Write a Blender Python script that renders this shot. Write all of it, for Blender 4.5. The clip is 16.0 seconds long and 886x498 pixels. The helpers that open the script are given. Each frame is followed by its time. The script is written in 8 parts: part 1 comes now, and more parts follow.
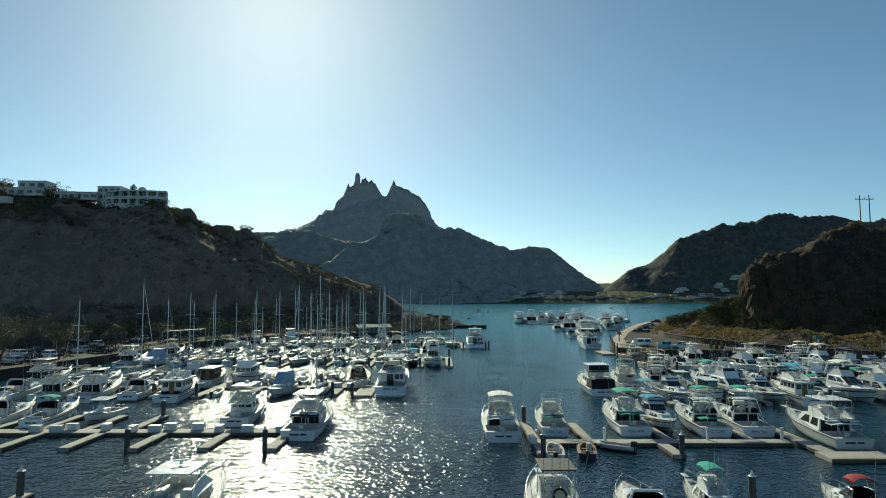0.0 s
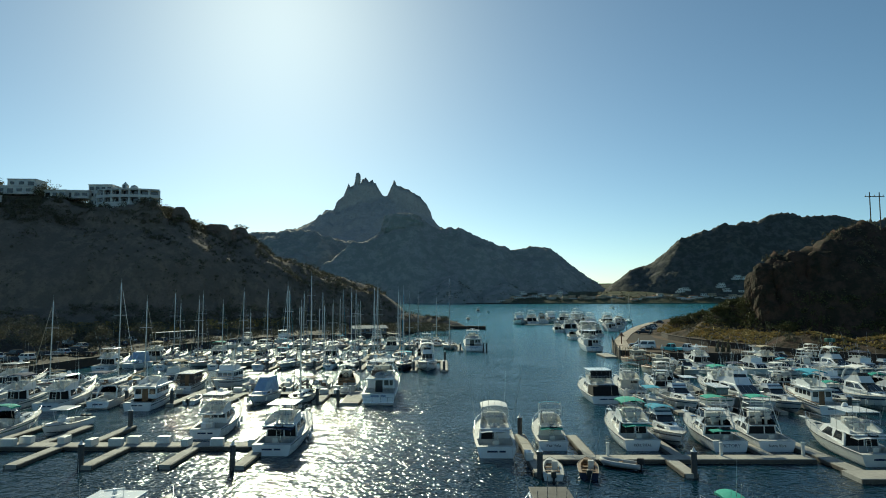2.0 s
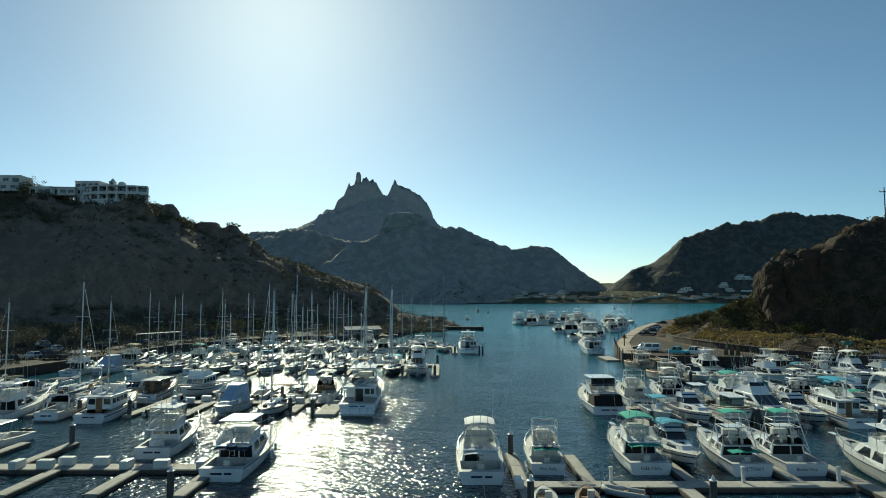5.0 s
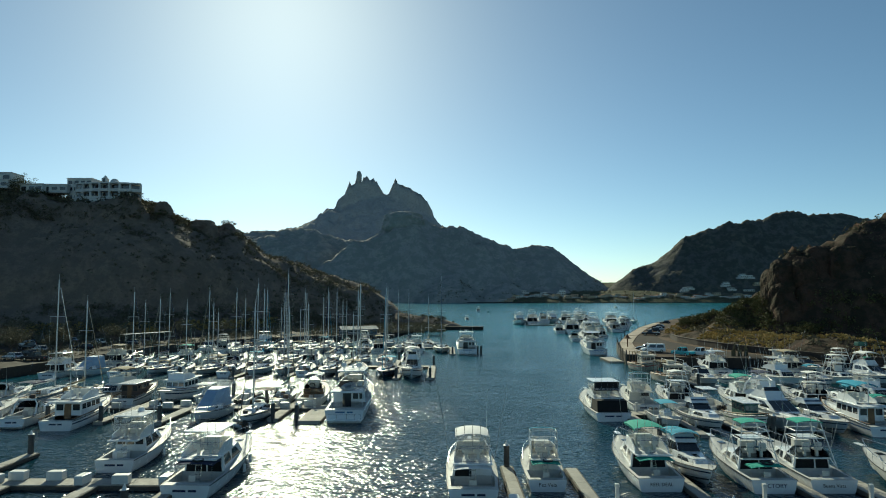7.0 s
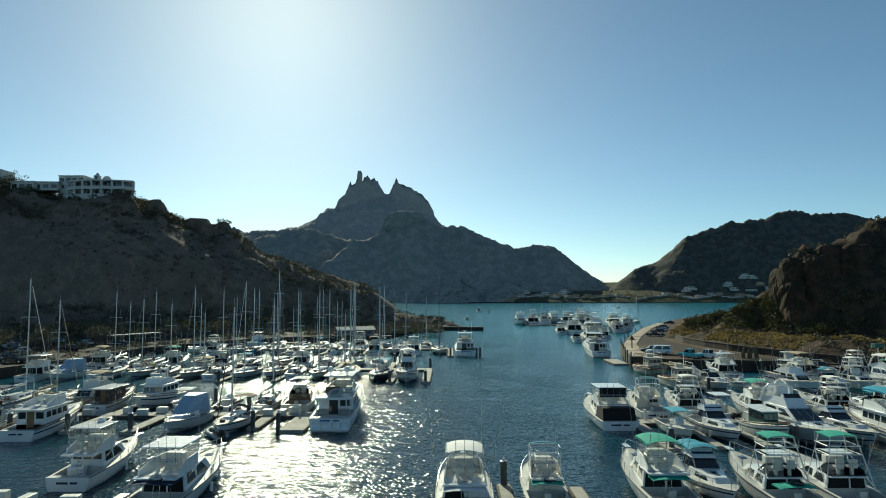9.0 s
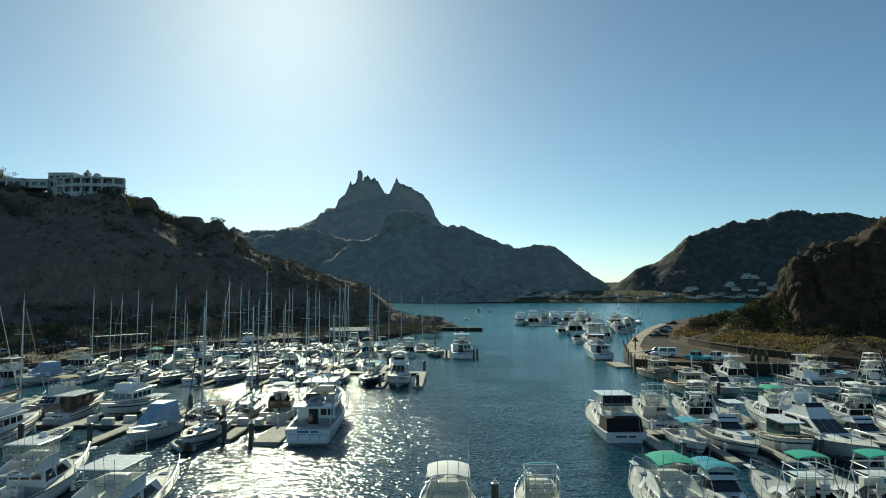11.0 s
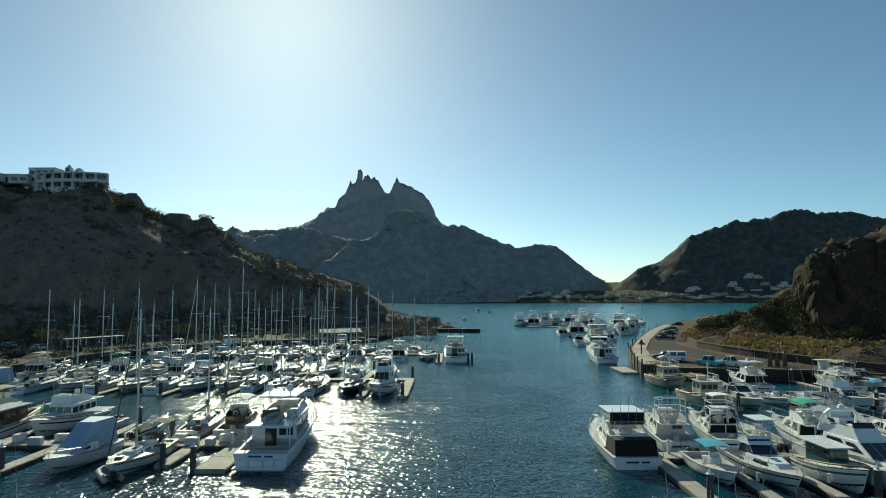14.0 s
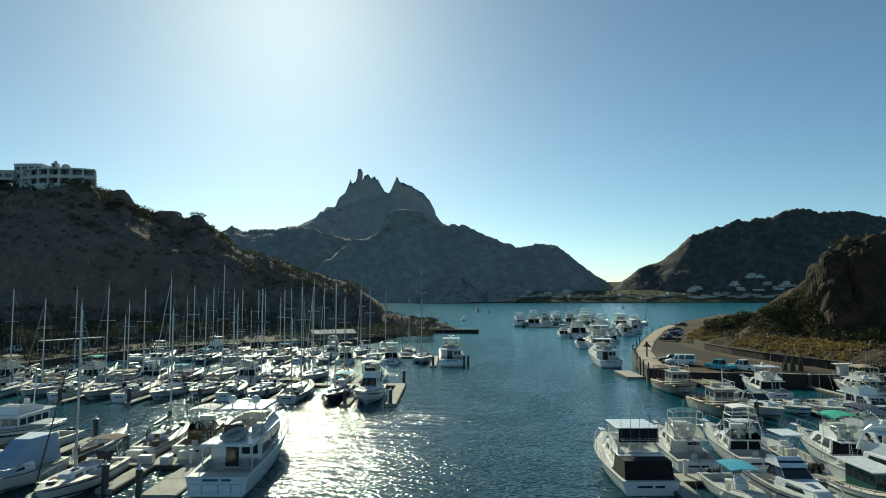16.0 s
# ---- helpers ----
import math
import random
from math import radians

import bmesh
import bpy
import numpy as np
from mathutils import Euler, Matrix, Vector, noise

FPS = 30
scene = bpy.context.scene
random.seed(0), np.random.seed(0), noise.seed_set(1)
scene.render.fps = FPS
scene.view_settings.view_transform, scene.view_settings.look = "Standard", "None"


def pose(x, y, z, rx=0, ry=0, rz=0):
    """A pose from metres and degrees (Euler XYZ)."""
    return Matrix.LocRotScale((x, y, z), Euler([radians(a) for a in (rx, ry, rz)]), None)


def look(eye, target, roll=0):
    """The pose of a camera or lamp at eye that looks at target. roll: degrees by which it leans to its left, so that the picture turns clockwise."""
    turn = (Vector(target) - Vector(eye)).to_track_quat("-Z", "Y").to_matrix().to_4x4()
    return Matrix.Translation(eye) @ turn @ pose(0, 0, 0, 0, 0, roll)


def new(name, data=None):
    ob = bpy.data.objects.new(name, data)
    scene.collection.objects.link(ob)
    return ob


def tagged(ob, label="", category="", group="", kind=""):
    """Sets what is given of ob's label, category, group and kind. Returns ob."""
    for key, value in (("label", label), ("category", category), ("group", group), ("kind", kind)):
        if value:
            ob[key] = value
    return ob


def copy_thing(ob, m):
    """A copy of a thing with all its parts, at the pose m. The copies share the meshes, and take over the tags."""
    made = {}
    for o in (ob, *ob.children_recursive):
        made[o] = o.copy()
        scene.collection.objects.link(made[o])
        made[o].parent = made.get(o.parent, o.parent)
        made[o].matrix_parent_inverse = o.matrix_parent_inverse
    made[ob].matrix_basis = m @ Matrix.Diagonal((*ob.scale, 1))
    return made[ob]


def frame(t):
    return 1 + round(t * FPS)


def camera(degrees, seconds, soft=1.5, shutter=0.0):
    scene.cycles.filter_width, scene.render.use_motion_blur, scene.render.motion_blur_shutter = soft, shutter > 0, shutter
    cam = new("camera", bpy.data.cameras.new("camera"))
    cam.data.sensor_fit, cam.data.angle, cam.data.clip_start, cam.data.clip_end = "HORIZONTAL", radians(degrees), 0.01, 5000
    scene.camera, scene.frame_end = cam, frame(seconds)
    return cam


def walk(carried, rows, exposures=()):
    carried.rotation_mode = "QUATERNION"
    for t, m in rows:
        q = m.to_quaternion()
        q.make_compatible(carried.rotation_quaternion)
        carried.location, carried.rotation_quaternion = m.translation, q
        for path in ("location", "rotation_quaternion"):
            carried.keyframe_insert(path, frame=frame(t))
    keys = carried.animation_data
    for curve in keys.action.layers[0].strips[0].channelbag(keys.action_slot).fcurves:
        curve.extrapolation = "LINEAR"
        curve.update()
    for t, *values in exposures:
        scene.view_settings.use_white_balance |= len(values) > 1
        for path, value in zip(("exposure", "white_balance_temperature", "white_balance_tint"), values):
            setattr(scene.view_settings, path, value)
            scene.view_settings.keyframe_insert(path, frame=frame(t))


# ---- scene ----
cam = camera(71.3, 16.0, soft=1.0)
# the drone's way: seconds, x, y, z, tilt, yaw; it stays level
WAY = (
    (0, 0.000, -0.190, 13.900, 94.319, -0.010),
    (1, 0.601, 2.443, 13.953, 94.325, 0.042),
    (2, 1.205, 5.071, 14.005, 94.331, 0.092),
    (3, 1.835, 7.665, 14.048, 94.336, 0.140),
    (4, 2.483, 10.175, 14.066, 94.331, 0.185),
    (6.5, 3.768, 16.003, 13.942, 94.266, 0.312),
    (7.5, 4.146, 18.423, 13.900, 94.254, 0.369),
    (8.5, 4.522, 20.932, 13.861, 94.252, 0.425),
    (9, 4.732, 22.223, 13.842, 94.252, 0.452),
    (11.5, 6.125, 29.065, 13.758, 94.263, 0.563),
    (12.5, 6.694, 32.027, 13.737, 94.263, 0.601),
    (13.5, 7.280, 35.105, 13.723, 94.261, 0.636),
    (14.5, 7.852, 38.264, 13.711, 94.254, 0.669),
    (15.5, 8.389, 41.459, 13.696, 94.244, 0.701),
    (16, 8.651, 43.059, 13.688, 94.238, 0.717),
)
walk(cam, [(t, pose(x, y, z, tilt, 0.06, yaw)) for t, x, y, z, tilt, yaw in WAY], exposures=[(0.0, 0.0, 7800, -15.0), (16.0, 0.0, 7800, -15.0)])

# ---- light ----
SUN_AZ, SUN_EL = -15.4, 27.5          # degrees: from +y towards +x, above the horizon
sun_way = Vector((math.sin(radians(SUN_AZ)) * math.cos(radians(SUN_EL)),
                  math.cos(radians(SUN_AZ)) * math.cos(radians(SUN_EL)), math.sin(radians(SUN_EL))))
world = bpy.data.worlds.new("sky")
scene.world = world
world.use_nodes = True
wn = world.node_tree
sky = wn.nodes.new("ShaderNodeTexSky")
sky.sky_type = 'NISHITA'
sky.sun_disc = False
sky.sun_elevation, sky.sun_rotation = radians(SUN_EL), radians(SUN_AZ)
sky.altitude = 0.0
sky.air_density, sky.dust_density, sky.ozone_density = 0.68, 0.31, 5.0
wn.links.new(sky.outputs[0], wn.nodes["Background"].inputs[0])
wn.nodes["Background"].inputs[1].default_value = 0.12
sun_data = bpy.data.lights.new("sun", 'SUN')
sun_data.energy, sun_data.angle, sun_data.color = 5.0, radians(0.53), (1.0, 0.955, 0.92)
sun_lamp = new("sun", sun_data)
sun_lamp.matrix_world = look(sun_way * 400, (0, 0, 0))

# ---- materials ----
def material(name, colour, rough=0.5, metal=0.0, vary=0.0, grain=0.0, scale=8.0, bump=0.0, second=None, spots=0.5, per_object=0.0,
             coarse=0.12, streak=False):
    """A surface with two scales of variation: broad stains and fine grain, and a fine relief."""
    m = bpy.data.materials.new(name)
    m.use_nodes = True
    n, l = m.node_tree.nodes, m.node_tree.links
    b = n["Principled BSDF"]
    b.inputs["Roughness"].default_value, b.inputs["Metallic"].default_value = rough, metal
    co = n.new("ShaderNodeTexCoord").outputs["Object"]
    rgb = n.new("ShaderNodeRGB")
    rgb.outputs[0].default_value = (*colour, 1)
    col = rgb.outputs[0]

    def noise_node(sc, detail=4.0):
        t = n.new("ShaderNodeTexNoise")
        t.inputs["Scale"].default_value, t.inputs["Detail"].default_value = sc, detail
        if streak:
            mp = n.new("ShaderNodeMapping")
            mp.inputs["Scale"].default_value = (1, 1, 0.12)
            l.new(co, mp.inputs["Vector"])
            l.new(mp.outputs[0], t.inputs["Vector"])
        else:
            l.new(co, t.inputs["Vector"])
        return t.outputs["Fac"]

    def mix(a, bcol, fac, kind='MIX'):
        x = n.new("ShaderNodeMix")
        x.data_type, x.blend_type = 'RGBA', kind
        for s, v in ((x.inputs[6], a), (x.inputs[7], bcol), (x.inputs[0], fac)):
            if hasattr(v, "is_output"):
                l.new(v, s)
            else:
                s.default_value = v
        return x.outputs[2]

    def ramp(fac, lo, hi, a=0.0, bb=1.0):
        r = n.new("ShaderNodeMapRange")
        r.inputs[1].default_value, r.inputs[2].default_value, r.inputs[3].default_value, r.inputs[4].default_value = lo, hi, a, bb
        l.new(fac, r.inputs[0])
        return r.outputs[0]

    broad, fine = noise_node(scale * coarse, 5.0), noise_node(scale, 6.0)
    if second:
        col = mix(col, (*second, 1), ramp(broad, spots - 0.12, spots + 0.12))
    if vary:
        col = mix(col, (0, 0, 0, 1), ramp(broad, 0.3, 0.75, 0.0, vary))
    if grain:
        col = mix(col, (0.02, 0.02, 0.02, 1), ramp(fine, 0.35, 0.75, 0.0, grain))
    if per_object:
        info = n.new("ShaderNodeObjectInfo")
        col = mix(col, (0, 0, 0, 1), ramp(info.outputs["Random"], 0, 1, 0.0, per_object))
    l.new(col, b.inputs["Base Color"])
    l.new(ramp(fine, 0.3, 0.7, max(rough - 0.08, 0.02), min(rough + 0.1, 1.0)), b.inputs["Roughness"])
    if bump:
        k = n.new("ShaderNodeBump")
        k.inputs["Strength"].default_value, k.inputs["Distance"].default_value = 0.8, bump
        l.new(fine, k.inputs["Height"])
        l.new(k.outputs[0], b.inputs["Normal"])
    return m


def glass(name, tint=(0.02, 0.025, 0.03), rough=0.05):
    m = material(name, tint, rough)
    m.node_tree.nodes["Principled BSDF"].inputs["Specular IOR Level"].default_value = 0.8
    return m


def clear(name, tint=(0.8, 0.85, 0.85), opacity=0.25):
    """Clear vinyl or glass: mostly see-through, with a gloss."""
    m = bpy.data.materials.new(name)
    m.use_nodes = True
    n, l = m.node_tree.nodes, m.node_tree.links
    out = n["Material Output"]
    tr, gl, df, a, bmix = (n.new("ShaderNodeBsdf" + k) if k != "M" else n.new("ShaderNodeMixShader") for k in ("Transparent", "Glossy", "Diffuse", "M", "M"))
    gl.inputs["Roughness"].default_value = 0.12
    df.inputs["Color"].default_value = (*tint, 1)
    a.inputs[0].default_value, bmix.inputs[0].default_value = 0.3, opacity
    l.new(df.outputs[0], a.inputs[1])
    l.new(gl.outputs[0], a.inputs[2])
    l.new(tr.outputs[0], bmix.inputs[1])
    l.new(a.outputs[0], bmix.inputs[2])
    l.new(bmix.outputs[0], out.inputs[0])
    n.remove(n["Principled BSDF"])
    return m


def water_material():
    m = bpy.data.materials.new("sea_water")
    m.use_nodes = True
    n, l = m.node_tree.nodes, m.node_tree.links
    b = n["Principled BSDF"]
    b.inputs["Roughness"].default_value, b.inputs["IOR"].default_value = 0.13, 1.333
    geo = n.new("ShaderNodeNewGeometry").outputs["Position"]
    # dark basin, teal towards the open bay: far sky reflection put into the colour
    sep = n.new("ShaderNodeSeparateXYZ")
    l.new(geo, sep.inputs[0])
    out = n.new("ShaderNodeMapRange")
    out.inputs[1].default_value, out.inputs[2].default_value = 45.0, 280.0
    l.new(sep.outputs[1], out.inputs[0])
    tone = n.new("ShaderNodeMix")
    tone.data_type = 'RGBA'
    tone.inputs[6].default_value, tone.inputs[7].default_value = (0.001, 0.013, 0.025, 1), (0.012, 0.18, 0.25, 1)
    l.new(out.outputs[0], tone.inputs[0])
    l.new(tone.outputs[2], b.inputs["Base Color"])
    # calmer and rougher patches of wind
    patch = n.new("ShaderNodeTexNoise")
    patch.inputs["Scale"].default_value, patch.inputs["Detail"].default_value, patch.inputs["Distortion"].default_value = 0.035, 3.0, 2.5
    l.new(geo, patch.inputs["Vector"])
    wind = n.new("ShaderNodeMapRange")
    wind.inputs[1].default_value, wind.inputs[2].default_value, wind.inputs[3].default_value, wind.inputs[4].default_value = 0.38, 0.60, 0.72, 1.3
    l.new(patch.outputs["Fac"], wind.inputs[0])
    # the inner slips lie sheltered, with a lower chop
    lee = n.new("ShaderNodeMapRange")
    lee.inputs[1].default_value, lee.inputs[2].default_value, lee.inputs[3].default_value, lee.inputs[4].default_value = -42.0, -8.0, 0.5, 1.0
    l.new(sep.outputs[0], lee.inputs[0])
    lee2 = n.new("ShaderNodeMapRange")
    lee2.inputs[1].default_value, lee2.inputs[2].default_value, lee2.inputs[3].default_value, lee2.inputs[4].default_value = 12.0, 34.0, 1.0, 0.72
    l.new(sep.outputs[0], lee2.inputs[0])
    both = n.new("ShaderNodeMath")
    both.operation = 'MULTIPLY'
    l.new(lee.outputs[0], both.inputs[0])
    l.new(lee2.outputs[0], both.inputs[1])
    chop = n.new("ShaderNodeMath")
    chop.operation = 'MULTIPLY'
    l.new(wind.outputs[0], chop.inputs[0])
    l.new(both.outputs[0], chop.inputs[1])
    last = None
    for scale, height, stretch in ((0.4, 0.20, 0.5), (1.3, 0.17, 0.65), (3.4, 0.115, 0.85)):
        mp = n.new("ShaderNodeMapping")
        mp.inputs["Scale"].default_value, mp.inputs["Rotation"].default_value = (stretch, 1.0, 1.0), (0, 0, 0.35 * scale)
        l.new(geo, mp.inputs["Vector"])
        t = n.new("ShaderNodeTexNoise")
        t.inputs["Scale"].default_value, t.inputs["Detail"].default_value = scale, 0.8
        l.new(mp.outputs[0], t.inputs["Vector"])
        k = n.new("ShaderNodeBump")
        k.inputs["Distance"].default_value = height
        l.new(chop.outputs[0], k.inputs["Strength"])
        l.new(t.outputs["Fac"], k.inputs["Height"])
        if last:
            l.new(last, k.inputs["Normal"])
        last = k.outputs[0]
    l.new(last, b.inputs["Normal"])
    return m


def land_material(name, rock, scrub, dry, scale):
    """Desert hillside: rock showing between dark scrub and dry grass."""
    m = bpy.data.materials.new(name)
    m.use_nodes = True
    n, l = m.node_tree.nodes, m.node_tree.links
    b = n["Principled BSDF"]
    b.inputs["Roughness"].default_value = 0.95
    b.inputs["Specular IOR Level"].default_value = 0.1
    geo = n.new("ShaderNodeNewGeometry")
    facs = []
    for k, (sc, det) in enumerate(((scale, 6.0), (scale * 5, 6.0), (scale * 22, 5.0))):
        t = n.new("ShaderNodeTexNoise")
        t.inputs["Scale"].default_value, t.inputs["Detail"].default_value, t.inputs["Roughness"].default_value = sc, det, 0.65
        l.new(geo.outputs["Position"], t.inputs["Vector"])
        facs.append(t.outputs["Fac"])

    def ranged(f, lo, hi):
        r = n.new("ShaderNodeMapRange")
        r.inputs[1].default_value, r.inputs[2].default_value = lo, hi
        l.new(f, r.inputs[0])
        return r.outputs[0]

    def mixed(a, c, f):
        x = n.new("ShaderNodeMix")
        x.data_type = 'RGBA'
        for s, v in ((x.inputs[6], a), (x.inputs[7], c)):
            if hasattr(v, "is_output"):
                l.new(v, s)
            else:
                s.default_value = (*v, 1)
        l.new(f, x.inputs[0])
        return x.outputs[2]
    base = mixed(rock, dry, ranged(facs[0], 0.45, 0.65))
    base = mixed(base, scrub, ranged(facs[1], 0.42, 0.55))
    base = mixed(base, tuple(v * 0.72 for v in rock), ranged(facs[2], 0.5, 0.7))
    l.new(base, b.inputs["Base Color"])
    k = n.new("ShaderNodeBump")
    k.inputs["Strength"].default_value, k.inputs["Distance"].default_value = 1.0, 0.35 / scale * 0.12
    l.new(facs[1], k.inputs["Height"])
    k2 = n.new("ShaderNodeBump")
    k2.inputs["Strength"].default_value, k2.inputs["Distance"].default_value = 1.0, 0.1 / scale * 0.12
    l.new(facs[2], k2.inputs["Height"])
    l.new(k.outputs[0], k2.inputs["Normal"])
    l.new(k2.outputs[0], b.inputs["Normal"])
    return m


M_WATER = water_material()
# Left hill paler than the right: veiling sun glare put into its rock colour.
M_HILL = land_material("grey_brown_hillside", (0.205, 0.158, 0.132), (0.16, 0.132, 0.108), (0.24, 0.185, 0.142), 0.05)
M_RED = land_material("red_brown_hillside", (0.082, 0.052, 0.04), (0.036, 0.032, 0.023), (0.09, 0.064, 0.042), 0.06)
M_SCRUB = land_material("green_scrub", (0.12, 0.112, 0.08), (0.062, 0.074, 0.044), (0.15, 0.14, 0.08), 0.03)
# Haze of distance is put into these two rock colours, paler than bare rock.
M_MOUNT = land_material("hazed_volcanic_mountain", (0.375, 0.365, 0.365), (0.32, 0.325, 0.325), (0.39, 0.38, 0.36), 0.009)
M_RIDGE = land_material("hazed_scrubby_ridge", (0.33, 0.315, 0.305), (0.25, 0.255, 0.24), (0.37, 0.35, 0.31), 0.011)
# Darker than the ridge: shade for its sunlit slopes is put into the colour.
M_BAYHILL = land_material("darkened_bay_hillside", (0.112, 0.108, 0.105), (0.066, 0.07, 0.062), (0.135, 0.125, 0.10), 0.015)
M_FLAT = material("packed_earth", (0.145, 0.096, 0.066), 0.95, vary=0.4, grain=0.3, scale=0.6, bump=0.03, second=(0.095, 0.066, 0.047))
M_ASPHALT = material("worn_asphalt", (0.06, 0.05, 0.043), 0.9, vary=0.3, grain=0.3, scale=1.0, bump=0.01)
for m in (M_FLAT, M_ASPHALT):
    m.node_tree.nodes["Principled BSDF"].inputs["Specular IOR Level"].default_value = 0.12
M_CONCRETE = material("weathered_concrete", (0.44, 0.415, 0.37), 0.85, vary=0.25, grain=0.2, scale=3.0, bump=0.01, per_object=0.15)
M_WALER = material("grey_timber", (0.12, 0.10, 0.08), 0.85, vary=0.3, grain=0.4, scale=6.0, bump=0.01)
M_PILE = material("dark_pile", (0.10, 0.095, 0.09), 0.8, vary=0.3, grain=0.3, scale=5.0, bump=0.01)
M_CAP = material("white_pile_cap", (0.72, 0.72, 0.70), 0.5, grain=0.15, scale=5.0)
M_BOX = material("white_fibreglass_box", (0.74, 0.73, 0.69), 0.45, vary=0.12, grain=0.12, scale=3.0, per_object=0.12)
M_STONE = material("seawall_stone", (0.06, 0.045, 0.036), 0.9, vary=0.4, grain=0.4, scale=2.0, bump=0.05)

# ---- mesh helpers ----
def part(name, bm, mat, parent=None, label="", smooth=False):
    """Links a bmesh as one mesh object, under a thing or under a part."""
    me = bpy.data.meshes.new(name)
    bm.to_mesh(me)
    bm.free()
    me.materials.append(mat)
    if smooth:
        me.polygons.foreach_set("use_smooth", [True] * len(me.polygons))
    ob = new(name, me)
    if parent:
        ob.parent = parent
    if label:
        ob["label"] = label
    return ob


def thing(name, label, category, group="", kind="", m=None):
    ob = tagged(new(name), label, category, group, kind)
    ob.empty_display_size = 0.3
    if m:
        ob.matrix_world = m
    return ob


def mesh_of(name, verts, faces, mat, smooth=False):
    me = bpy.data.meshes.new(name)
    me.from_pydata([tuple(map(float, v)) for v in verts], [], [tuple(map(int, f)) for f in faces])
    me.materials.append(mat)
    if smooth:
        me.polygons.foreach_set("use_smooth", [True] * len(me.polygons))
    return me


def box(bm, x, y, z, sx, sy, sz, bevel=0.0, rz=0.0, rx=0.0, taper=1.0):
    """A block whose base stands at z, its middle at x, y; taper narrows its top."""
    r = bmesh.ops.create_cube(bm, size=1.0)
    vs = r["verts"]
    for v in vs:
        k = taper if v.co.z > 0 else 1.0
        v.co = Vector((v.co.x * sx * k, v.co.y * sy * k, (v.co.z + 0.5) * sz))
    if rz or rx:
        bmesh.ops.rotate(bm, verts=vs, cent=(0, 0, 0), matrix=Euler((radians(rx), 0, radians(rz))).to_matrix())
    bmesh.ops.translate(bm, verts=vs, vec=(x, y, z))
    if bevel:
        es = {e for v in vs for e in v.link_edges}
        bmesh.ops.bevel(bm, geom=list(es), offset=bevel, segments=2, affect='EDGES', profile=0.6)
    return bm


def tube(bm, pts, r, sides=6, r2=None, cap=True):
    """A round bar along points; r2: its radius at the far end."""
    pts = [Vector(p) for p in pts]
    rings = []
    for i, p in enumerate(pts):
        d = (pts[min(i + 1, len(pts) - 1)] - pts[max(i - 1, 0)]).normalized()
        u = d.cross(Vector((0, 0, 1)) if abs(d.z) < 0.95 else Vector((1, 0, 0))).normalized()
        w = d.cross(u)
        rr = r + ((r2 if r2 is not None else r) - r) * i / max(len(pts) - 1, 1)
        rings.append([bm.verts.new(p + rr * (math.cos(a) * u + math.sin(a) * w)) for a in (2 * math.pi * k / sides for k in range(sides))])
    for a, b in zip(rings, rings[1:]):
        for k in range(sides):
            bm.faces.new((a[k], a[(k + 1) % sides], b[(k + 1) % sides], b[k]))
    if cap:
        bm.faces.new(rings[0][::-1])
        bm.faces.new(rings[-1])
    return bm


def loft(bm, sections, closed=False, cap_ends=False):
    """Skins rows of points; closed: each row is a ring."""
    rows = [[bm.verts.new(p) for p in s] for s in sections]
    for a, b in zip(rows, rows[1:]):
        n = len(a)
        for k in range(n if closed else n - 1):
            q = (a[k], a[(k + 1) % n], b[(k + 1) % n], b[k])
            if len({v.co.to_tuple(5) for v in q}) > 2:
                bm.faces.new(q)
    if cap_ends:
        for r in (rows[0][::-1], rows[-1]):
            bm.faces.new(r)
    return bm


# ---- noise for the land ----
def value_noise(x, y, seed):
    xi, yi = np.floor(x).astype(np.int64), np.floor(y).astype(np.int64)
    xf, yf = x - xi, y - yi
    xf, yf = xf * xf * (3 - 2 * xf), yf * yf * (3 - 2 * yf)

    def h(a, b):
        k = (a * 374761393 + b * 668265263 + seed * 974634777) & 0x7FFFFFFF
        k = ((k ^ (k >> 13)) * 1274126177) & 0x7FFFFFFF
        return ((k ^ (k >> 16)) & 0xFFFF) / 65535.0
    return (h(xi, yi) * (1 - xf) + h(xi + 1, yi) * xf) * (1 - yf) + (h(xi, yi + 1) * (1 - xf) + h(xi + 1, yi + 1) * xf) * yf


def fbm(x, y, seed, octaves=5, ridged=False):
    out, amp, total = 0.0, 1.0, 0.0
    for o in range(octaves):
        v = value_noise(x * 2 ** o + 17.3 * o, y * 2 ** o - 9.1 * o, seed + o)
        out = out + amp * ((1 - abs(2 * v - 1)) if ridged else v)
        total += amp
        amp *= 0.5
    return out / total


def ridge_height(x, y, ridges):
    """Height from ridge lines: each a row of nodes (x, y, height, half-width), with a fall-off power."""
    best = np.full(x.shape, -6.0)
    for power, nodes in ridges:
        for a, b in zip(nodes, nodes[1:]):
            ax, ay, ah, aw = a
            bx, by, bh, bw = b
            dx, dy = bx - ax, by - ay
            s = np.clip(((x - ax) * dx + (y - ay) * dy) / (dx * dx + dy * dy + 1e-9), 0, 1)
            d = np.hypot(x - ax - s * dx, y - ay - s * dy)
            hh, ww = ah + s * (bh - ah), aw + s * (bw - aw)
            f = np.clip(1 - d / ww, -0.3, 1)
            best = np.maximum(best, hh * np.sign(f) * np.abs(f) ** power)
    return best


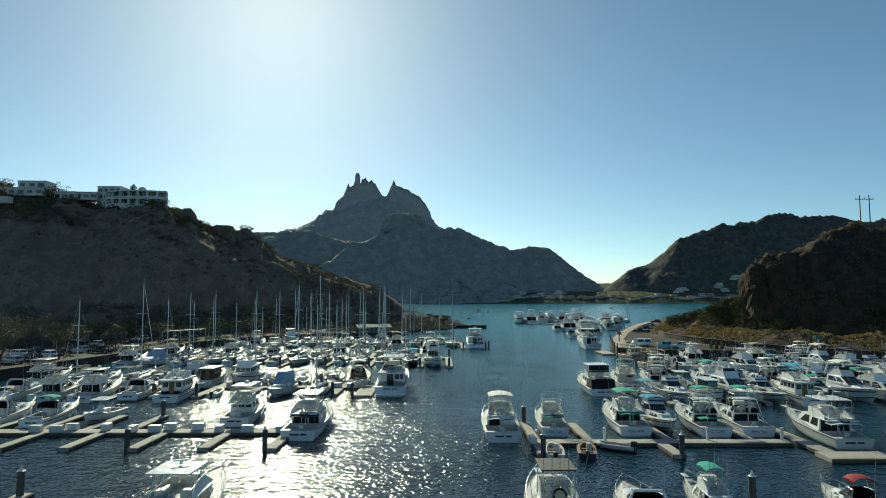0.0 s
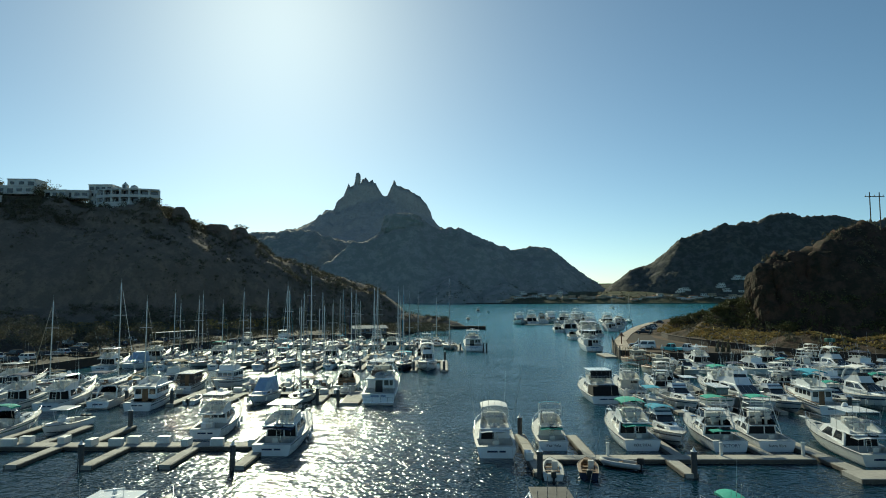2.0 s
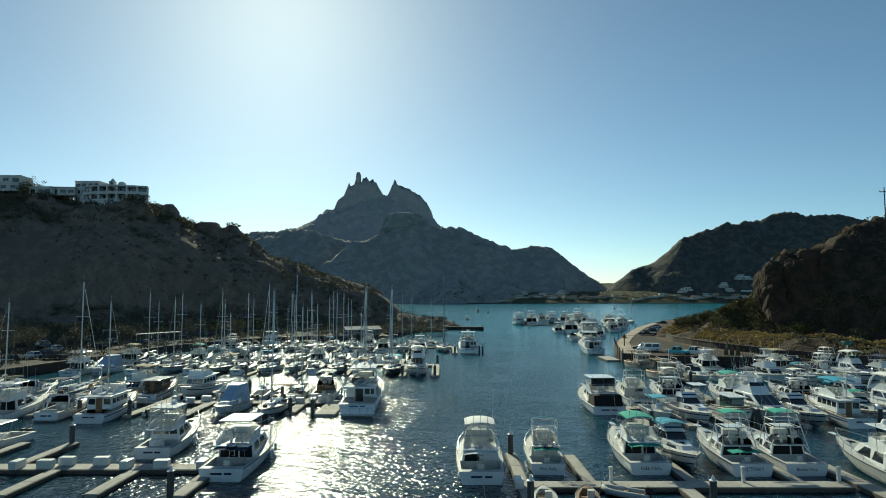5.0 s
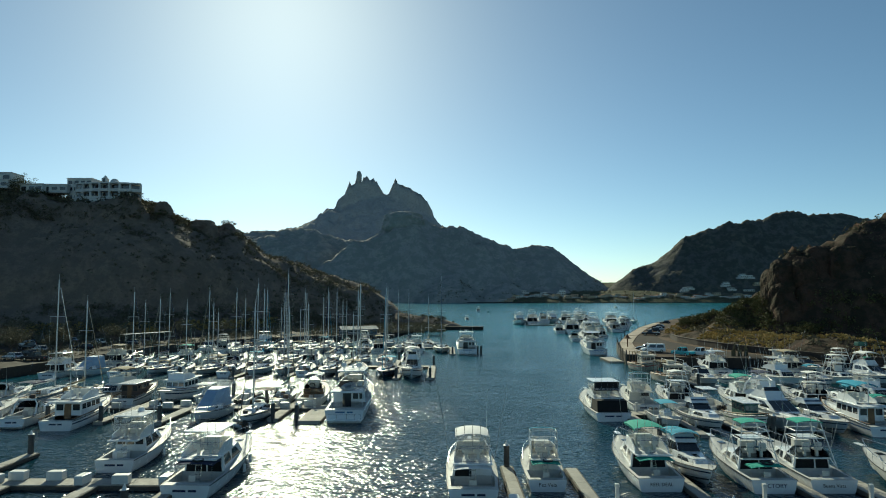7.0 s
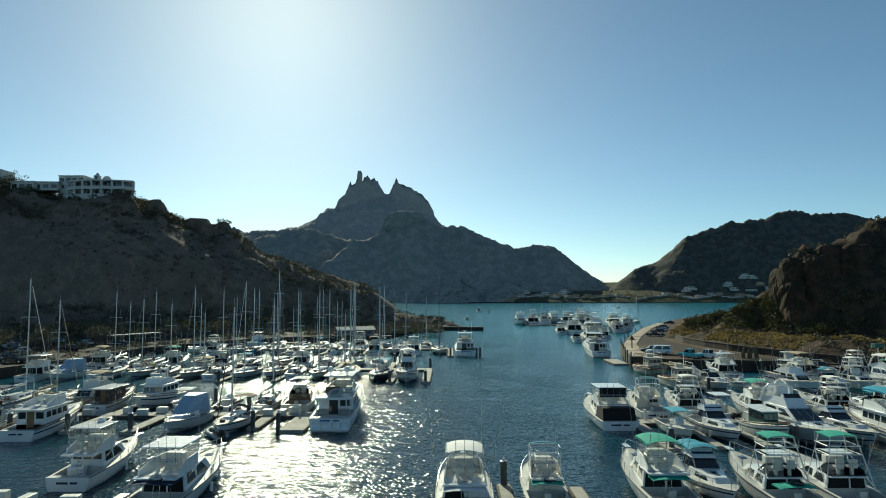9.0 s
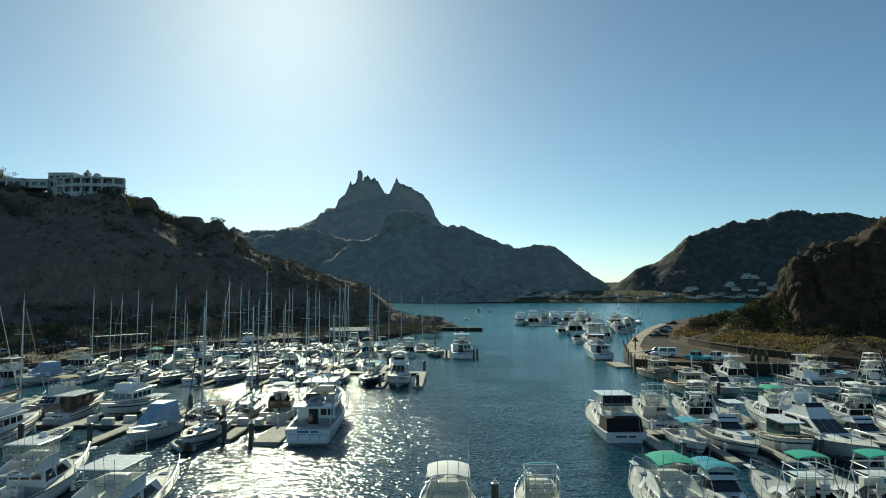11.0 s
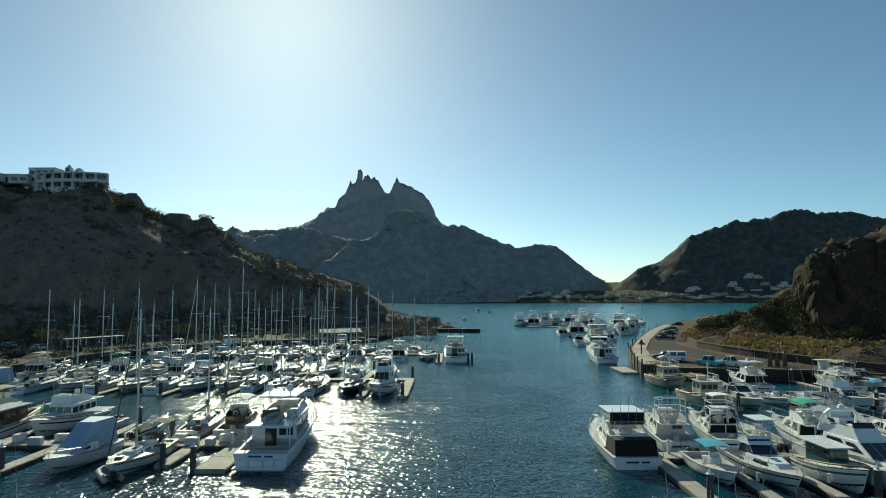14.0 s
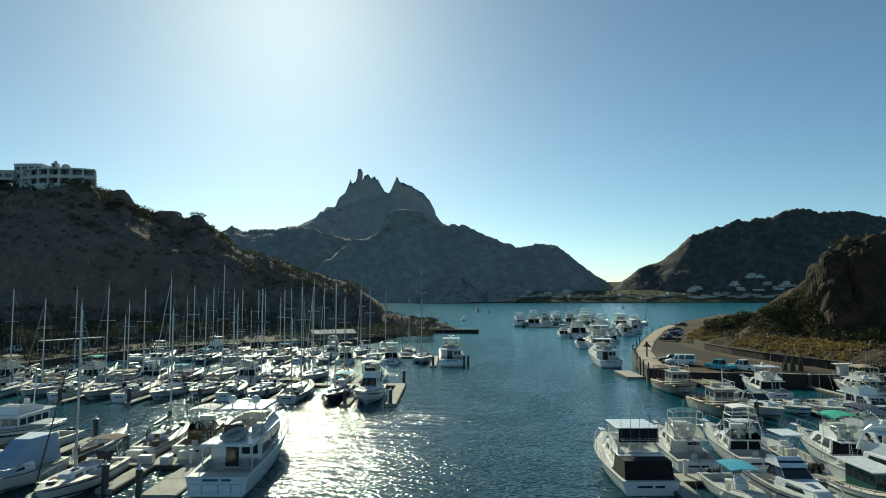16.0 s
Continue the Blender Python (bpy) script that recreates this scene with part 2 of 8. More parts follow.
def hill(name, label, area, step, ridges, mat, crag=0.12, wave=30.0, seed=3, base=0.0, warp=0.35, top_noise=0.3, gritty=0.5):
    x0, x1, y0, y1 = area
    nx, ny = int((x1 - x0) / step) + 1, int((y1 - y0) / step) + 1
    gx, gy = np.meshgrid(np.linspace(x0, x1, nx), np.linspace(y0, y1, ny))
    wx = gx + (fbm(gx / wave, gy / wave, seed + 20) - 0.5) * wave * warp * 2
    wy = gy + (fbm(gx / wave, gy / wave, seed + 40) - 0.5) * wave * warp * 2
    hz = ridge_height(wx * 0.6 + gx * 0.4, wy * 0.6 + gy * 0.4, ridges)
    rough = fbm(gx / wave, gy / wave, seed, 6, True) - 0.62
    fine = fbm(gx / wave * 5, gy / wave * 5, seed + 9, 4) - 0.5
    amp = np.clip(hz, 0, None) ** 0.75
    hmax = max(n[2] for _, r in ridges for n in r)
    near_top = 1 - (1 - top_noise) * np.clip(hz / hmax, 0, 1) ** 3
    grit = fbm(gx / wave * 13, gy / wave * 13, seed + 70, 3, True) - 0.6
    hz = hz + amp * crag * (rough * 2.2 * near_top + fine * 0.7 + grit * gritty) + base
    verts = np.stack([gx.ravel(), gy.ravel(), hz.ravel()], 1)
    i = np.arange(nx * ny).reshape(ny, nx)
    faces = np.stack([i[:-1, :-1].ravel(), i[:-1, 1:].ravel(), i[1:, 1:].ravel(), i[1:, :-1].ravel()], 1)
    keep = (hz.ravel()[faces] > -5.5).any(1)
    ob = new(name, mesh_of(name, verts, faces[keep], mat, True))
    tagged(ob, label, "hill", kind="structure")
    return gx, gy, hz


# ---- the land and the water ----
bm = bmesh.new()
bmesh.ops.create_grid(bm, x_segments=8, y_segments=8, size=2400)
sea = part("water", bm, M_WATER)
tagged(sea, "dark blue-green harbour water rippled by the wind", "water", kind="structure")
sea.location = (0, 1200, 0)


def slab(name, label, outline, z0, z1, mat, category="ground"):
    bm = bmesh.new()
    lo = [bm.verts.new((x, y, z0)) for x, y in outline]
    hi = [bm.verts.new((x, y, z1)) for x, y in outline]
    bm.faces.new(hi)
    bm.faces.new(lo[::-1])
    for k in range(len(lo)):
        j = (k + 1) % len(lo)
        bm.faces.new((lo[k], lo[j], hi[j], hi[k]))
    bmesh.ops.recalc_face_normals(bm, faces=bm.faces)
    return tagged(part(name, bm, mat), label, category, kind="structure")


slab("ground_left", "worn dark asphalt and earth of the marina's car park",
     [(-78, 40), (-73.5, 104), (-71, 120), (-68, 140), (-66, 165), (-58, 185), (-46, 200), (-30, 206), (-14, 222), (-8, 250), (4, 272), (6, 290), (-10, 330), (-60, 380), (-330, 420), (-330, 40)], -4, 1.5, M_ASPHALT)
slab("ground_right", "packed tan earth of a quay beside the channel",
     [(130, 94), (104, 110), (78, 126), (66, 135), (56, 137.3), (45.5, 138.4), (40.2, 143.2), (42.9, 157), (47.6, 176), (57.4, 203.5), (75.4, 249), (102, 304), (132, 353), (170, 420), (340, 430), (340, 94)], -4, 1.7, M_FLAT)

LAND = {}
LAND["left"] = hill("hill_left", "dark cliffy headland hill with rocky knobs above the marina", (-340, 20, 160, 420), 1.4,
     [(0.42, [(-340, 232, 57, 62), (-240, 240, 58, 58), (-170, 252, 55.5, 50), (-140, 256, 52, 46), (-116, 256, 51.5, 42), (-111, 258, 46, 36)]),
      (0.5, [(-112, 258, 42, 36), (-99, 270, 38.5, 40), (-90, 281, 39, 40), (-82, 287, 32.5, 38)]),
      (0.45, [(-88, 283, 33.5, 38), (-74, 289, 31.0, 36), (-64, 297, 27.5, 34), (-56, 302, 24.0, 32), (-44, 306, 21.5, 28), (-37, 306, 20.0, 22), (-29, 305, 16.5, 12)]),
      (0.6, [(-40, 303, 9.5, 20), (-26, 300, 6.6, 14), (-14, 296, 5.6, 13), (2, 288, 3.8, 10)]),
      (0.22, [(-107.5, 249, 47.0, 5.5), (-102, 250, 45.2, 5.5)]), (0.25, [(-98, 277, 44, 6), (-92, 280, 44, 7)]),
      (0.22, [(-152, 243, 51.6, 9), (-112, 245, 51.2, 9)]), (1.0, [(-340, 200, 16, 60), (-150, 222, 17, 46), (-110, 228, 15, 40), (-70, 262, 12, 36)]),
      (0.9, [(-106, 219, 4.5, 12), (-90, 224, 6.5, 12), (-74, 230, 6.5, 12)])],
     M_HILL, crag=0.30, wave=34, seed=5, gritty=0.35)
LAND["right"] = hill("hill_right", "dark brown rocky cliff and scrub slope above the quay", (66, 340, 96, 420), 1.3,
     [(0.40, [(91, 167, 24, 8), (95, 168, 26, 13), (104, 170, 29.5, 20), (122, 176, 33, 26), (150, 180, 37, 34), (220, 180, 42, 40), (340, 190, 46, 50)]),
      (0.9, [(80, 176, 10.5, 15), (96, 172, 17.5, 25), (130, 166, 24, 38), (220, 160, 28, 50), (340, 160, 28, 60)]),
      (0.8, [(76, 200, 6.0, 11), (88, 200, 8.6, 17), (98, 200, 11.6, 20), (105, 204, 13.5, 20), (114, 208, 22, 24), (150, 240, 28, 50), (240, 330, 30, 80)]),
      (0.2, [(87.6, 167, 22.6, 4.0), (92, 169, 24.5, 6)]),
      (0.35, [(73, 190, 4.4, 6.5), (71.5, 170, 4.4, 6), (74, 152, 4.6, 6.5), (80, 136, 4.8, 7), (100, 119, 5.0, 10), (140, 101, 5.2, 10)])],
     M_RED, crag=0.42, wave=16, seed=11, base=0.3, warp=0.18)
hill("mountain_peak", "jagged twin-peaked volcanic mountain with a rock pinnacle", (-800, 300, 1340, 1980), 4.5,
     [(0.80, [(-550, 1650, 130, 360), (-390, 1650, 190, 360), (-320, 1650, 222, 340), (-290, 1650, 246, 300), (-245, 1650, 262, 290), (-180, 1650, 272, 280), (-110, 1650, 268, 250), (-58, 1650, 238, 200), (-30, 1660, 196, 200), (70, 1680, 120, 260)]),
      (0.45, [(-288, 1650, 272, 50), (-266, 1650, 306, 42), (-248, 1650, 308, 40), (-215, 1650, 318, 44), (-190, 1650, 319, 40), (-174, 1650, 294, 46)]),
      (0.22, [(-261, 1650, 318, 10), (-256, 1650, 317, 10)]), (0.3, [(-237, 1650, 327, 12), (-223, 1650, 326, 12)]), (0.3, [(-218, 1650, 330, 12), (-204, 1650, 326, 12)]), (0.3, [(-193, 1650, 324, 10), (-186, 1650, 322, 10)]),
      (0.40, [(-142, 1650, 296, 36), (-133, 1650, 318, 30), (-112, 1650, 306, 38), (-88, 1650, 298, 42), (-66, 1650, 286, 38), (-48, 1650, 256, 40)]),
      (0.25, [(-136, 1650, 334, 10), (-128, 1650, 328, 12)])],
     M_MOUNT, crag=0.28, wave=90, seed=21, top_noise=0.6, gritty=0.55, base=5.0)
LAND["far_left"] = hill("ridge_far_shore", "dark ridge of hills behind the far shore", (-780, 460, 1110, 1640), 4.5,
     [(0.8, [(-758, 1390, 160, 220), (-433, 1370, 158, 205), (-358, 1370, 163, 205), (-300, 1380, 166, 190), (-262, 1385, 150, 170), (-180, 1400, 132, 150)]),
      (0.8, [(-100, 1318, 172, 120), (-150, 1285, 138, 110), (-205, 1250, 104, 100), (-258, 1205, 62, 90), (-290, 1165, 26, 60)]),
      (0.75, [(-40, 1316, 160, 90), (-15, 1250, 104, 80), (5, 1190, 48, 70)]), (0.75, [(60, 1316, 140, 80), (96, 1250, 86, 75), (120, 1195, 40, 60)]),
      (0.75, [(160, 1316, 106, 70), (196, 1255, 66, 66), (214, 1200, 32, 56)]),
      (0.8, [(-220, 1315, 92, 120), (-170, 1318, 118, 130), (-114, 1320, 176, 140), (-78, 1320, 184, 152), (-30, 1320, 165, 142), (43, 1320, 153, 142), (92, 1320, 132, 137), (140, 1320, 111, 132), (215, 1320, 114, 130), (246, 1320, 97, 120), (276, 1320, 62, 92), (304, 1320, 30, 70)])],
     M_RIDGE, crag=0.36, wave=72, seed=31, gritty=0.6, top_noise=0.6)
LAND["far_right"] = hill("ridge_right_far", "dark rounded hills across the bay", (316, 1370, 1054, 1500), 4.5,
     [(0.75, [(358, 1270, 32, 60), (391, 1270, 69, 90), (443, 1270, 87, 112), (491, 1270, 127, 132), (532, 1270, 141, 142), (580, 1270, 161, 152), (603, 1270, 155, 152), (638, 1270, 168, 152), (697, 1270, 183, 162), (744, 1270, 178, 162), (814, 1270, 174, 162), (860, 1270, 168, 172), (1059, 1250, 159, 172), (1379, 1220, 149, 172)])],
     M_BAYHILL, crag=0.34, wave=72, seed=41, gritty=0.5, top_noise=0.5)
LAND["far_flat"] = hill("shore_far", "low green valley and shore across the bay", (-420, 1150, 1075, 1700), 8.0,
     [(0.7, [(172, 1200, 20, 100), (300, 1195, 22, 100), (800, 1185, 20, 100), (1150, 1165, 18, 100)]),
      (0.6, [(320, 1530, 42, 170), (400, 1515, 44, 170), (470, 1500, 42, 170)])],
     M_SCRUB, crag=0.1, wave=60, seed=51)


def outcrop(label, x, y, z, wide, deep, tall, mat, seed):
    """A weathered knob of rock, sunk into the hill."""
    bm = bmesh.new()
    bmesh.ops.create_icosphere(bm, subdivisions=4, radius=1.0)
    for v in bm.verts:
        c = v.co.copy()
        blocky = Vector([math.copysign(abs(q) ** 0.7, q) for q in c])
        k = 0.8 + 0.35 * float(fbm(np.array(c.x * 1.7 + seed), np.array(c.y * 1.7 + c.z * 2.9), seed, 4, True))
        v.co = Vector((blocky.x * wide / 2 * k, blocky.y * deep / 2 * k, blocky.z * tall * k))
    ob = part("rock_outcrop", bm, mat)
    ob.location = (x, y, z)
    return tagged(ob, label, "rock", kind="structure")


for k, (x, y, z, w, d, h) in enumerate(((-105.6, 254, 41.0, 7.0, 7, 8.5), (-109.5, 254.5, 40.0, 8, 8, 3.6), (-97.0, 271, 38.5, 11, 9, 6.4), (-92.5, 277, 37.0, 8, 8, 4.0),
                                        (-113, 252, 36.0, 9, 8, 6.0), (-102, 262, 36.0, 9, 8, 4.0), (-84, 284, 33.5, 8, 8, 3.8), (-117, 246, 33, 8, 7, 6))):
    outcrop("weathered brown rock knob on the ridge crest", x, y, z, w, d, h, M_HILL, 300 + k)


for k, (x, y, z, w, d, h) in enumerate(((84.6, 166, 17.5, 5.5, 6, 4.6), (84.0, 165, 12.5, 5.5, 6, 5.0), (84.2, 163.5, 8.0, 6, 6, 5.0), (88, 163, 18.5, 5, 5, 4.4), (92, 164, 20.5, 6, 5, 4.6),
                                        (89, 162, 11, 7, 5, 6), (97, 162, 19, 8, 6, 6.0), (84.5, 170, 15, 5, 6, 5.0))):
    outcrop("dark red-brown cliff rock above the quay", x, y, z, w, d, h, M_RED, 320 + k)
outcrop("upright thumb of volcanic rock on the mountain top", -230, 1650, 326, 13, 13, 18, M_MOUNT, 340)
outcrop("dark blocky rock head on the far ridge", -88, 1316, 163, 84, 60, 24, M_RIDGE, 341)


# ---- plants ----
def leaf_material(name, colour, dry):
    m = bpy.data.materials.new(name)
    m.use_nodes = True
    n, l = m.node_tree.nodes, m.node_tree.links
    b, out = n["Principled BSDF"], n["Material Output"]
    b.inputs["Roughness"].default_value = 0.8
    b.inputs["Specular IOR Level"].default_value = 0.2
    geo = n.new("ShaderNodeNewGeometry")
    mixc = n.new("ShaderNodeMix")
    mixc.data_type = 'RGBA'
    mixc.inputs[6].default_value, mixc.inputs[7].default_value = (*colour, 1), (*dry, 1)
    l.new(geo.outputs["Random Per Island"], mixc.inputs[0])
    l.new(mixc.outputs[2], b.inputs["Base Color"])
    tr, mx = n.new("ShaderNodeBsdfTranslucent"), n.new("ShaderNodeMixShader")
    l.new(mixc.outputs[2], tr.inputs["Color"])
    mx.inputs[0].default_value = 0.10
    l.new(b.outputs[0], mx.inputs[1])
    l.new(tr.outputs[0], mx.inputs[2])
    l.new(mx.outputs[0], out.inputs[0])
    return m


M_LEAF = leaf_material("scrub_leaves", (0.08, 0.082, 0.05), (0.14, 0.115, 0.075))
M_LEAF2 = leaf_material("mesquite_leaves", (0.055, 0.064, 0.026), (0.115, 0.105, 0.045))
# Mesquite leaves lightened: sun glare over the left shore is put into the colour.
M_LEAF3 = leaf_material("lightened_mesquite_leaves", (0.085, 0.088, 0.058), (0.15, 0.13, 0.09))
M_GRASS = leaf_material("dry_grass", (0.42, 0.29, 0.105), (0.26, 0.20, 0.08))
M_BARK = material("grey_bark", (0.13, 0.10, 0.075), 0.9, vary=0.3, grain=0.4, scale=8.0, bump=0.02)


def leaf_cloud(centres, sizes, per, leaf, rng, flat=0.7, upright=False):
    """Vertices and faces of many small leaf blades round each centre."""
    n = len(centres) * per
    c = np.repeat(np.asarray(centres, float), per, 0)
    r = np.repeat(np.asarray(sizes, float), per)
    d = rng.normal(size=(n, 3))
    d /= np.linalg.norm(d, axis=1)[:, None]
    rad = r * rng.uniform(0.35, 1.0, n) ** 0.5
    p = c + d * rad[:, None] * np.array((1.0, 1.0, flat))
    a = rng.normal(size=(n, 3))
    if upright:
        a = a * np.array((0.25, 0.25, 0.0)) + np.array((0, 0, 1.0))
    a /= np.linalg.norm(a, axis=1)[:, None]
    b = np.cross(a, rng.normal(size=(n, 3)))
    b /= np.linalg.norm(b, axis=1)[:, None]
    s = (leaf * rng.uniform(0.6, 1.4, n))[:, None]
    w = 0.35 if upright else 0.62
    v = np.stack([p - a * s, p + b * s * w, p + a * s, p - b * s * w], 1).reshape(-1, 3)
    f = np.arange(n * 4).reshape(n, 4)
    return v, f


def land_z(where, x, y):
    """The height of the land; the far shore is the highest of three sheets."""
    if where == "far":
        return np.maximum(np.maximum(land_z("far_flat", x, y), land_z("far_left", x, y)), land_z("far_right", x, y))
    gx, gy, hz = LAND[where]
    j = np.clip(np.searchsorted(gx[0], x) - 1, 0, gx.shape[1] - 2)
    i = np.clip(np.searchsorted(gy[:, 0], y) - 1, 0, gx.shape[0] - 2)
    inside = (x > gx[0, 0]) & (x < gx[0, -1]) & (y > gy[0, 0]) & (y < gy[-1, 0])
    return np.where(inside, hz[i, j], -6.0)


def scatter(name, label, where, area, count, size, per, leaf, mat, seed, lowest=1.8, highest=99, flat=0.7, keep=None, flat_z=-6.0, clear=0.42):
    rng = np.random.default_rng(seed)
    x, y = rng.uniform(area[0], area[1], count), rng.uniform(area[2], area[3], count)
    z = np.maximum(land_z(where, x, y), flat_z)
    ok = (z > lowest) & (z < highest) & (fbm(x / 14, y / 14, seed) > clear)
    if keep is not None:
        ok &= keep(x, y)
    x, y, z = x[ok], y[ok], z[ok]
    s = rng.uniform(size[0], size[1], len(x))
    v, f = leaf_cloud(np.stack([x, y, z + s * flat * 0.5], 1), s, per, leaf, rng, flat)
    ob = new(name, mesh_of(name, v, f, mat))
    return tagged(ob, label, "shrubs", kind="stuff")


def tree(label, x, y, z, height, spread, seed, mat=None, group="car park trees"):
    """A spreading desert tree: leaning trunk, forked limbs, and a broken crown of leaf clumps."""
    rng = np.random.default_rng(seed)
    root = thing("tree", label, "tree", group)
    root.location = (x, y, z)
    bm = bmesh.new()
    fork = Vector((rng.uniform(-0.4, 0.4), rng.uniform(-0.4, 0.4), height * 0.35))
    tube(bm, [(0, 0, -0.3), (fork.x * 0.4, fork.y * 0.4, height * 0.18), fork], 0.2, 7, 0.14)
    part("trunk", bm, M_BARK, root)
    tips = []
    for k in range(4):
        a = k * 1.57 + rng.uniform(-0.3, 0.3)
        out = spread * rng.uniform(0.45, 0.85)
        tip = Vector((fork.x + math.cos(a) * out, fork.y + math.sin(a) * out, height * rng.uniform(0.68, 0.9)))
        mid = fork.lerp(tip, 0.5) + Vector((0, 0, height * 0.05))
        part("limb", tube(bmesh.new(), [fork, mid, tip], 0.10, 5, 0.03), M_BARK, root)
        tips += [tip, mid.lerp(tip, 0.5), tip + Vector(rng.normal(size=3) * 0.5 * spread * 0.4)]
    tips += [Vector((fork.x, fork.y, height * 0.9)) + Vector(rng.normal(size=3)) * spread * 0.25 for _ in range(6)]
    v, f = leaf_cloud([tuple(t) for t in tips], rng.uniform(0.24, 0.42, len(tips)) * spread, 55, 0.16, rng, 0.55)
    ob = new("crown", mesh_of("crown", v, f, mat or M_LEAF2))
    ob.parent = root
    return root


# ---- building materials ----
M_STUCCO = material("white_stucco", (0.66, 0.65, 0.62), 0.85, vary=0.15, grain=0.12, scale=1.5, bump=0.005, per_object=0.1)
M_OCHRE = material("tan_stucco", (0.55, 0.43, 0.30), 0.85, vary=0.2, grain=0.15, scale=1.5, per_object=0.25)
M_TILE = material("terracotta_roof", (0.34, 0.16, 0.09), 0.85, vary=0.25, grain=0.25, scale=2.0)
M_ROOFB = material("pale_blue_metal_roof", (0.15, 0.20, 0.245), 0.75, vary=0.15, grain=0.15, scale=1.0)
M_HOLE = glass("dark_window", (0.02, 0.022, 0.025), 0.15)
M_TYRE = material("tyre", (0.015, 0.015, 0.015), 0.85, grain=0.2, scale=9.0)
M_RUST = material("rusty_iron", (0.17, 0.075, 0.04), 0.85, vary=0.35, grain=0.35, scale=4.0)

# ---- boat materials ----
M_GEL = material("white_gelcoat", (0.81, 0.83, 0.84), 0.22, vary=0.10, grain=0.08, scale=2.5, per_object=0.08)
M_CREAM = material("cream_gelcoat", (0.74, 0.72, 0.66), 0.32, vary=0.12, grain=0.10, scale=2.5, per_object=0.08)
M_DECK = material("nonskid_deck", (0.56, 0.56, 0.54), 0.6, vary=0.18, grain=0.14, scale=4.0, bump=0.002, per_object=0.08)
M_NAVY = material("navy_paint", (0.012, 0.022, 0.07), 0.3, vary=0.15, grain=0.1, scale=3.0)
M_BLUEP = material("blue_paint", (0.02, 0.10, 0.26), 0.35, vary=0.15, grain=0.1, scale=3.0)
M_GREENP = material("dark_green_paint", (0.008, 0.09, 0.075), 0.4, vary=0.15, grain=0.1, scale=3.0)
M_REDP = material("red_paint", (0.32, 0.02, 0.02), 0.4, vary=0.15, grain=0.1, scale=3.0)
M_BLACK = material("black_rubber", (0.012, 0.012, 0.013), 0.6, grain=0.1, scale=6.0)
M_CURTAIN = material("black_curtain_and_opening", (0.006, 0.006, 0.007), 0.9, vary=0.2, grain=0.2, scale=4.0)
M_TEAL = material("teal_canvas", (0.010, 0.36, 0.27), 0.85, vary=0.18, grain=0.15, scale=5.0, bump=0.004)
M_SKY = material("bright_blue_canvas", (0.010, 0.30, 0.44), 0.85, vary=0.18, grain=0.15, scale=5.0, bump=0.004)
M_NAVYC = material("navy_canvas", (0.015, 0.03, 0.085), 0.9, vary=0.2, grain=0.15, scale=5.0, bump=0.004)
M_TAN = material("tan_canvas", (0.42, 0.34, 0.23), 0.9, vary=0.2, grain=0.15, scale=5.0, bump=0.004)
M_WHITEC = material("white_canvas", (0.84, 0.83, 0.80), 0.85, vary=0.12, grain=0.1, scale=5.0, bump=0.004)
M_TARP = material("pale_blue_tarp", (0.30, 0.43, 0.58), 0.6, vary=0.2, grain=0.1, scale=2.0, bump=0.01)
M_REDC = material("red_canvas", (0.34, 0.015, 0.02), 0.85, vary=0.2, grain=0.15, scale=5.0, bump=0.004)
M_TEAK = material("weathered_teak", (0.24, 0.135, 0.065), 0.6, vary=0.3, grain=0.3, scale=5.0, bump=0.002)
M_ORANGE = material("orange_varnish", (0.45, 0.17, 0.04), 0.4, vary=0.2, grain=0.15, scale=4.0)
M_STEEL = material("stainless_steel", (0.62, 0.63, 0.64), 0.25, metal=1.0, grain=0.1, scale=10.0)
M_ALU = material("mast_aluminium", (0.55, 0.56, 0.57), 0.4, metal=0.9, grain=0.15, scale=6.0)
M_WHITEP = material("white_tube_paint", (0.78, 0.78, 0.77), 0.35, grain=0.08, scale=6.0)
M_BROWNC = material("brown_canvas", (0.12, 0.085, 0.07), 0.9, vary=0.25, grain=0.2, scale=2.5, bump=0.01)
M_WIN = glass("dark_boat_glass")
M_VINYL = clear("clear_vinyl", (0.75, 0.74, 0.66), 0.22)
M_CUSH = material("white_vinyl_cushion", (0.68, 0.66, 0.60), 0.55, vary=0.15, grain=0.1, scale=6.0)
M_GREYH = material("grey_hypalon", (0.42, 0.43, 0.43), 0.7, vary=0.2, grain=0.15, scale=5.0)
M_WEATHER = material("weathered_white_paint", (0.60, 0.57, 0.50), 0.7, vary=0.4, grain=0.35, scale=3.0, second=(0.35, 0.26, 0.18), spots=0.66)
M_ANTIF = material("dark_bottom_paint", (0.03, 0.035, 0.045), 0.7, vary=0.3, grain=0.3, scale=4.0)


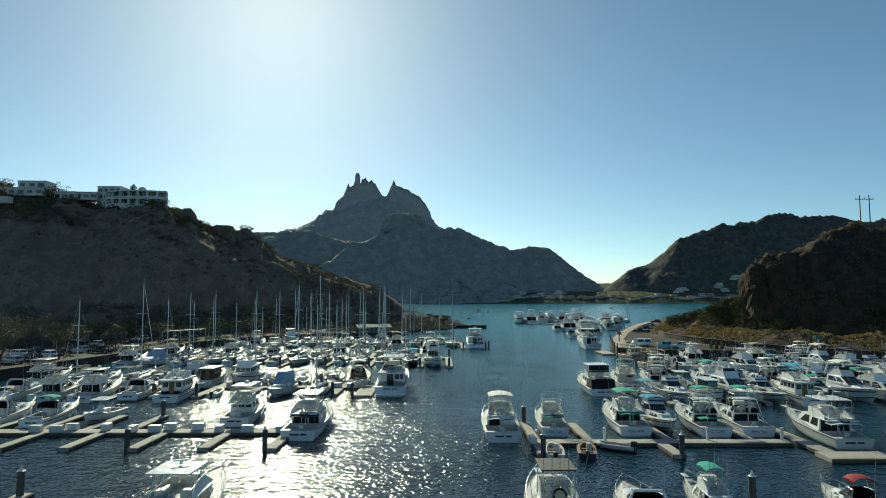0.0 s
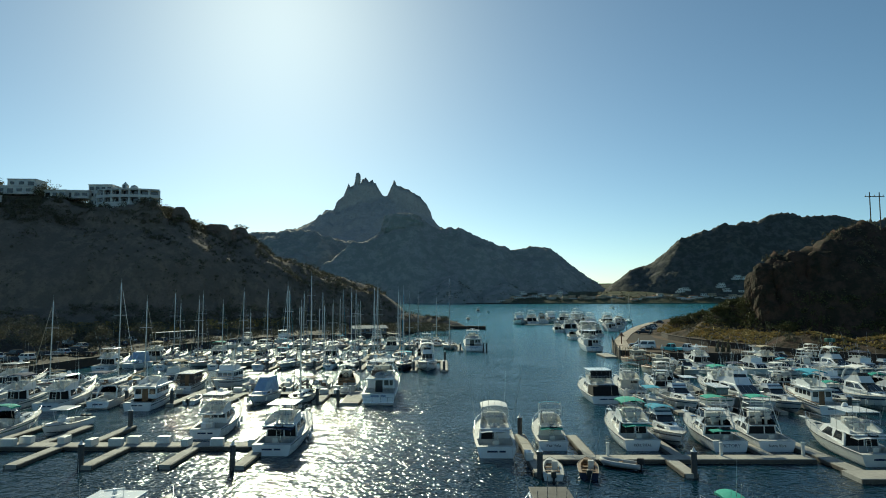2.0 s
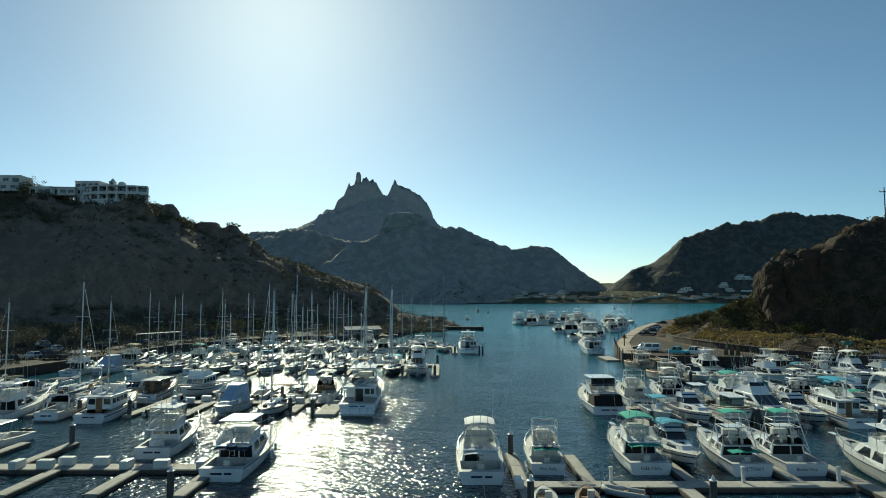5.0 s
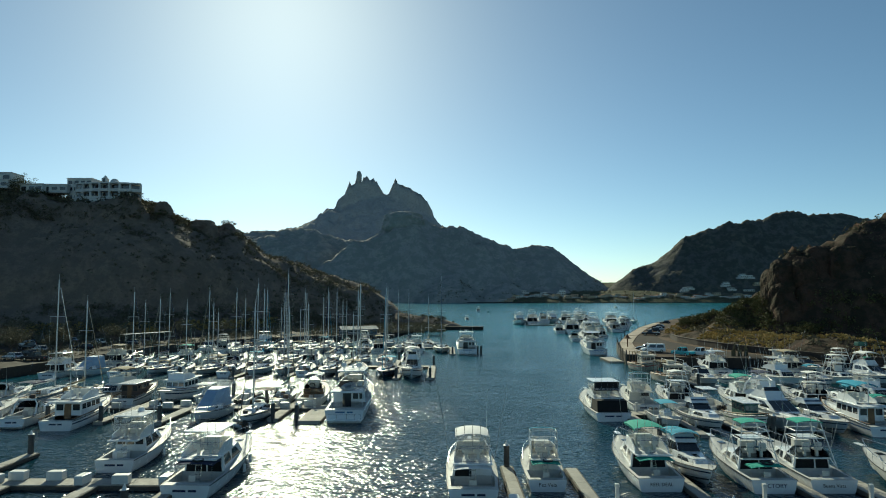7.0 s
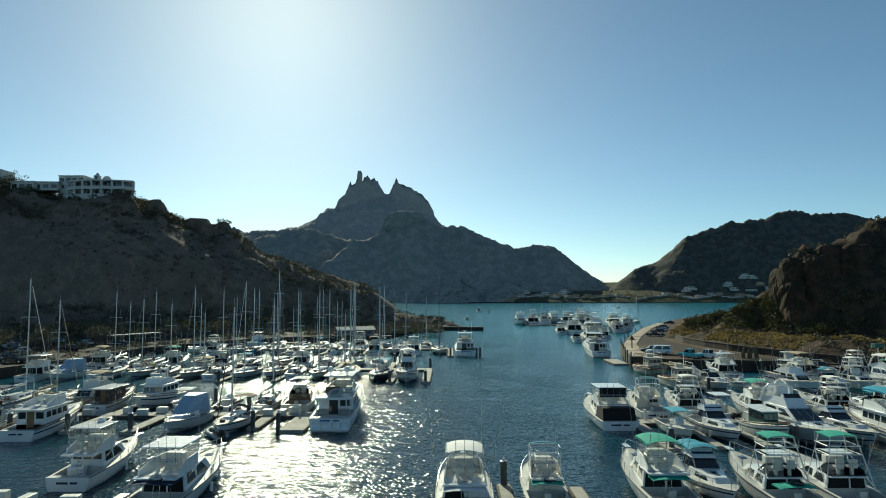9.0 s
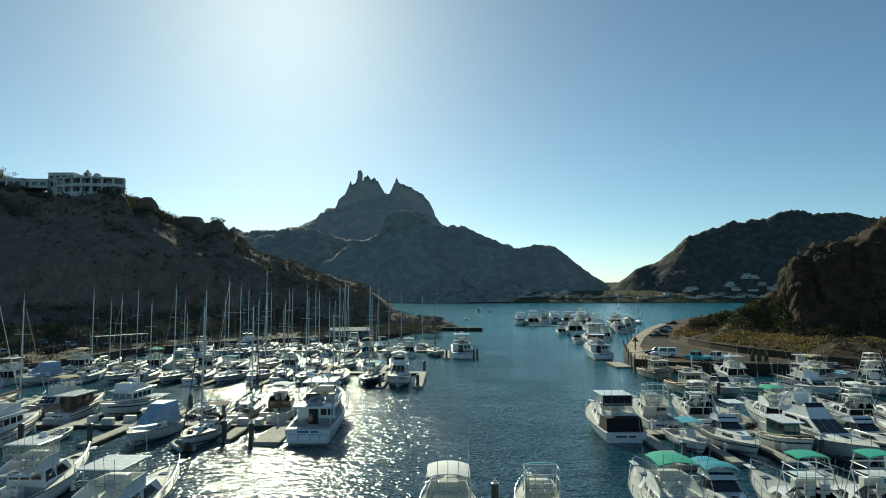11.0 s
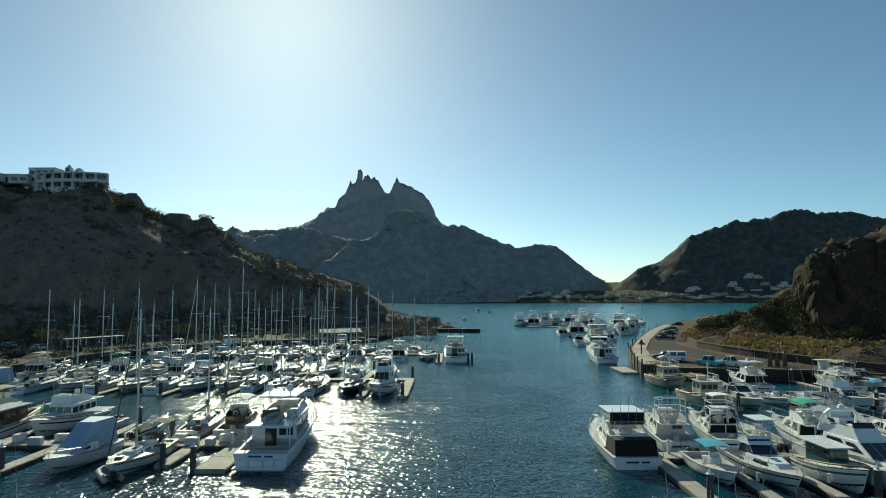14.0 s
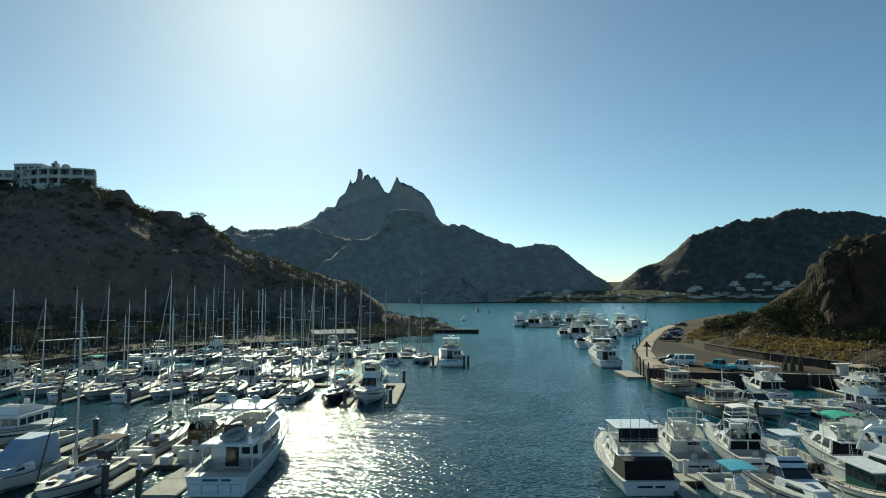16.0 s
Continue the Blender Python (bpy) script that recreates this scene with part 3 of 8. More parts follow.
# ---- boat parts ----
class Hull:
    """The lines of a hull: bow towards +y, the waterline at z 0."""
    def __init__(s, L, B, stern, bow, fine=2.3, draft=0.5, tail=0.92, rake=0.10, chine=0.86, keel_up=0.25, sheer=1.7, full=0.42):
        s.L, s.B, s.stern, s.bow, s.fine, s.draft, s.tail, s.rake, s.chine, s.keel_up, s.sheer, s.full = L, B, stern, bow, fine, draft, tail, rake, chine, keel_up, sheer, full

    def half(s, f):
        if f < s.full:
            return s.B / 2 * (s.tail + (1 - s.tail) * math.sin(f / s.full * math.pi / 2))
        return s.B / 2 * max(1 - ((f - s.full) / (1 - s.full)) ** s.fine, 0.012)

    def top(s, f):
        return s.stern + (s.bow - s.stern) * f ** s.sheer

    def y(s, f, k=1.0):
        """k: 0 at the keel, 1 at the gunwale; the stem leans forward."""
        return -s.L / 2 + s.L * f * (1 - s.rake) + s.L * s.rake * f * k

    def at(s, f, k):
        """A point on the starboard side; k from keel 0 over the chine 0.4 to the gunwale 1."""
        zk = -s.draft * (1 - f ** 4) + s.keel_up * f ** 4
        hb, zt = s.half(f), s.top(f)
        hc = hb * (s.chine - 0.42 * f ** 2.2)
        zc = 0.02 + 0.42 * zt * f ** 2.5
        if k < 0.4:
            u = k / 0.4
            return Vector((hc * u, s.y(f, k), zk + (zc - zk) * u))
        u = (k - 0.4) / 0.6
        return Vector((hc + (hb - hc) * u ** 0.8, s.y(f, k), zc + (zt - zc) * u))

    def shell(s, n=14):
        bm = bmesh.new()
        ks = (1.0, 0.8, 0.6, 0.4, 0.2, 0.0)
        secs = []
        for i in range(n + 1):
            f = (i / n) ** 0.85
            right = [s.at(f, k) for k in ks]
            secs.append([Vector((-p.x, p.y, p.z)) for p in right] + right[-2::-1])
        rows = [[bm.verts.new(p) for p in r] for r in secs]
        for a, b in zip(rows, rows[1:]):
            for k in range(len(a) - 1):
                bm.faces.new((a[k], b[k], b[k + 1], a[k + 1]))
        bm.faces.new(rows[0])
        bmesh.ops.remove_doubles(bm, verts=bm.verts, dist=0.002)
        bmesh.ops.recalc_face_normals(bm, faces=bm.faces)
        return bm

    def band(s, k0, k1, out=0.012, f0=0.0, f1=0.99, n=14):
        bm = bmesh.new()
        for side in (1, -1):
            rows = []
            for i in range(n + 1):
                f = f0 + (f1 - f0) * i / n
                a, b = s.at(f, k0), s.at(f, k1)
                rows.append([Vector(((p.x + out) * side, p.y, p.z)) for p in (a, b)])
            loft(bm, rows)
        bmesh.ops.recalc_face_normals(bm, faces=bm.faces)
        return bm

    def deck(s, f_cock, floor=0.35, rim=0.24, n=12, crown=0.10):
        """Decks with an open cockpit abaft f_cock (0: none)."""
        bm = bmesh.new()
        rows = []
        fs = [0.0, 0.05, 0.0501] + [0.05 + (f_cock - 0.05) * i / 4 for i in range(1, 5)] if f_cock > 0.06 else []
        for j, f in enumerate(fs):
            hb, zt, y = s.half(f), s.top(f), s.y(f)
            low = floor if j >= 2 else zt + 0.02
            rows.append([(-hb, y, zt), (-hb + rim, y, zt + 0.02), (-hb + rim + 0.03, y, low), (hb - rim - 0.03, y, low), (hb - rim, y, zt + 0.02), (hb, y, zt)])
        for i in range(n + 1):
            f = f_cock + (1 - f_cock) * (i / n)
            hb, zt, y = s.half(f), s.top(f), s.y(f)
            r = min(rim, hb * 0.3)
            rows.append([(-hb, y, zt), (-hb + r, y, zt + 0.02), (-hb * 0.45, y, zt + crown * min(1, hb)), (hb * 0.45, y, zt + crown * min(1, hb)), (hb - r, y, zt + 0.02), (hb, y, zt)])
        loft(bm, rows)
        bmesh.ops.remove_doubles(bm, verts=bm.verts, dist=0.001)
        bmesh.ops.recalc_face_normals(bm, faces=bm.faces)
        return bm

    def edge(s, r, f0=0.0, f1=0.995, n=16, dz=0.0, inset=0.0, sides=5):
        bm = bmesh.new()
        for side in (1, -1):
            pts = []
            for i in range(n + 1):
                f = f0 + (f1 - f0) * i / n
                pts.append((side * max(s.half(f) - inset, 0.02), s.y(f), s.top(f) + dz))
            tube(bm, pts, r, sides)
        return bm


def bow_rail(h, root, f0=0.42, height=0.62, mat=None, posts=5, r=0.022, back=False):
    """A rail round the bow on posts, or round the stern."""
    bm = bmesh.new()
    fs = [f0 + (0.985 - f0) * i / 12 for i in range(13)]
    line = [(max(h.half(f) - 0.10, 0.03), h.y(f) + 0.12 * (f > 0.9), h.top(f) + height * (0.55 + 0.45 * min(1, (f - f0) / 0.2 + 0.2))) for f in fs]
    tube(bm, [(-x, y, z) for x, y, z in line] + line[::-1], r, 5)
    for side in (1, -1):
        for i in range(posts):
            f = f0 + (0.96 - f0) * i / (posts - 1)
            x, y, zt = max(h.half(f) - 0.10, 0.03), h.y(f), h.top(f)
            tube(bm, [(side * x, y, zt), (side * x, y + 0.03, zt + height * (0.55 + 0.45 * min(1, (f - f0) / 0.2 + 0.2)))], r * 0.85, 4)
    return part("bow_rail", bm, mat or M_STEEL, root, "polished steel bow rail")


def prism(y0, y1, w0, w1, z0, z1, lean0=0.0, lean1=0.0, tumble=0.9):
    """Eight corners of a house: aft end y0, fore end y1, half-widths w0, w1; lean: how far each end slopes inwards at the top."""
    return [Vector(p) for p in ((-w0, y0, z0), (w0, y0, z0), (w1, y1, z0), (-w1, y1, z0),
                                (-w0 * tumble, y0 + lean0, z1), (w0 * tumble, y0 + lean0, z1), (w1 * tumble, y1 - lean1, z1), (-w1 * tumble, y1 - lean1, z1))]


SIDES = {"aft": (0, 1, 5, 4), "right": (1, 2, 6, 5), "fore": (2, 3, 7, 6), "left": (3, 0, 4, 7), "top": (4, 5, 6, 7)}


def house(c, bevel=0.06):
    bm = bmesh.new()
    v = [bm.verts.new(p) for p in c]
    for q in list(SIDES.values()) + [(3, 2, 1, 0)]:
        bm.faces.new([v[k] for k in q])
    bmesh.ops.recalc_face_normals(bm, faces=bm.faces)
    if bevel:
        bmesh.ops.bevel(bm, geom=list(bm.edges), offset=bevel, segments=2, affect='EDGES', profile=0.6)
    return bm


def panel(c, side, u0, u1, v0, v1, out=0.015, thick=0.02, slant=0.0):
    """A pane laid on one side of a prism; u along, v up; slant moves the upper edge."""
    a, b, d, e = (c[k] for k in SIDES[side])

    def p(u, v):
        lo, hi = a.lerp(b, u), e.lerp(d, u)
        return lo.lerp(hi, v)
    n = (b - a).cross(e - a).normalized()
    q = [p(u0, v0), p(u1, v0), p(u1 - slant, v1), p(u0 + slant, v1)]
    bm = bmesh.new()
    f = [bm.verts.new(x + n * out) for x in q]
    g = [bm.verts.new(x - n * thick) for x in q]
    bm.faces.new(f)
    for k in range(4):
        j = (k + 1) % 4
        bm.faces.new((f[j], f[k], g[k], g[j]))
    return bm


def coaming(c, thick=0.07, aft=0.45):
    """The wall of a bridge, from a prism: open behind, its sides sloping down towards the stern."""
    bm = bmesh.new()
    mid = sum(c, Vector()) / 8
    low = [c[k] for k in (1, 2, 3, 0)]
    top = [Vector(c[k]) for k in (5, 6, 7, 4)]
    for k in (0, 3):
        top[k] = low[k].lerp(top[k], aft)

    def inner(p, dz):
        return Vector((p.x - math.copysign(thick, p.x - mid.x), p.y - (thick if p.y > mid.y else 0.0), p.z + dz))
    rows = [[low[k], top[k], inner(top[k], 0.0), inner(low[k], 0.06)] for k in range(4)]
    # intermediate stations keep the fore part of the sides at full height
    a, b = rows[0], rows[1]
    s1 = [Vector(low[0].lerp(low[1], 0.45)), Vector(c[5].lerp(c[6], 0.45))]
    s2 = [Vector((-p.x, p.y, p.z)) for p in s1]
    r1 = [s1[0], s1[1], s1[1] - Vector((thick, 0, 0)), s1[0] - Vector((thick, 0, -0.06))]
    r2 = [s2[0], s2[1], s2[1] + Vector((thick, 0, 0)), s2[0] + Vector((thick, 0, 0.06))]
    loft(bm, [rows[0], r1, rows[1], rows[2], r2, rows[3]], cap_ends=True)
    bm.faces.new([bm.verts.new(p) for p in (rows[0][3], rows[1][3], rows[2][3], rows[3][3])])
    bmesh.ops.recalc_face_normals(bm, faces=bm.faces)
    return bm


def canopy(w, y0, y1, z, arch=0.22, drop=0.06, thick=0.03, n=8, valance=0.12):
    """A stretched canvas top, bowed across and a little along, with a hem."""
    bm = bmesh.new()
    up, lo = [], []
    for j in range(5):
        t = j / 4
        y = y0 + (y1 - y0) * t
        row = []
        for i in range(n + 1):
            u = -1 + 2 * i / n
            row.append(Vector((u * w, y, z + arch * (1 - abs(u) ** 2.4) + drop * math.sin(math.pi * t) - drop * 0.5 * abs(2 * t - 1) ** 3)))
        row = [row[0] - Vector((0, 0, valance))] + row + [row[-1] - Vector((0, 0, valance))]
        up.append(row)
    loft(bm, up)
    lo = [[p - Vector((0, 0, thick)) for p in r] for r in up]
    loft(bm, lo)
    for a, b in ((up[0], lo[0]), (up[-1], lo[-1])):
        loft(bm, [a, b])
    return bm


def canopy_frame(w, ys, z_foot, z, arch=0.22, r=0.022, spread=0.0):
    bm = bmesh.new()
    for k, (y_foot, y) in enumerate(ys):
        pts = [(-w, y_foot, z_foot)]
        for i in range(9):
            u = -1 + i / 4
            pts.append((u * w, y, z + arch * (1 - abs(u) ** 2.4) - 0.02))
        pts.append((w, y_foot, z_foot))
        tube(bm, pts, r, 5)
    return bm


def hardtop(w, y0, y1, z, thick=0.12):
    bm = bmesh.new()
    box(bm, 0, (y0 + y1) / 2, z, 2 * w, y1 - y0, thick, bevel=0.05)
    for v in bm.verts:
        v.co.z += 0.12 * (1 - (v.co.x / w) ** 2)
    return bm


def legs(pairs, r=0.025, sides=5):
    bm = bmesh.new()
    for a, b in pairs:
        for s in (1, -1):
            tube(bm, [(a[0] * s, a[1], a[2]), (b[0] * s, b[1], b[2])], r, sides)
    return bm


def hoops(root, name, mat, pairs, r=0.025, label=""):
    """Bent pipes, each one part: up one side, across the top and down the other."""
    for a, b in pairs:
        part(name, tube(bmesh.new(), [(a[0], a[1], a[2]), (b[0], b[1], b[2]), (-b[0], b[1], b[2]), (-a[0], a[1], a[2])], r, 5), mat, root, label)


def seat(root, x, y, z, w=0.55, name="helm_seat", mat=None):
    bm = bmesh.new()
    box(bm, x, y, z, 0.18, 0.18, 0.45)
    box(bm, x, y, z + 0.45, w, 0.5, 0.14, bevel=0.05)
    box(bm, x, y - 0.24, z + 0.55, w, 0.12, 0.5, bevel=0.05)
    return part(name, bm, mat or M_CUSH, root, "white padded helm seat")


def whips(root, pts, length=3.2, lean=0.12, r=0.014):
    for x, y, z in pts:
        part("antenna", tube(bmesh.new(), [(x, y, z), (x * 1.05, y - lean * length, z + length)], r, 4, r * 0.4), M_WHITEP, root, "thin white whip antenna")


def outriggers(root, x, y, z, length=6.0, out=0.35, back=0.5, mat=None):
    for s in (1, -1):
        part("outrigger", tube(bmesh.new(), [(s * x, y, z), (s * (x + out * length * 0.4), y - back * length * 0.4, z + length * 0.9)], 0.022, 5, 0.01), mat or M_ALU, root, "slender aluminium outrigger pole")


def radar(root, x, y, z, dome=True):
    bm = bmesh.new()
    if dome:
        tube(bm, [(x, y, z), (x, y, z + 0.10), (x, y, z + 0.22), (x, y, z + 0.28)], 0.30, 12, 0.16)
    else:
        tube(bm, [(x, y, z), (x, y, z + 0.22)], 0.14, 8)
        box(bm, x, y, z + 0.22, 1.2, 0.14, 0.12, bevel=0.03, rz=25)
    part("radar", bm, M_WHITEP, root, "white radar scanner")


def outboard(root, x, y, z=0.15, mat=None):
    bm = bmesh.new()
    box(bm, x, y - 0.18, z + 0.35, 0.42, 0.62, 0.48, bevel=0.10, taper=0.85)
    box(bm, x, y - 0.15, z - 0.6, 0.16, 0.26, 1.0, bevel=0.03)
    part("outboard_motor", bm, mat or M_BLACK, root, "black outboard motor")


def lettering(root, text, x, y, z, size, mat, width=None):
    """Words on a transom, as raised letters that face aft."""
    cu = bpy.data.curves.new("lettering", 'FONT')
    cu.body, cu.size, cu.extrude, cu.align_x, cu.resolution_u = text, size, 0.004, 'CENTER', 2
    tmp = new("lettering", cu)
    me = bpy.data.meshes.new_from_object(tmp.evaluated_get(bpy.context.evaluated_depsgraph_get()))
    bpy.data.objects.remove(tmp)
    me.materials.clear()
    me.materials.append(mat)
    ob = new("lettering", me)
    ob.matrix_world = pose(x, y, z, 90, 0, 0)
    ob.parent = root
    ob["label"] = "painted name on the transom"
    return ob


def name_bars(root, y, z, width, mat):
    """Unreadable writing: plain bars."""
    for k in range(2):
        w = width * (0.48, 0.30)[k]
        bm = box(bmesh.new(), width * (-0.2, 0.28)[k], y + 0.01, z, w, 0.05, 0.15)
        part("lettering", bm, mat, root, "dark painted writing on the transom")


def fenders(root, h, fs=(0.5, 0.68), mat=None):
    for f in fs:
        for s in (1, -1):
            if round(f * 100 + s) % 3 == 0 and f > 0.4:
                p = h.at(f, 0.85)
                bm = tube(bmesh.new(), [(s * (p.x + 0.14), p.y, p.z - 0.75), (s * (p.x + 0.14), p.y, p.z - 0.65), (s * (p.x + 0.14), p.y, p.z - 0.25), (s * (p.x + 0.14), p.y, p.z - 0.15)], 0.12, 7, 0.10)
                part("fender", bm, mat or M_WHITEP, root, "white rubber fender hanging at the side")


def hull_set(root, h, f_cock, floor=0.35, gel=None, stripe=None, boot=None, rub=None, stripe_k=(0.78, 0.86), deck=None):
    part("hull", h.shell(), gel or M_GEL, root, smooth=False)
    part("deck", h.deck(f_cock, floor), deck or M_DECK, root)
    part("rub_rail", h.edge(0.035), rub or M_BLACK, root, "dark rub rail along the gunwale")
    part("boot_stripe", h.band(0.37, 0.46), boot or M_ANTIF, root, "dark boot stripe at the waterline")
    if stripe:
        part("stripe", h.band(*stripe_k), stripe, root, "painted stripe along the hull")


# ---- kinds of boat ----
def sport_fisher(label, L=10.5, B=3.6, top="hardtop", canvas=None, tower=False, curtain=False, enclosed=False, stripe=None, gel=None,
                 name=None, awning=None, rigs=True, group="motor boats in the slips", name_mat=None, ring=False, hull_gel=None, low=False, aft="open"):
    """A flybridge fishing boat: house with dark windows, bridge with helm, seats and a top, open cockpit."""
    root = thing("sport_fishing_boat", label, "boat", group)
    gel = gel or M_GEL
    h = Hull(L, B, 0.95, 1.75, fine=2.2)
    hull_set(root, h, 0.25, 0.4, hull_gel or gel, stripe)
    zc = h.top(0.4)
    y0, y1 = h.y(0.25), h.y(0.68)
    w = B / 2 - 0.42
    c = prism(y0, y1, w, w * 0.72, zc - 0.1, zc + (0.72 if low else 1.08), 0.0, 1.2, 0.9)
    body = part("deckhouse", house(c), gel, root)
    for side, u0, u1, s in (("right", 0.08, 0.40, 0.02), ("right", 0.44, 0.86, 0.10), ("left", 0.60, 0.92, -0.02), ("left", 0.14, 0.56, -0.10)):
        part("window", panel(c, side, u0, u1, 0.30, 0.90, slant=abs(s)), M_WIN, body)
    for u0, u1 in ((0.06, 0.36), (0.38, 0.62), (0.64, 0.94)):
        part("windscreen", panel(c, "fore", u0, u1, 0.25, 0.85), M_WHITEC if curtain else M_WIN, body)
    if aft == "windows":
        for k in range(3):
            part("window", panel(c, "aft", 0.06 + 0.31 * k, 0.32 + 0.31 * k, 0.50, 0.90), M_WIN, body)
        part("tackle_centre", box(bmesh.new(), -0.5, y0 - 0.4, 0.4, 1.2, 0.6, 0.8, bevel=0.04), gel, root)
    elif aft == "open":
        # flat black panel: a mesh curtain, with the saloon's shade put into the colour
        part("doorway", panel(c, "aft", 0.05, 0.95, 0.0, 0.94), M_CURTAIN, body, "black panel for the curtained and shaded saloon opening")
        part("door_post", panel(c, "aft", 0.56, 0.60, 0.0, 0.95, out=0.03), gel, body)
    else:
        # the black door panel carries the shade of an open doorway
        part("door", panel(c, "aft", 0.06, 0.48, 0.0, 0.92), M_CURTAIN if aft == "door" else M_CREAM, body, "saloon door")
        part("window", panel(c, "aft", 0.56, 0.94, 0.46, 0.88), M_WIN, body)
    # bridge
    zb = zc + (0.72 if low else 1.08)
    cb = prism(y0 - 0.75, y0 + (y1 - y0) * 0.50, w * 0.92, w * 0.74, zb, zb + 0.78, 0.0, 0.10, 1.0)
    if low:
        bridge = part("helm_deck", box(bmesh.new(), 0, y0 + 0.45, zb - 0.06, 2 * w * 0.9, 1.7, 0.08, bevel=0.02), gel, root, "white helm deck")
        cs = prism(y0 - 0.2, y0 + 1.6, w * 0.9, w * 0.7, zb, zb + 0.62, 0.1, 0.7, 0.86)
        part("windscreen", coaming(cs, 0.03, 0.6), M_WIN, root, "raked dark windscreen")
    else:
        part("overhang", box(bmesh.new(), 0, y0 - 0.5, zb - 0.07, 2 * w * 0.96, 1.7, 0.10, bevel=0.03), gel, root, "white overhang above the cockpit")
        bridge = part("flybridge", coaming(cb), gel, root, "white moulded flybridge")
        part("windscreen", panel(cb, "fore", 0.03, 0.97, 0.98, 1.45, out=0.0), M_VINYL, bridge)
        part("ladder", legs([((0.20, y0 - 1.15, 0.5), (0.20, y0 - 0.8, zb + 0.4))] + [((0.20, y0 - 1.15 + 0.06 * k, 0.8 + 0.3 * k), (-0.20, y0 - 1.15 + 0.06 * k, 0.8 + 0.3 * k)) for k in range(6)], 0.02, 4), M_STEEL, root)
        part("bridge_rail", tube(bmesh.new(), [(w * 0.85, y0 + 0.8, zb + 0.8), (w * 0.9, y0 - 0.1, zb + 1.05), (w * 0.9, y0 - 0.7, zb + 1.05), (-w * 0.9, y0 - 0.7, zb + 1.05), (-w * 0.9, y0 - 0.1, zb + 1.05), (-w * 0.85, y0 + 0.8, zb + 0.8)], 0.02, 4), M_STEEL, bridge)
    part("helm_console", box(bmesh.new(), 0, y0 + (y1 - y0) * 0.30, zb + 0.05, 1.2, 0.55, 0.95, bevel=0.06), M_CREAM, bridge)
    seat(bridge, -0.45, y0 + 0.1, zb + 0.05)
    seat(bridge, 0.45, y0 + 0.1, zb + 0.05)
    zt = zb + 1.72
    ya, yb = y0 - 0.7, y0 + (y1 - y0) * 0.52
    if top == "hardtop":
        part("top", hardtop(w * 0.90, ya + 0.15, yb - 0.1, zt, 0.08), gel, root, "white hardtop over the bridge")
    elif top == "bimini":
        part("bimini_top", canopy(w * 0.84, ya + 0.25, yb - 0.15, zt), canvas or M_TEAL, root, "stretched canvas bimini top")
    if top == "none":
        pass
    elif top == "frame":
        for ya2, yb2 in ((y0 - 0.6, y0 - 0.55), (y0 + 0.9, y0 + 0.75)):
            part("bimini_frame", canopy_frame(w * 0.88, [(ya2, yb2)], zb + 0.3, zt + 0.35, 0.12, 0.04), M_WHITEP, root)
        part("bimini_edge", canopy(w * 0.86, y0 + 0.55, y0 + 0.80, zt + 0.36, 0.12, 0.0, valance=0.05), M_SKY, root, "rolled blue edge of a bimini")
        hoops(root, "frame_bar", M_WHITEP, [((w * 0.88, y0 - 0.55, zt + 0.3), (w * 0.88, y0 + 0.75, zt + 0.3)), ((w * 0.88, y0 - 0.58, zt - 0.35), (w * 0.88, y0 + 0.82, zt - 0.35))], 0.03)
    elif top == "ttop":
        part("t_top", box(bmesh.new(), 0, (ya + yb) / 2 - 0.2, zt + 0.05, 2 * w * 0.86, yb - ya - 0.3, 0.09, bevel=0.03), canvas or M_CURTAIN, root, "flat dark weathered T-top")
        hoops(root, "top_leg", M_WHITEP, [((w * 0.80, y0 - 0.5, zb - 0.2), (w * 0.72, ya + 0.1, zt + 0.05)), ((w * 0.78, yb - 0.4, zb - 0.1), (w * 0.72, yb - 0.6, zt + 0.05))], 0.04)
        part("top_brace", legs([((w * 0.78, y0 - 0.5, zb + 0.7), (0.0, y0 - 0.6, zt - 0.3)), ((0.0, y0 - 0.6, zt - 0.3), (-w * 0.72, y0 - 0.62, zt + 0.04))], 0.03), M_WHITEP, root)
    else:
        hoops(root, "top_frame", M_WHITEP if top == "hardtop" else M_STEEL, [((w * 0.86, y0 - 0.6, zb + 0.7), (w * 0.86, ya + 0.15, zt + 0.05)), ((w * 0.74, yb - 0.2, zb + 0.7), (w * 0.8, yb - 0.25, zt + 0.05))])
    if enclosed:
        ce = prism(ya + 0.1, yb - 0.1, w * 0.86, w * 0.78, zb + 0.78, zt + 0.04, 0, 0.1, 1.0)
        for side in ("left", "right", "fore"):
            for k in range(2):
                part("clear_curtain", panel(ce, side, 0.02 + 0.5 * k, 0.48 + 0.5 * k, 0.0, 1.0, out=0.0, thick=0.004), M_VINYL, root, "clear vinyl curtain")
        part("clear_curtain", panel(ce, "aft", 0.02, 0.98, 0.0, 1.0, out=0.0, thick=0.004), M_CURTAIN if curtain else M_VINYL, root, "bridge curtain")
    if curtain:
        cc = prism(h.y(0.015), y0 - 0.02, w * 0.99, w * 0.97, 0.80, zb - 0.02, 0.35, 0.0, 0.96)
        part("cockpit_curtain", house(cc, 0.04), M_CURTAIN, root, "black mesh curtain round the cockpit")
    if awning:
        part("awning", canopy(w * 0.92, y0 - 1.9, y0 - (0.8 if awning is not M_NAVYC else 0.2), zb - 0.22, 0.10, 0.02, valance=0.05), awning, root, "canvas awning over the cockpit")
        hoops(root, "awning_frame", M_STEEL, [((w * 0.88, y0 - 1.75, 0.95), (w * 0.88, y0 - 1.75, zb - 0.2))], 0.02)
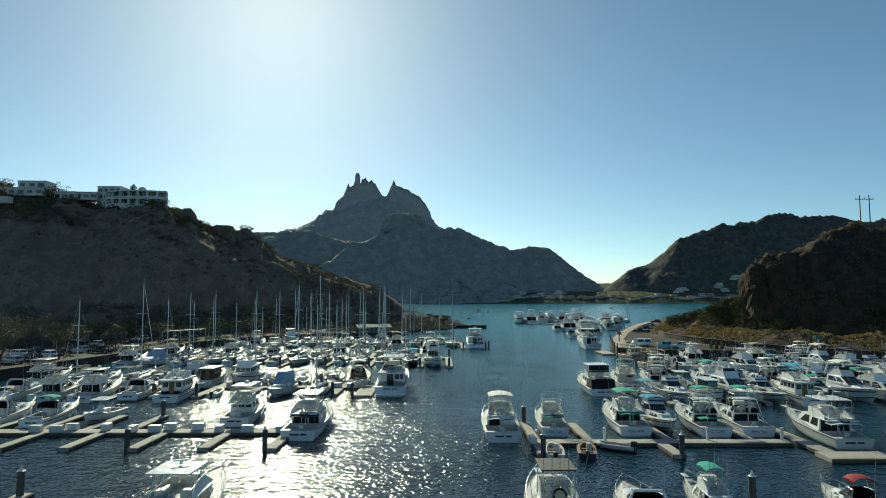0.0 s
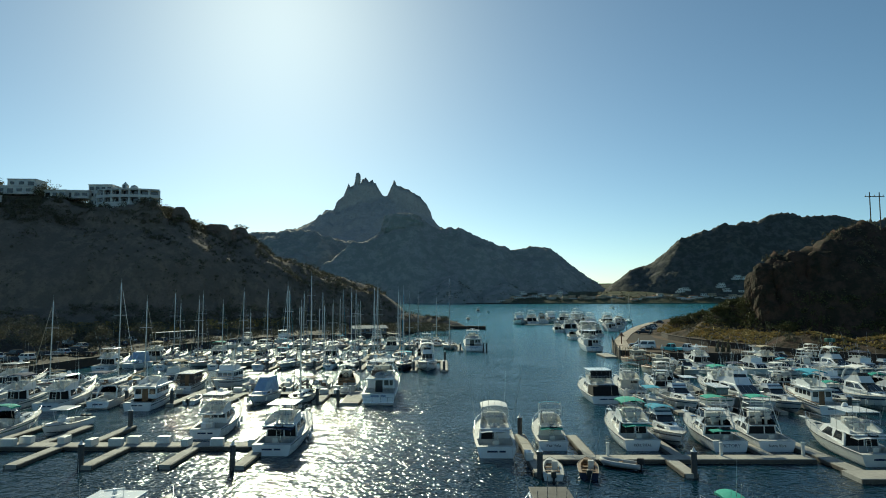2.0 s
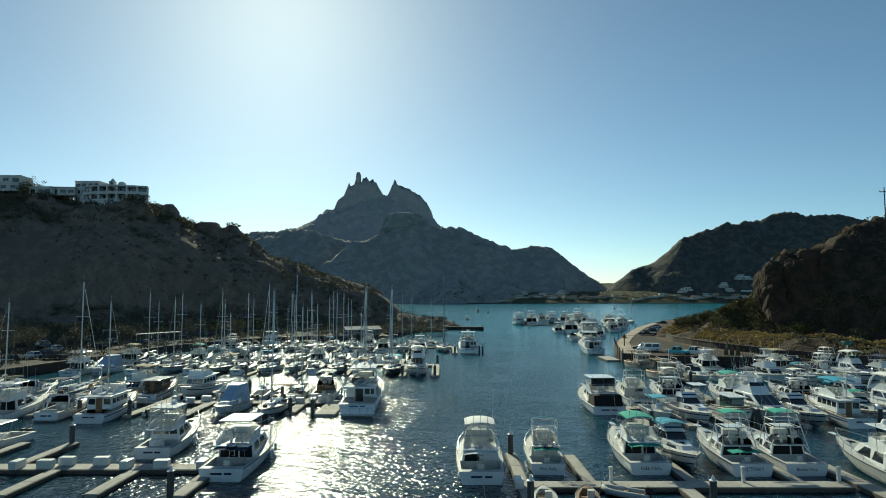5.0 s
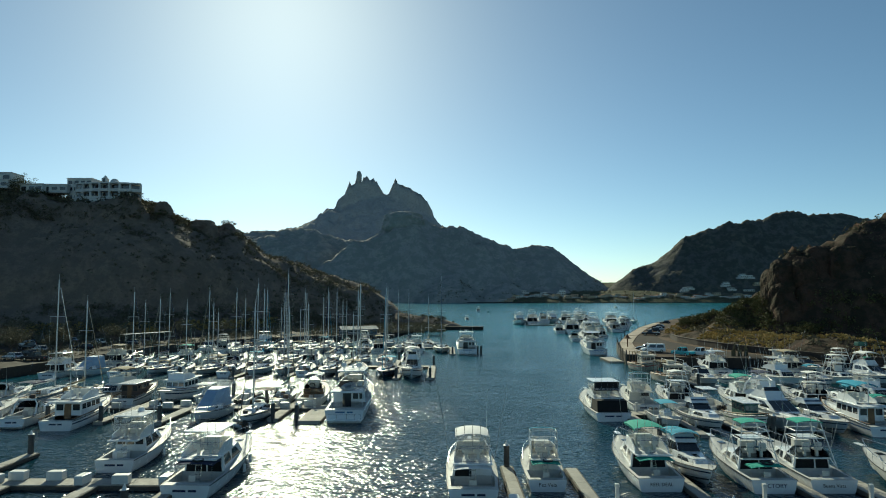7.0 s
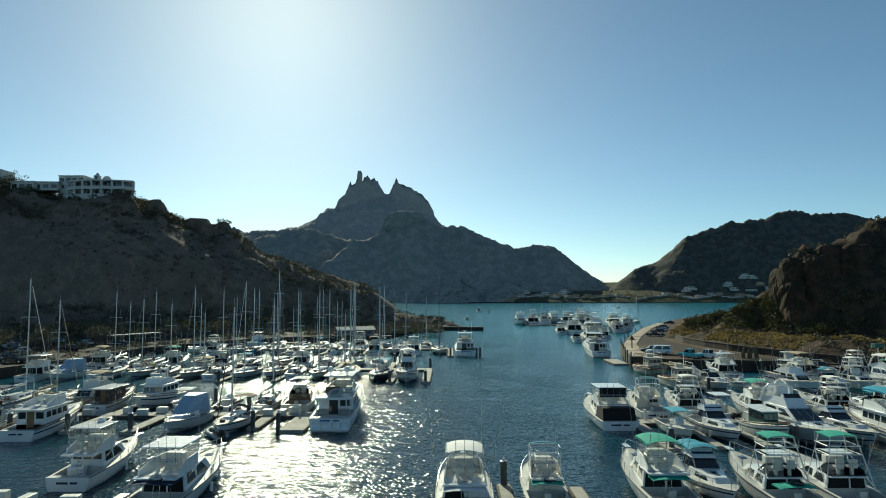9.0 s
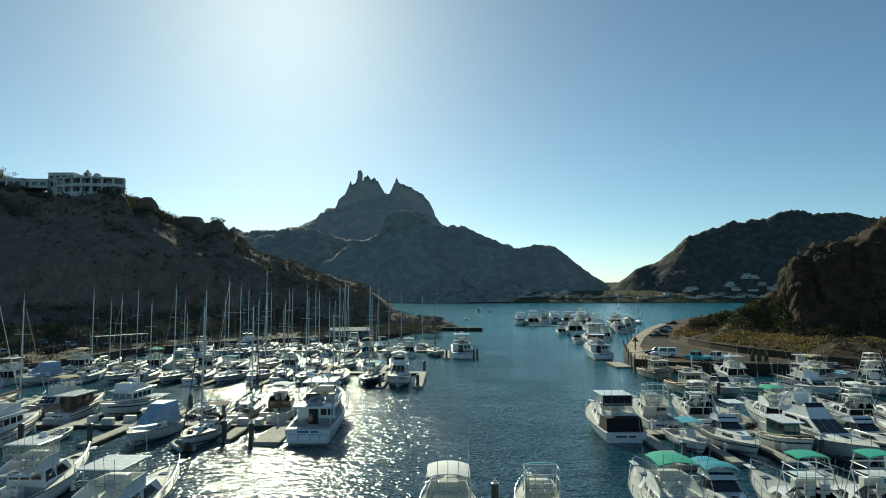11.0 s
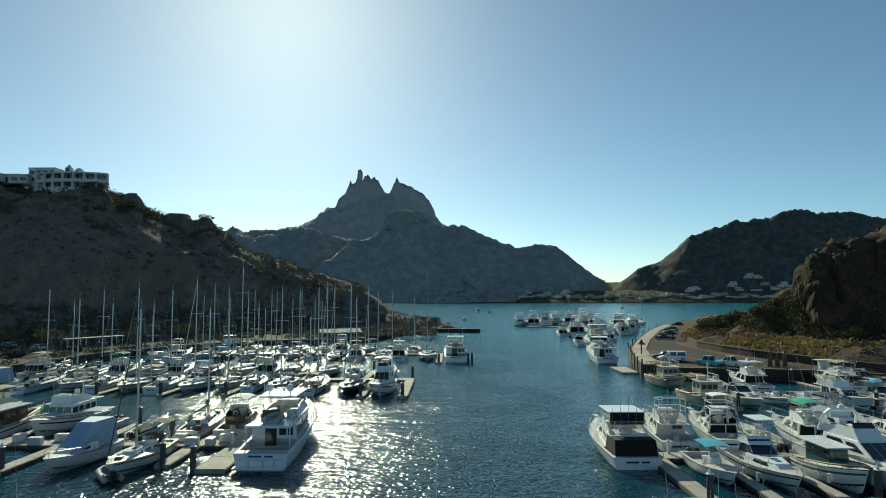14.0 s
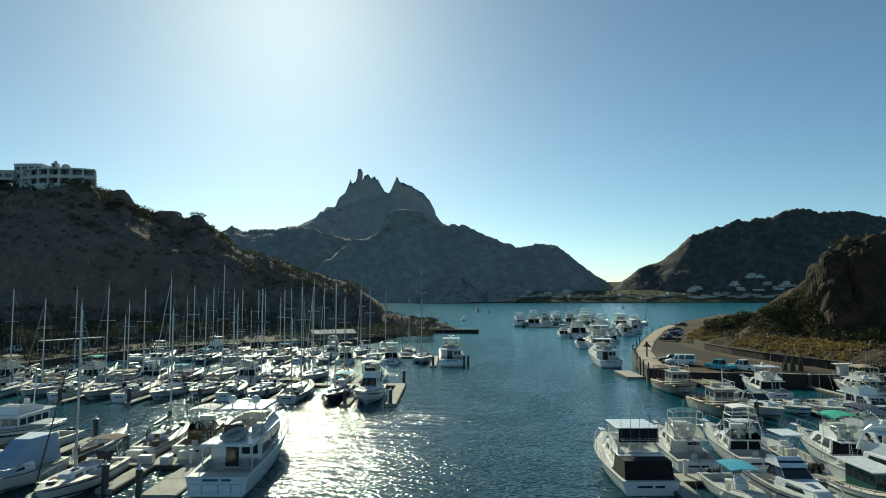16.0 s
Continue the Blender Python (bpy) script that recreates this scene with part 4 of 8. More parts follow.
    if tower:
        zt2, wt = zb + (2.5 if low else 2.3), 0.85
        posts = [((B / 2 - 0.22, y0 - 0.5, zc), (wt, y0 + 0.15, zt2)), ((B / 2 - 0.3, y0 + 1.9, zc + 0.1), (wt, y0 + 1.45, zt2))]
        hoops(root, "tower_leg", M_WHITEP, posts, 0.045, "white pipe leg of the tuna tower")
        for z, yy in ((zb + 1.35, 0.0), (zb + 1.9, 0.05)):
            part("tower_ring", tube(bmesh.new(), [(-1.1, y0 + yy, z), (1.1, y0 + yy, z), (1.05, y0 + 1.6, z), (-1.05, y0 + 1.6, z), (-1.1, y0 + yy, z)], 0.035, 5), M_WHITEP, root, "white pipe ring of the tuna tower")
        for s in (1, -1):
            part("tower_brace", tube(bmesh.new(), [(s * (B / 2 - 0.22), y0 - 0.5, zc), (s * 1.05, y0 + 1.6, zb + 1.35)], 0.035, 5), M_WHITEP, root)
        part("tower_top", canopy(wt + 0.1, y0 + 0.0, y0 + 1.6, zt2 + 0.02, 0.12, 0.02, valance=0.05), canvas or M_TEAL, root, "canvas tower top")
        part("tower_platform", box(bmesh.new(), 0, y0 + 0.85, zb + 1.33, 1.5, 1.2, 0.06, bevel=0.02), gel, root)
    # cockpit fittings
    if not curtain:
        chair = part("fighting_chair", box(bmesh.new(), 0, h.y(0.11), 0.4, 0.12, 0.12, 0.42), M_STEEL, root, "white fishing chair on a steel pedestal")
        part("seat", box(bmesh.new(), 0, h.y(0.11), 0.82, 0.5, 0.45, 0.09, bevel=0.03), M_CUSH, chair)
        part("backrest", box(bmesh.new(), 0, h.y(0.11) - 0.22, 0.9, 0.5, 0.07, 0.38, bevel=0.03), M_CUSH, chair)
    bow_rail(h, root)
    part("deck_hatch", box(bmesh.new(), 0, h.y(0.82), h.top(0.82) + 0.06, 0.55, 0.55, 0.07, bevel=0.02), M_WIN, root)
    part("bow_pulpit", box(bmesh.new(), 0, h.y(1.0) + 0.25, h.top(1.0) - 0.02, 0.42, 1.1, 0.08, bevel=0.03), gel, root, "white bow pulpit")
    if ring:
        bm = bmesh.new()
        if awning:
            tube(bm, [(0.15 + 0.35 * math.cos(a), y0 - 1.35 + 0.35 * math.sin(a), zb - 0.02) for a in np.linspace(0, 2 * math.pi, 17)], 0.07, 6)
        else:
            tube(bm, [(0.35 * math.cos(a), y0 - 0.74, zb + 0.45 + 0.35 * math.sin(a)) for a in np.linspace(0, 2 * math.pi, 17)], 0.07, 6)
        part("life_ring", bm, M_BLACK, root, "dark life ring on the bridge rail")
    bm = bmesh.new()
    for k in range(5):
        x = (k - 2) * w * 0.36
        tube(bm, [(x, y0 - 0.72, zb + 0.7), (x * 1.05, y0 - 0.85, zb + 1.5), (x * 1.1, y0 - 1.0 - 0.1 * (k % 2), zb + 2.5 + 0.25 * ((k * 3) % 4))], 0.016, 4)
    tube(bm, [(-w * 0.8, y0 - 0.74, zb + 0.95), (w * 0.8, y0 - 0.74, zb + 0.95)], 0.025, 5)
    part("rod_rack", bm, M_STEEL, root, "rack of fishing rods behind the bridge")
    if rigs:
        outriggers(root, w + 0.2, y0 + 0.5, zb - 0.1)
    whips(root, [(w * 0.8, yb - 0.3, zt if top in ("hardtop", "bimini") else zb - 0.3)], 3.0)
    if top == "hardtop" and rigs:
        radar(root, 0.0, yb - 0.5, zt + 0.14)
    if name:
        lettering(root, name, 0, -L / 2 - 0.014, 0.42, 0.42 if len(name) < 9 else 0.34, name_mat or M_NAVY)
    else:
        name_bars(root, -L / 2, 0.5, B * 0.5, name_mat or M_NAVY)
    fenders(root, h)
    return root


def express_cruiser(label, L=9.0, B=3.1, canvas=None, arch=True, stripe=None, gel=None, cover=None, group="motor boats in the slips", top=None, windows=None, tarp=None, brow=None):
    """A low cruiser: long foredeck with side windows, raked windscreen, arch and cockpit canvas."""
    root = thing("cabin_cruiser", label, "boat", group)
    gel = gel or M_GEL
    h = Hull(L, B, 0.95, 1.45, fine=2.4)
    hull_set(root, h, 0.42, 0.45, gel, stripe)
    f1 = 0.86
    y0, y1 = h.y(0.42), h.y(f1)
    w = B / 2 - 0.30
    zc = h.top(0.5) - 0.06
    c = prism(y0, y1, w, w * 0.42, zc, zc + 0.62, 0, 1.1, 0.86)
    body = part("trunk_cabin", house(c, 0.07), gel, root)
    for side in ("right", "left"):
        part("window", panel(c, side, 0.25 if side == "right" else 0.30, 0.70 if side == "right" else 0.75, 0.35, 0.78, slant=0.04), M_WIN, body)
    part("deck_hatch", panel(c, "top", 0.35, 0.65, 0.55, 0.85, out=0.03), M_WIN, body)
    cw = prism(y0 - 1.0, y0 + 0.75, w * 0.96, w * 0.70, zc + 0.58, zc + 1.22, 0.15, 0.85, 0.84)
    if windows == "cover":
        part("windscreen_cover", house(cw, 0.04), cover or M_NAVYC, root, "dark canvas cover over the windscreen")
    else:
        ws = part("windscreen", coaming(cw, 0.03, 0.75), M_WIN, root, "raked dark windscreen")
        part("screen_frame", legs([((cw[5].x, cw[5].y, cw[5].z), (cw[6].x, cw[6].y, cw[6].z)), ((cw[6].x, cw[6].y, cw[6].z), (-cw[6].x, cw[6].y, cw[6].z)), ((cw[2].x, cw[2].y, cw[2].z), (cw[6].x, cw[6].y, cw[6].z))], 0.025, 4), M_STEEL, ws)
    if brow:
        cv = prism(y0 - 1.5, y0 + 0.15, w * 0.86, w * 0.68, zc + 1.18, zc + 1.72, 0.1, 0.75, 0.9)
        bro = part("bridge_front", coaming(cv, 0.05, 0.9), gel, root, "white sloping bridge front")
        part("stripe", panel(cv, "fore", 0.02, 0.98, 0.42, 0.62), brow, bro, "navy band across the bridge front")
    part("helm_console", box(bmesh.new(), 0.5, y0 - 0.35, 0.45, 0.9, 0.5, 1.1, bevel=0.05), M_CREAM, root)
    seat(root, 0.5, y0 - 1.1, 0.45)
    part("stern_seat", box(box(bmesh.new(), 0, h.y(0.08), 0.45, B * 0.62, 0.55, 0.42, bevel=0.06), 0, h.y(0.08) - 0.22, 0.85, B * 0.62, 0.14, 0.35, bevel=0.05), M_CUSH, root, "white padded stern seat")
    if tarp:
        ct = prism(h.y(0.10), h.y(0.80), w * 1.02, w * 0.6, zc + 0.05, zc + 2.1, 0.25, 3.6, 0.8)
        part("tarpaulin", house(ct, 0.05), tarp, root, "pale blue tarpaulin stretched over the cabin")
    if arch:
        bm = bmesh.new()
        ya = h.y(0.26)
        tube(bm, [(-w, ya - 0.3, zc), (-w * 0.92, ya + 0.1, zc + 1.1), (-w * 0.7, ya + 0.25, zc + 1.5), (w * 0.7, ya + 0.25, zc + 1.5), (w * 0.92, ya + 0.1, zc + 1.1), (w, ya - 0.3, zc)], 0.09, 6)
        part("radar_arch", bm, gel, root, "white radar arch")
    if canvas:
        part("bimini_top", canopy(w * 0.86, h.y(0.25), y0 + 0.0, zc + 1.75), canvas, root, "stretched canvas bimini top")
        if brow:
            part("bimini_top", canopy(w * 0.74, h.y(0.04), h.y(0.24), zc + 1.55), canvas, root, "smaller canvas top over the cockpit")
        part("bimini_frame", canopy_frame(w * 0.84, [(h.y(0.30), h.y(0.26)), (h.y(0.30), y0)], zc, zc + 1.75), M_STEEL, root)
    bow_rail(h, root, 0.40, 0.5)
    name_bars(root, -L / 2, 0.5, B * 0.45, M_NAVY)
    part("swim_platform", box(bmesh.new(), 0, -L / 2 - 0.32, 0.22, B * 0.8, 0.66, 0.08, bevel=0.03), gel, root, "white swim platform")
    whips(root, [(w * 0.8, h.y(0.28), zc + 1.4)], 2.2)
    fenders(root, h)
    return root


def flybridge_cruiser(label, L=14.0, B=4.4, gel=None, stripe=None, group="motor boats in the slips", canvas=None):
    """A large sweeping cruiser: long foredeck, wide raked screen, low bridge with an arch."""
    root = thing("motor_cruiser", label, "boat", group)
    gel = gel or M_GEL
    h = Hull(L, B, 1.25, 2.0, fine=2.5)
    hull_set(root, h, 0.24, 0.7, gel, stripe)
    zc = h.top(0.4) - 0.05
    w = B / 2 - 0.35
    y0, y1 = h.y(0.24), h.y(0.88)
    c = prism(y0, y1, w, w * 0.45, zc, zc + 0.55, 0, 1.2, 0.9)
    part("trunk_cabin", house(c, 0.09), gel, root)
    ys = h.y(0.64)
    c2 = prism(y0, ys, w * 0.95, w * 0.72, zc + 0.5, zc + 1.55, 0.0, 2.1, 0.84)
    body = part("deckhouse", house(c2, 0.08), gel, root)
    for side in ("right", "left"):
        a = (0.10, 0.52, 0.56, 0.88) if side == "right" else (0.48, 0.90, 0.12, 0.44)
        part("window", panel(c2, side, a[0], a[1], 0.28, 0.82, slant=0.03), M_WIN, body)
        part("window", panel(c2, side, a[2], a[3], 0.28, 0.78, slant=0.05), M_WIN, body)
    for k in range(3):
        part("windscreen", panel(c2, "fore", 0.03 + 0.32 * k, 0.33 + 0.32 * k, 0.10, 0.90), M_WIN, body)
    part("door", panel(c2, "aft", 0.2, 0.8, 0.0, 0.9), M_WIN, body)
    zb = zc + 1.55
    cb = prism(y0 - 0.6, y0 + (ys - y0) * 0.62, w * 0.80, w * 0.55, zb, zb + 0.75, 0.2, 0.7, 0.9)
    br = part("flybridge", coaming(cb), gel, root, "white moulded flybridge")
    part("windscreen", panel(cb, "fore", 0.05, 0.95, 1.0, 1.5, out=0.0), M_WIN, br)
    part("helm_console", box(bmesh.new(), 0.3, y0 + (ys - y0) * 0.38, zb + 0.05, 0.9, 0.5, 0.8, bevel=0.05), M_CREAM, br)
    seat(br, 0.3, y0 + 0.9, zb + 0.05)
    part("settee", box(bmesh.new(), -0.5, y0 + 0.3, zb + 0.05, 1.4, 0.7, 0.5, bevel=0.08), M_CUSH, br)
    bm = bmesh.new()
    tube(bm, [(-w * 0.8, y0 - 0.6, zb), (-w * 0.74, y0 - 0.1, zb + 1.2), (-w * 0.5, y0 + 0.1, zb + 1.7), (w * 0.5, y0 + 0.1, zb + 1.7), (w * 0.74, y0 - 0.1, zb + 1.2), (w * 0.8, y0 - 0.6, zb)], 0.12, 6)
    part("radar_arch", bm, gel, root, "white radar arch")
    radar(root, 0, y0 + 0.1, zb + 1.8)
    if canvas:
        part("bimini_top", canopy(w * 0.8, y0, y0 + 2.6, zb + 1.8), canvas, root, "stretched canvas bimini top")
        part("bimini_frame", canopy_frame(w * 0.75, [(y0 + 1.2, y0 + 0.1), (y0 + 1.2, y0 + 2.5)], zb + 0.7, zb + 1.8), M_STEEL, root)
    bow_rail(h, root, 0.40, 0.6, posts=7)
    part("deck_hatch", panel(c, "top", 0.35, 0.65, 0.80, 0.92, out=0.03), M_WIN, root)
    part("swim_platform", box(bmesh.new(), 0, -L / 2 - 0.4, 0.25, B * 0.85, 0.8, 0.1, bevel=0.03), gel, root, "white swim platform")
    name_bars(root, -L / 2, 0.7, B * 0.45, M_NAVY)
    whips(root, [(w * 0.6, y0, zb + 1.5), (-w * 0.6, y0, zb + 1.5)], 2.4)
    fenders(root, h)
    return root


def motor_yacht(label, L=17.5, B=5.0, group="large motor yachts", canvas=None, domes=True, gel=None, bars=True, cockpit_black=False):
    """A raised-deck yacht: tall hull, saloon with aft doors under an overhang, bridge with a hardtop on pillars, a tender on the boat deck."""
    root = thing("motor_yacht", label, "yacht", group)
    gel = gel or M_GEL
    h = Hull(L, B, 1.35, 2.7, fine=2.4, sheer=1.3, tail=0.95)
    hull_set(root, h, 0.22, 0.85, gel, None, rub=M_GEL)
    zc = h.top(0.35) - 0.1
    w = B / 2 - 0.32
    y0, y1 = h.y(0.22), h.y(0.78)
    c = prism(y0, y1, w, w * 0.62, zc - 0.6, zc + 1.35, 0.0, 2.2, 0.93)
    body = part("saloon", house(c, 0.08), gel, root)
    for side in ("right", "left"):
        q = ((0.05, 0.44), (0.47, 0.88)) if side == "right" else ((0.56, 0.95), (0.12, 0.53))
        for u0, u1 in q:
            part("window", panel(c, side, u0, u1, 0.40, 0.90, slant=0.05), M_WIN, body)
    for k in range(3):
        part("windscreen", panel(c, "fore", 0.04 + 0.31 * k, 0.33 + 0.31 * k, 0.45, 0.92), M_WIN, body)
    part("door", panel(c, "aft", 0.30, 0.56, 0.02, 0.86), M_WIN, body, "dark glass saloon door")
    part("window", panel(c, "aft", 0.62, 0.78, 0.48, 0.84), M_WIN, body)
    part("window", panel(c, "aft", 0.82, 0.94, 0.48, 0.84), M_WIN, body)
    zb = zc + 1.35
    bdeck = prism(y0 - 2.0, h.y(0.60), w * 0.99, w * 0.80, zb - 0.06, zb + 0.14, 0, 0.2, 1.0)
    part("boat_deck", house(bdeck, 0.04), gel, root, "white boat deck overhanging the cockpit")
    for s in (1, -1):
        part("deck_post", tube(bmesh.new(), [(s * w * 0.92, y0 - 1.8, 1.3), (s * w * 0.92, y0 - 1.8, zb)], 0.05, 6), gel, root)
    cb = prism(y0 + 1.6, h.y(0.66), w * 0.86, w * 0.62, zb + 0.1, zb + 0.95, 0.0, 1.5, 0.9)
    br = part("flybridge", coaming(cb), gel, root, "white moulded flybridge")
    part("windscreen", panel(cb, "fore", 0.03, 0.97, 1.0, 1.55, out=0.0), M_VINYL, br)
    part("helm_console", box(bmesh.new(), 0, h.y(0.54), zb + 0.15, 1.6, 0.6, 0.95, bevel=0.06), M_CREAM, br)
    for x in (-0.6, 0.6):
        seat(br, x, h.y(0.48), zb + 0.15, 0.6)
    for x in (-0.5, 0.5):
        part("settee", box(bmesh.new(), w * x, y0 + 2.6, zb + 0.15, 0.7, 1.8, 0.5, bevel=0.08), M_CUSH, br)
    zt = zb + 1.95
    part("top", hardtop(w * 0.84, y0 + 0.9, h.y(0.52), zt), gel, root, "white hardtop over the bridge")
    hoops(root, "top_frame", gel, [((w * 0.74, y0 + 1.75, zb + 0.9), (w * 0.70, y0 + 1.9, zt + 0.05)), ((w * 0.70, h.y(0.56), zb + 0.9), (w * 0.66, h.y(0.52), zt + 0.05)), ((w * 0.72, y0 + 3.4, zb + 0.9), (w * 0.70, y0 + 3.4, zt + 0.05))], 0.04)
    if domes:
        for x in (-0.9, 0.9):
            bm = bmesh.new()
            tube(bm, [(x, y0 + 1.7, zt + 0.15), (x, y0 + 1.7, zt + 0.4)], 0.07, 8)
            r = bmesh.ops.create_uvsphere(bm, u_segments=14, v_segments=9, radius=0.34)
            bmesh.ops.translate(bm, verts=r["verts"], vec=(x, y0 + 1.7, zt + 0.72))
            part("satellite_dome", bm, M_WHITEP, root, "white satellite dome", smooth=True)
    radar(root, 0, y0 + 3.2, zt + 0.22, False)
    # tender
    bm = bmesh.new()
    tube(bm, [(-0.55, y0 - 1.3, zb + 0.45), (-0.55, y0 + 0.5, zb + 0.45), (-0.2, y0 + 1.1, zb + 0.5), (0.2, y0 + 1.1, zb + 0.5), (0.55, y0 + 0.5, zb + 0.45), (0.55, y0 - 1.3, zb + 0.45)], 0.22, 8)
    box(bm, 0, y0 - 0.3, zb + 0.16, 0.9, 2.0, 0.2, bevel=0.05)
    part("tender", bm, M_GREYH, root, "grey tender on the boat deck")
    if cockpit_black:
        part("deck_seat", box(box(bmesh.new(), -w * 0.30, y0 + 1.5, zb + 0.14, w * 0.8, 0.7, 0.34, bevel=0.08), -w * 0.30, y0 + 1.2, zb + 0.45, w * 0.8, 0.18, 0.42, bevel=0.07), M_BROWNC, root, "dark brown padded seat on the boat deck")
        part("side_curtain", panel(prism(y0 + 1.7, h.y(0.52), w * 0.74, w * 0.66, zb + 0.95, zt, 0, 0, 1.0), "right", 0.3, 0.98, 0.0, 0.98), M_VINYL, root, "clear curtain under the hardtop")
        part("side_curtain", panel(prism(y0 + 1.7, h.y(0.52), w * 0.74, w * 0.66, zb + 0.95, zt, 0, 0, 1.0), "left", 0.02, 0.7, 0.0, 0.98), M_VINYL, root, "clear curtain under the hardtop")
    part("deck_rail", legs([((w * 0.95, y0 - 1.9, zb + 0.75), (w * 0.95, y0 + 1.6, zb + 0.75)), ((w * 0.95, y0 - 1.9, zb + 0.75), (-w * 0.95, y0 - 1.9, zb + 0.75))] + [((w * 0.95, y0 - 1.9 + 0.7 * k, zb + 0.1), (w * 0.95, y0 - 1.9 + 0.7 * k, zb + 0.75)) for k in range(6)], 0.018, 4), M_STEEL, root, "steel rail round the boat deck")
    bow_rail(h, root, 0.34, 0.7, posts=9)
    part("swim_platform", box(bmesh.new(), 0, -L / 2 - 0.4, 0.3, B * 0.9, 0.9, 0.12, bevel=0.04), gel, root, "white swim platform")
    bm = bmesh.new()
    for x in (-1.6, -0.75, -0.7, 0.35, 0.4, 1.2, 1.25, 1.9):
        tube(bm, [(x, -L / 2 - 0.75, 0.42), (x, -L / 2 - 0.75, 1.05)], 0.02, 4)
    for a, b in ((-1.6, -0.75), (-0.7, 0.35), (0.4, 1.2), (1.25, 1.9)):
        tube(bm, [(a, -L / 2 - 0.75, 1.05), (b, -L / 2 - 0.75, 1.05)], 0.02, 4)
    part("stern_rail", bm, M_STEEL, root, "steel rails on the swim platform")
    name_bars(root, -L / 2, 1.05, B * 0.5, M_BLUEP)
    whips(root, [(w * 0.7, y0 + 1.8, zt), (-w * 0.7, y0 + 1.8, zt)], 3.0)
    fenders(root, h, (0.2, 0.4, 0.6))
    return root


def trawler_yacht(label, L=11.5, B=3.9, house_mat=None, trim=None, group="motor boats in the slips", canvas=None, gel=None, bridge=True):
    """A heavy cruiser with an upright pilothouse, side windows, a small bridge and a wooden rail."""
    root = thing("pilothouse_boat", label, "boat", group)
    gel = gel or M_GEL
    h = Hull(L, B, 1.0, 1.95, fine=2.6, sheer=1.5)
    hull_set(root, h, 0.20, 0.5, gel, trim)
    zc = h.top(0.4) - 0.1
    w = B / 2 - 0.45
    y0, y1 = h.y(0.20), h.y(0.60)
    c = prism(y0, y1, w, w * 0.86, zc - 0.5, zc + 1.5, 0.0, 0.25, 0.95)
    hm = house_mat or M_GEL
    body = part("pilothouse", house(c, 0.05), hm, root)
    for side in ("right", "left"):
        for k in range(4):
            part("window", panel(c, side, 0.05 + 0.235 * k, 0.235 + 0.235 * k, 0.58, 0.86), M_WIN, body)
    for k in range(3):
        part("windscreen", panel(c, "fore", 0.04 + 0.32 * k, 0.32 + 0.32 * k, 0.56, 0.88), M_WIN, body)
    part("door", panel(c, "aft", 0.36, 0.62, 0.08, 0.88), M_TEAK, body, "wooden cabin door")
    for u in (0.06, 0.68):
        part("window", panel(c, "aft", u, u + 0.26, 0.54, 0.86), M_WIN, body)
    part("roof", box(bmesh.new(), 0, (y0 + y1) / 2 - 0.45, zc + 1.5, 2 * w + 0.25, y1 - y0 + 1.1, 0.10, bevel=0.03), M_GEL, root, "white overhanging roof")
    ct = prism(h.y(0.60) - 0.3, h.y(0.86), w * 0.82, w * 0.42, zc + 0.15, zc + 0.75, 0, 0.5, 0.88)
    part("trunk_cabin", house(ct, 0.05), hm, root)
    if bridge:
        zb = zc + 1.6
        cb = prism(y0 + 0.6, y1 - 0.3, w * 0.82, w * 0.72, zb, zb + 0.75, 0, 0.15, 1.0)
        br = part("flybridge", coaming(cb), gel, root)
        seat(br, 0, y0 + 1.6, zb + 0.05)
        part("helm_console", box(bmesh.new(), 0, y1 - 1.1, zb + 0.05, 1.0, 0.5, 0.8, bevel=0.04), M_CREAM, br)
        if canvas:
            part("bimini_top", canopy(w * 0.85, y0 + 0.5, y1 - 0.4, zb + 1.85), canvas, root, "stretched canvas bimini top")
            part("bimini_frame", canopy_frame(w * 0.80, [(y0 + 1.2, y0 + 0.6), (y0 + 1.2, y1 - 0.5)], zb + 0.7, zb + 1.85), M_STEEL, root)
    part("cap_rail", h.edge(0.05, 0.0, 0.99, dz=0.25), M_TEAK, root, "varnished wooden cap rail")
    part("rail_posts", legs([((h.half(f) - 0.02, h.y(f), h.top(f)), (h.half(f) - 0.02, h.y(f), h.top(f) + 0.25)) for f in (0.05, 0.2, 0.35, 0.5, 0.65, 0.8, 0.92)], 0.025, 4), M_TEAK, root)
    if bridge:
        part("mast", tube(bmesh.new(), [(0, y0 + 0.4, zc + 1.5), (0, y0 + 0.2, zc + 4.6)], 0.05, 6), M_WHITEP, root, "short white signal mast")
    name_bars(root, -L / 2, 0.6, B * 0.4, M_NAVY)
    fenders(root, h)
    return root


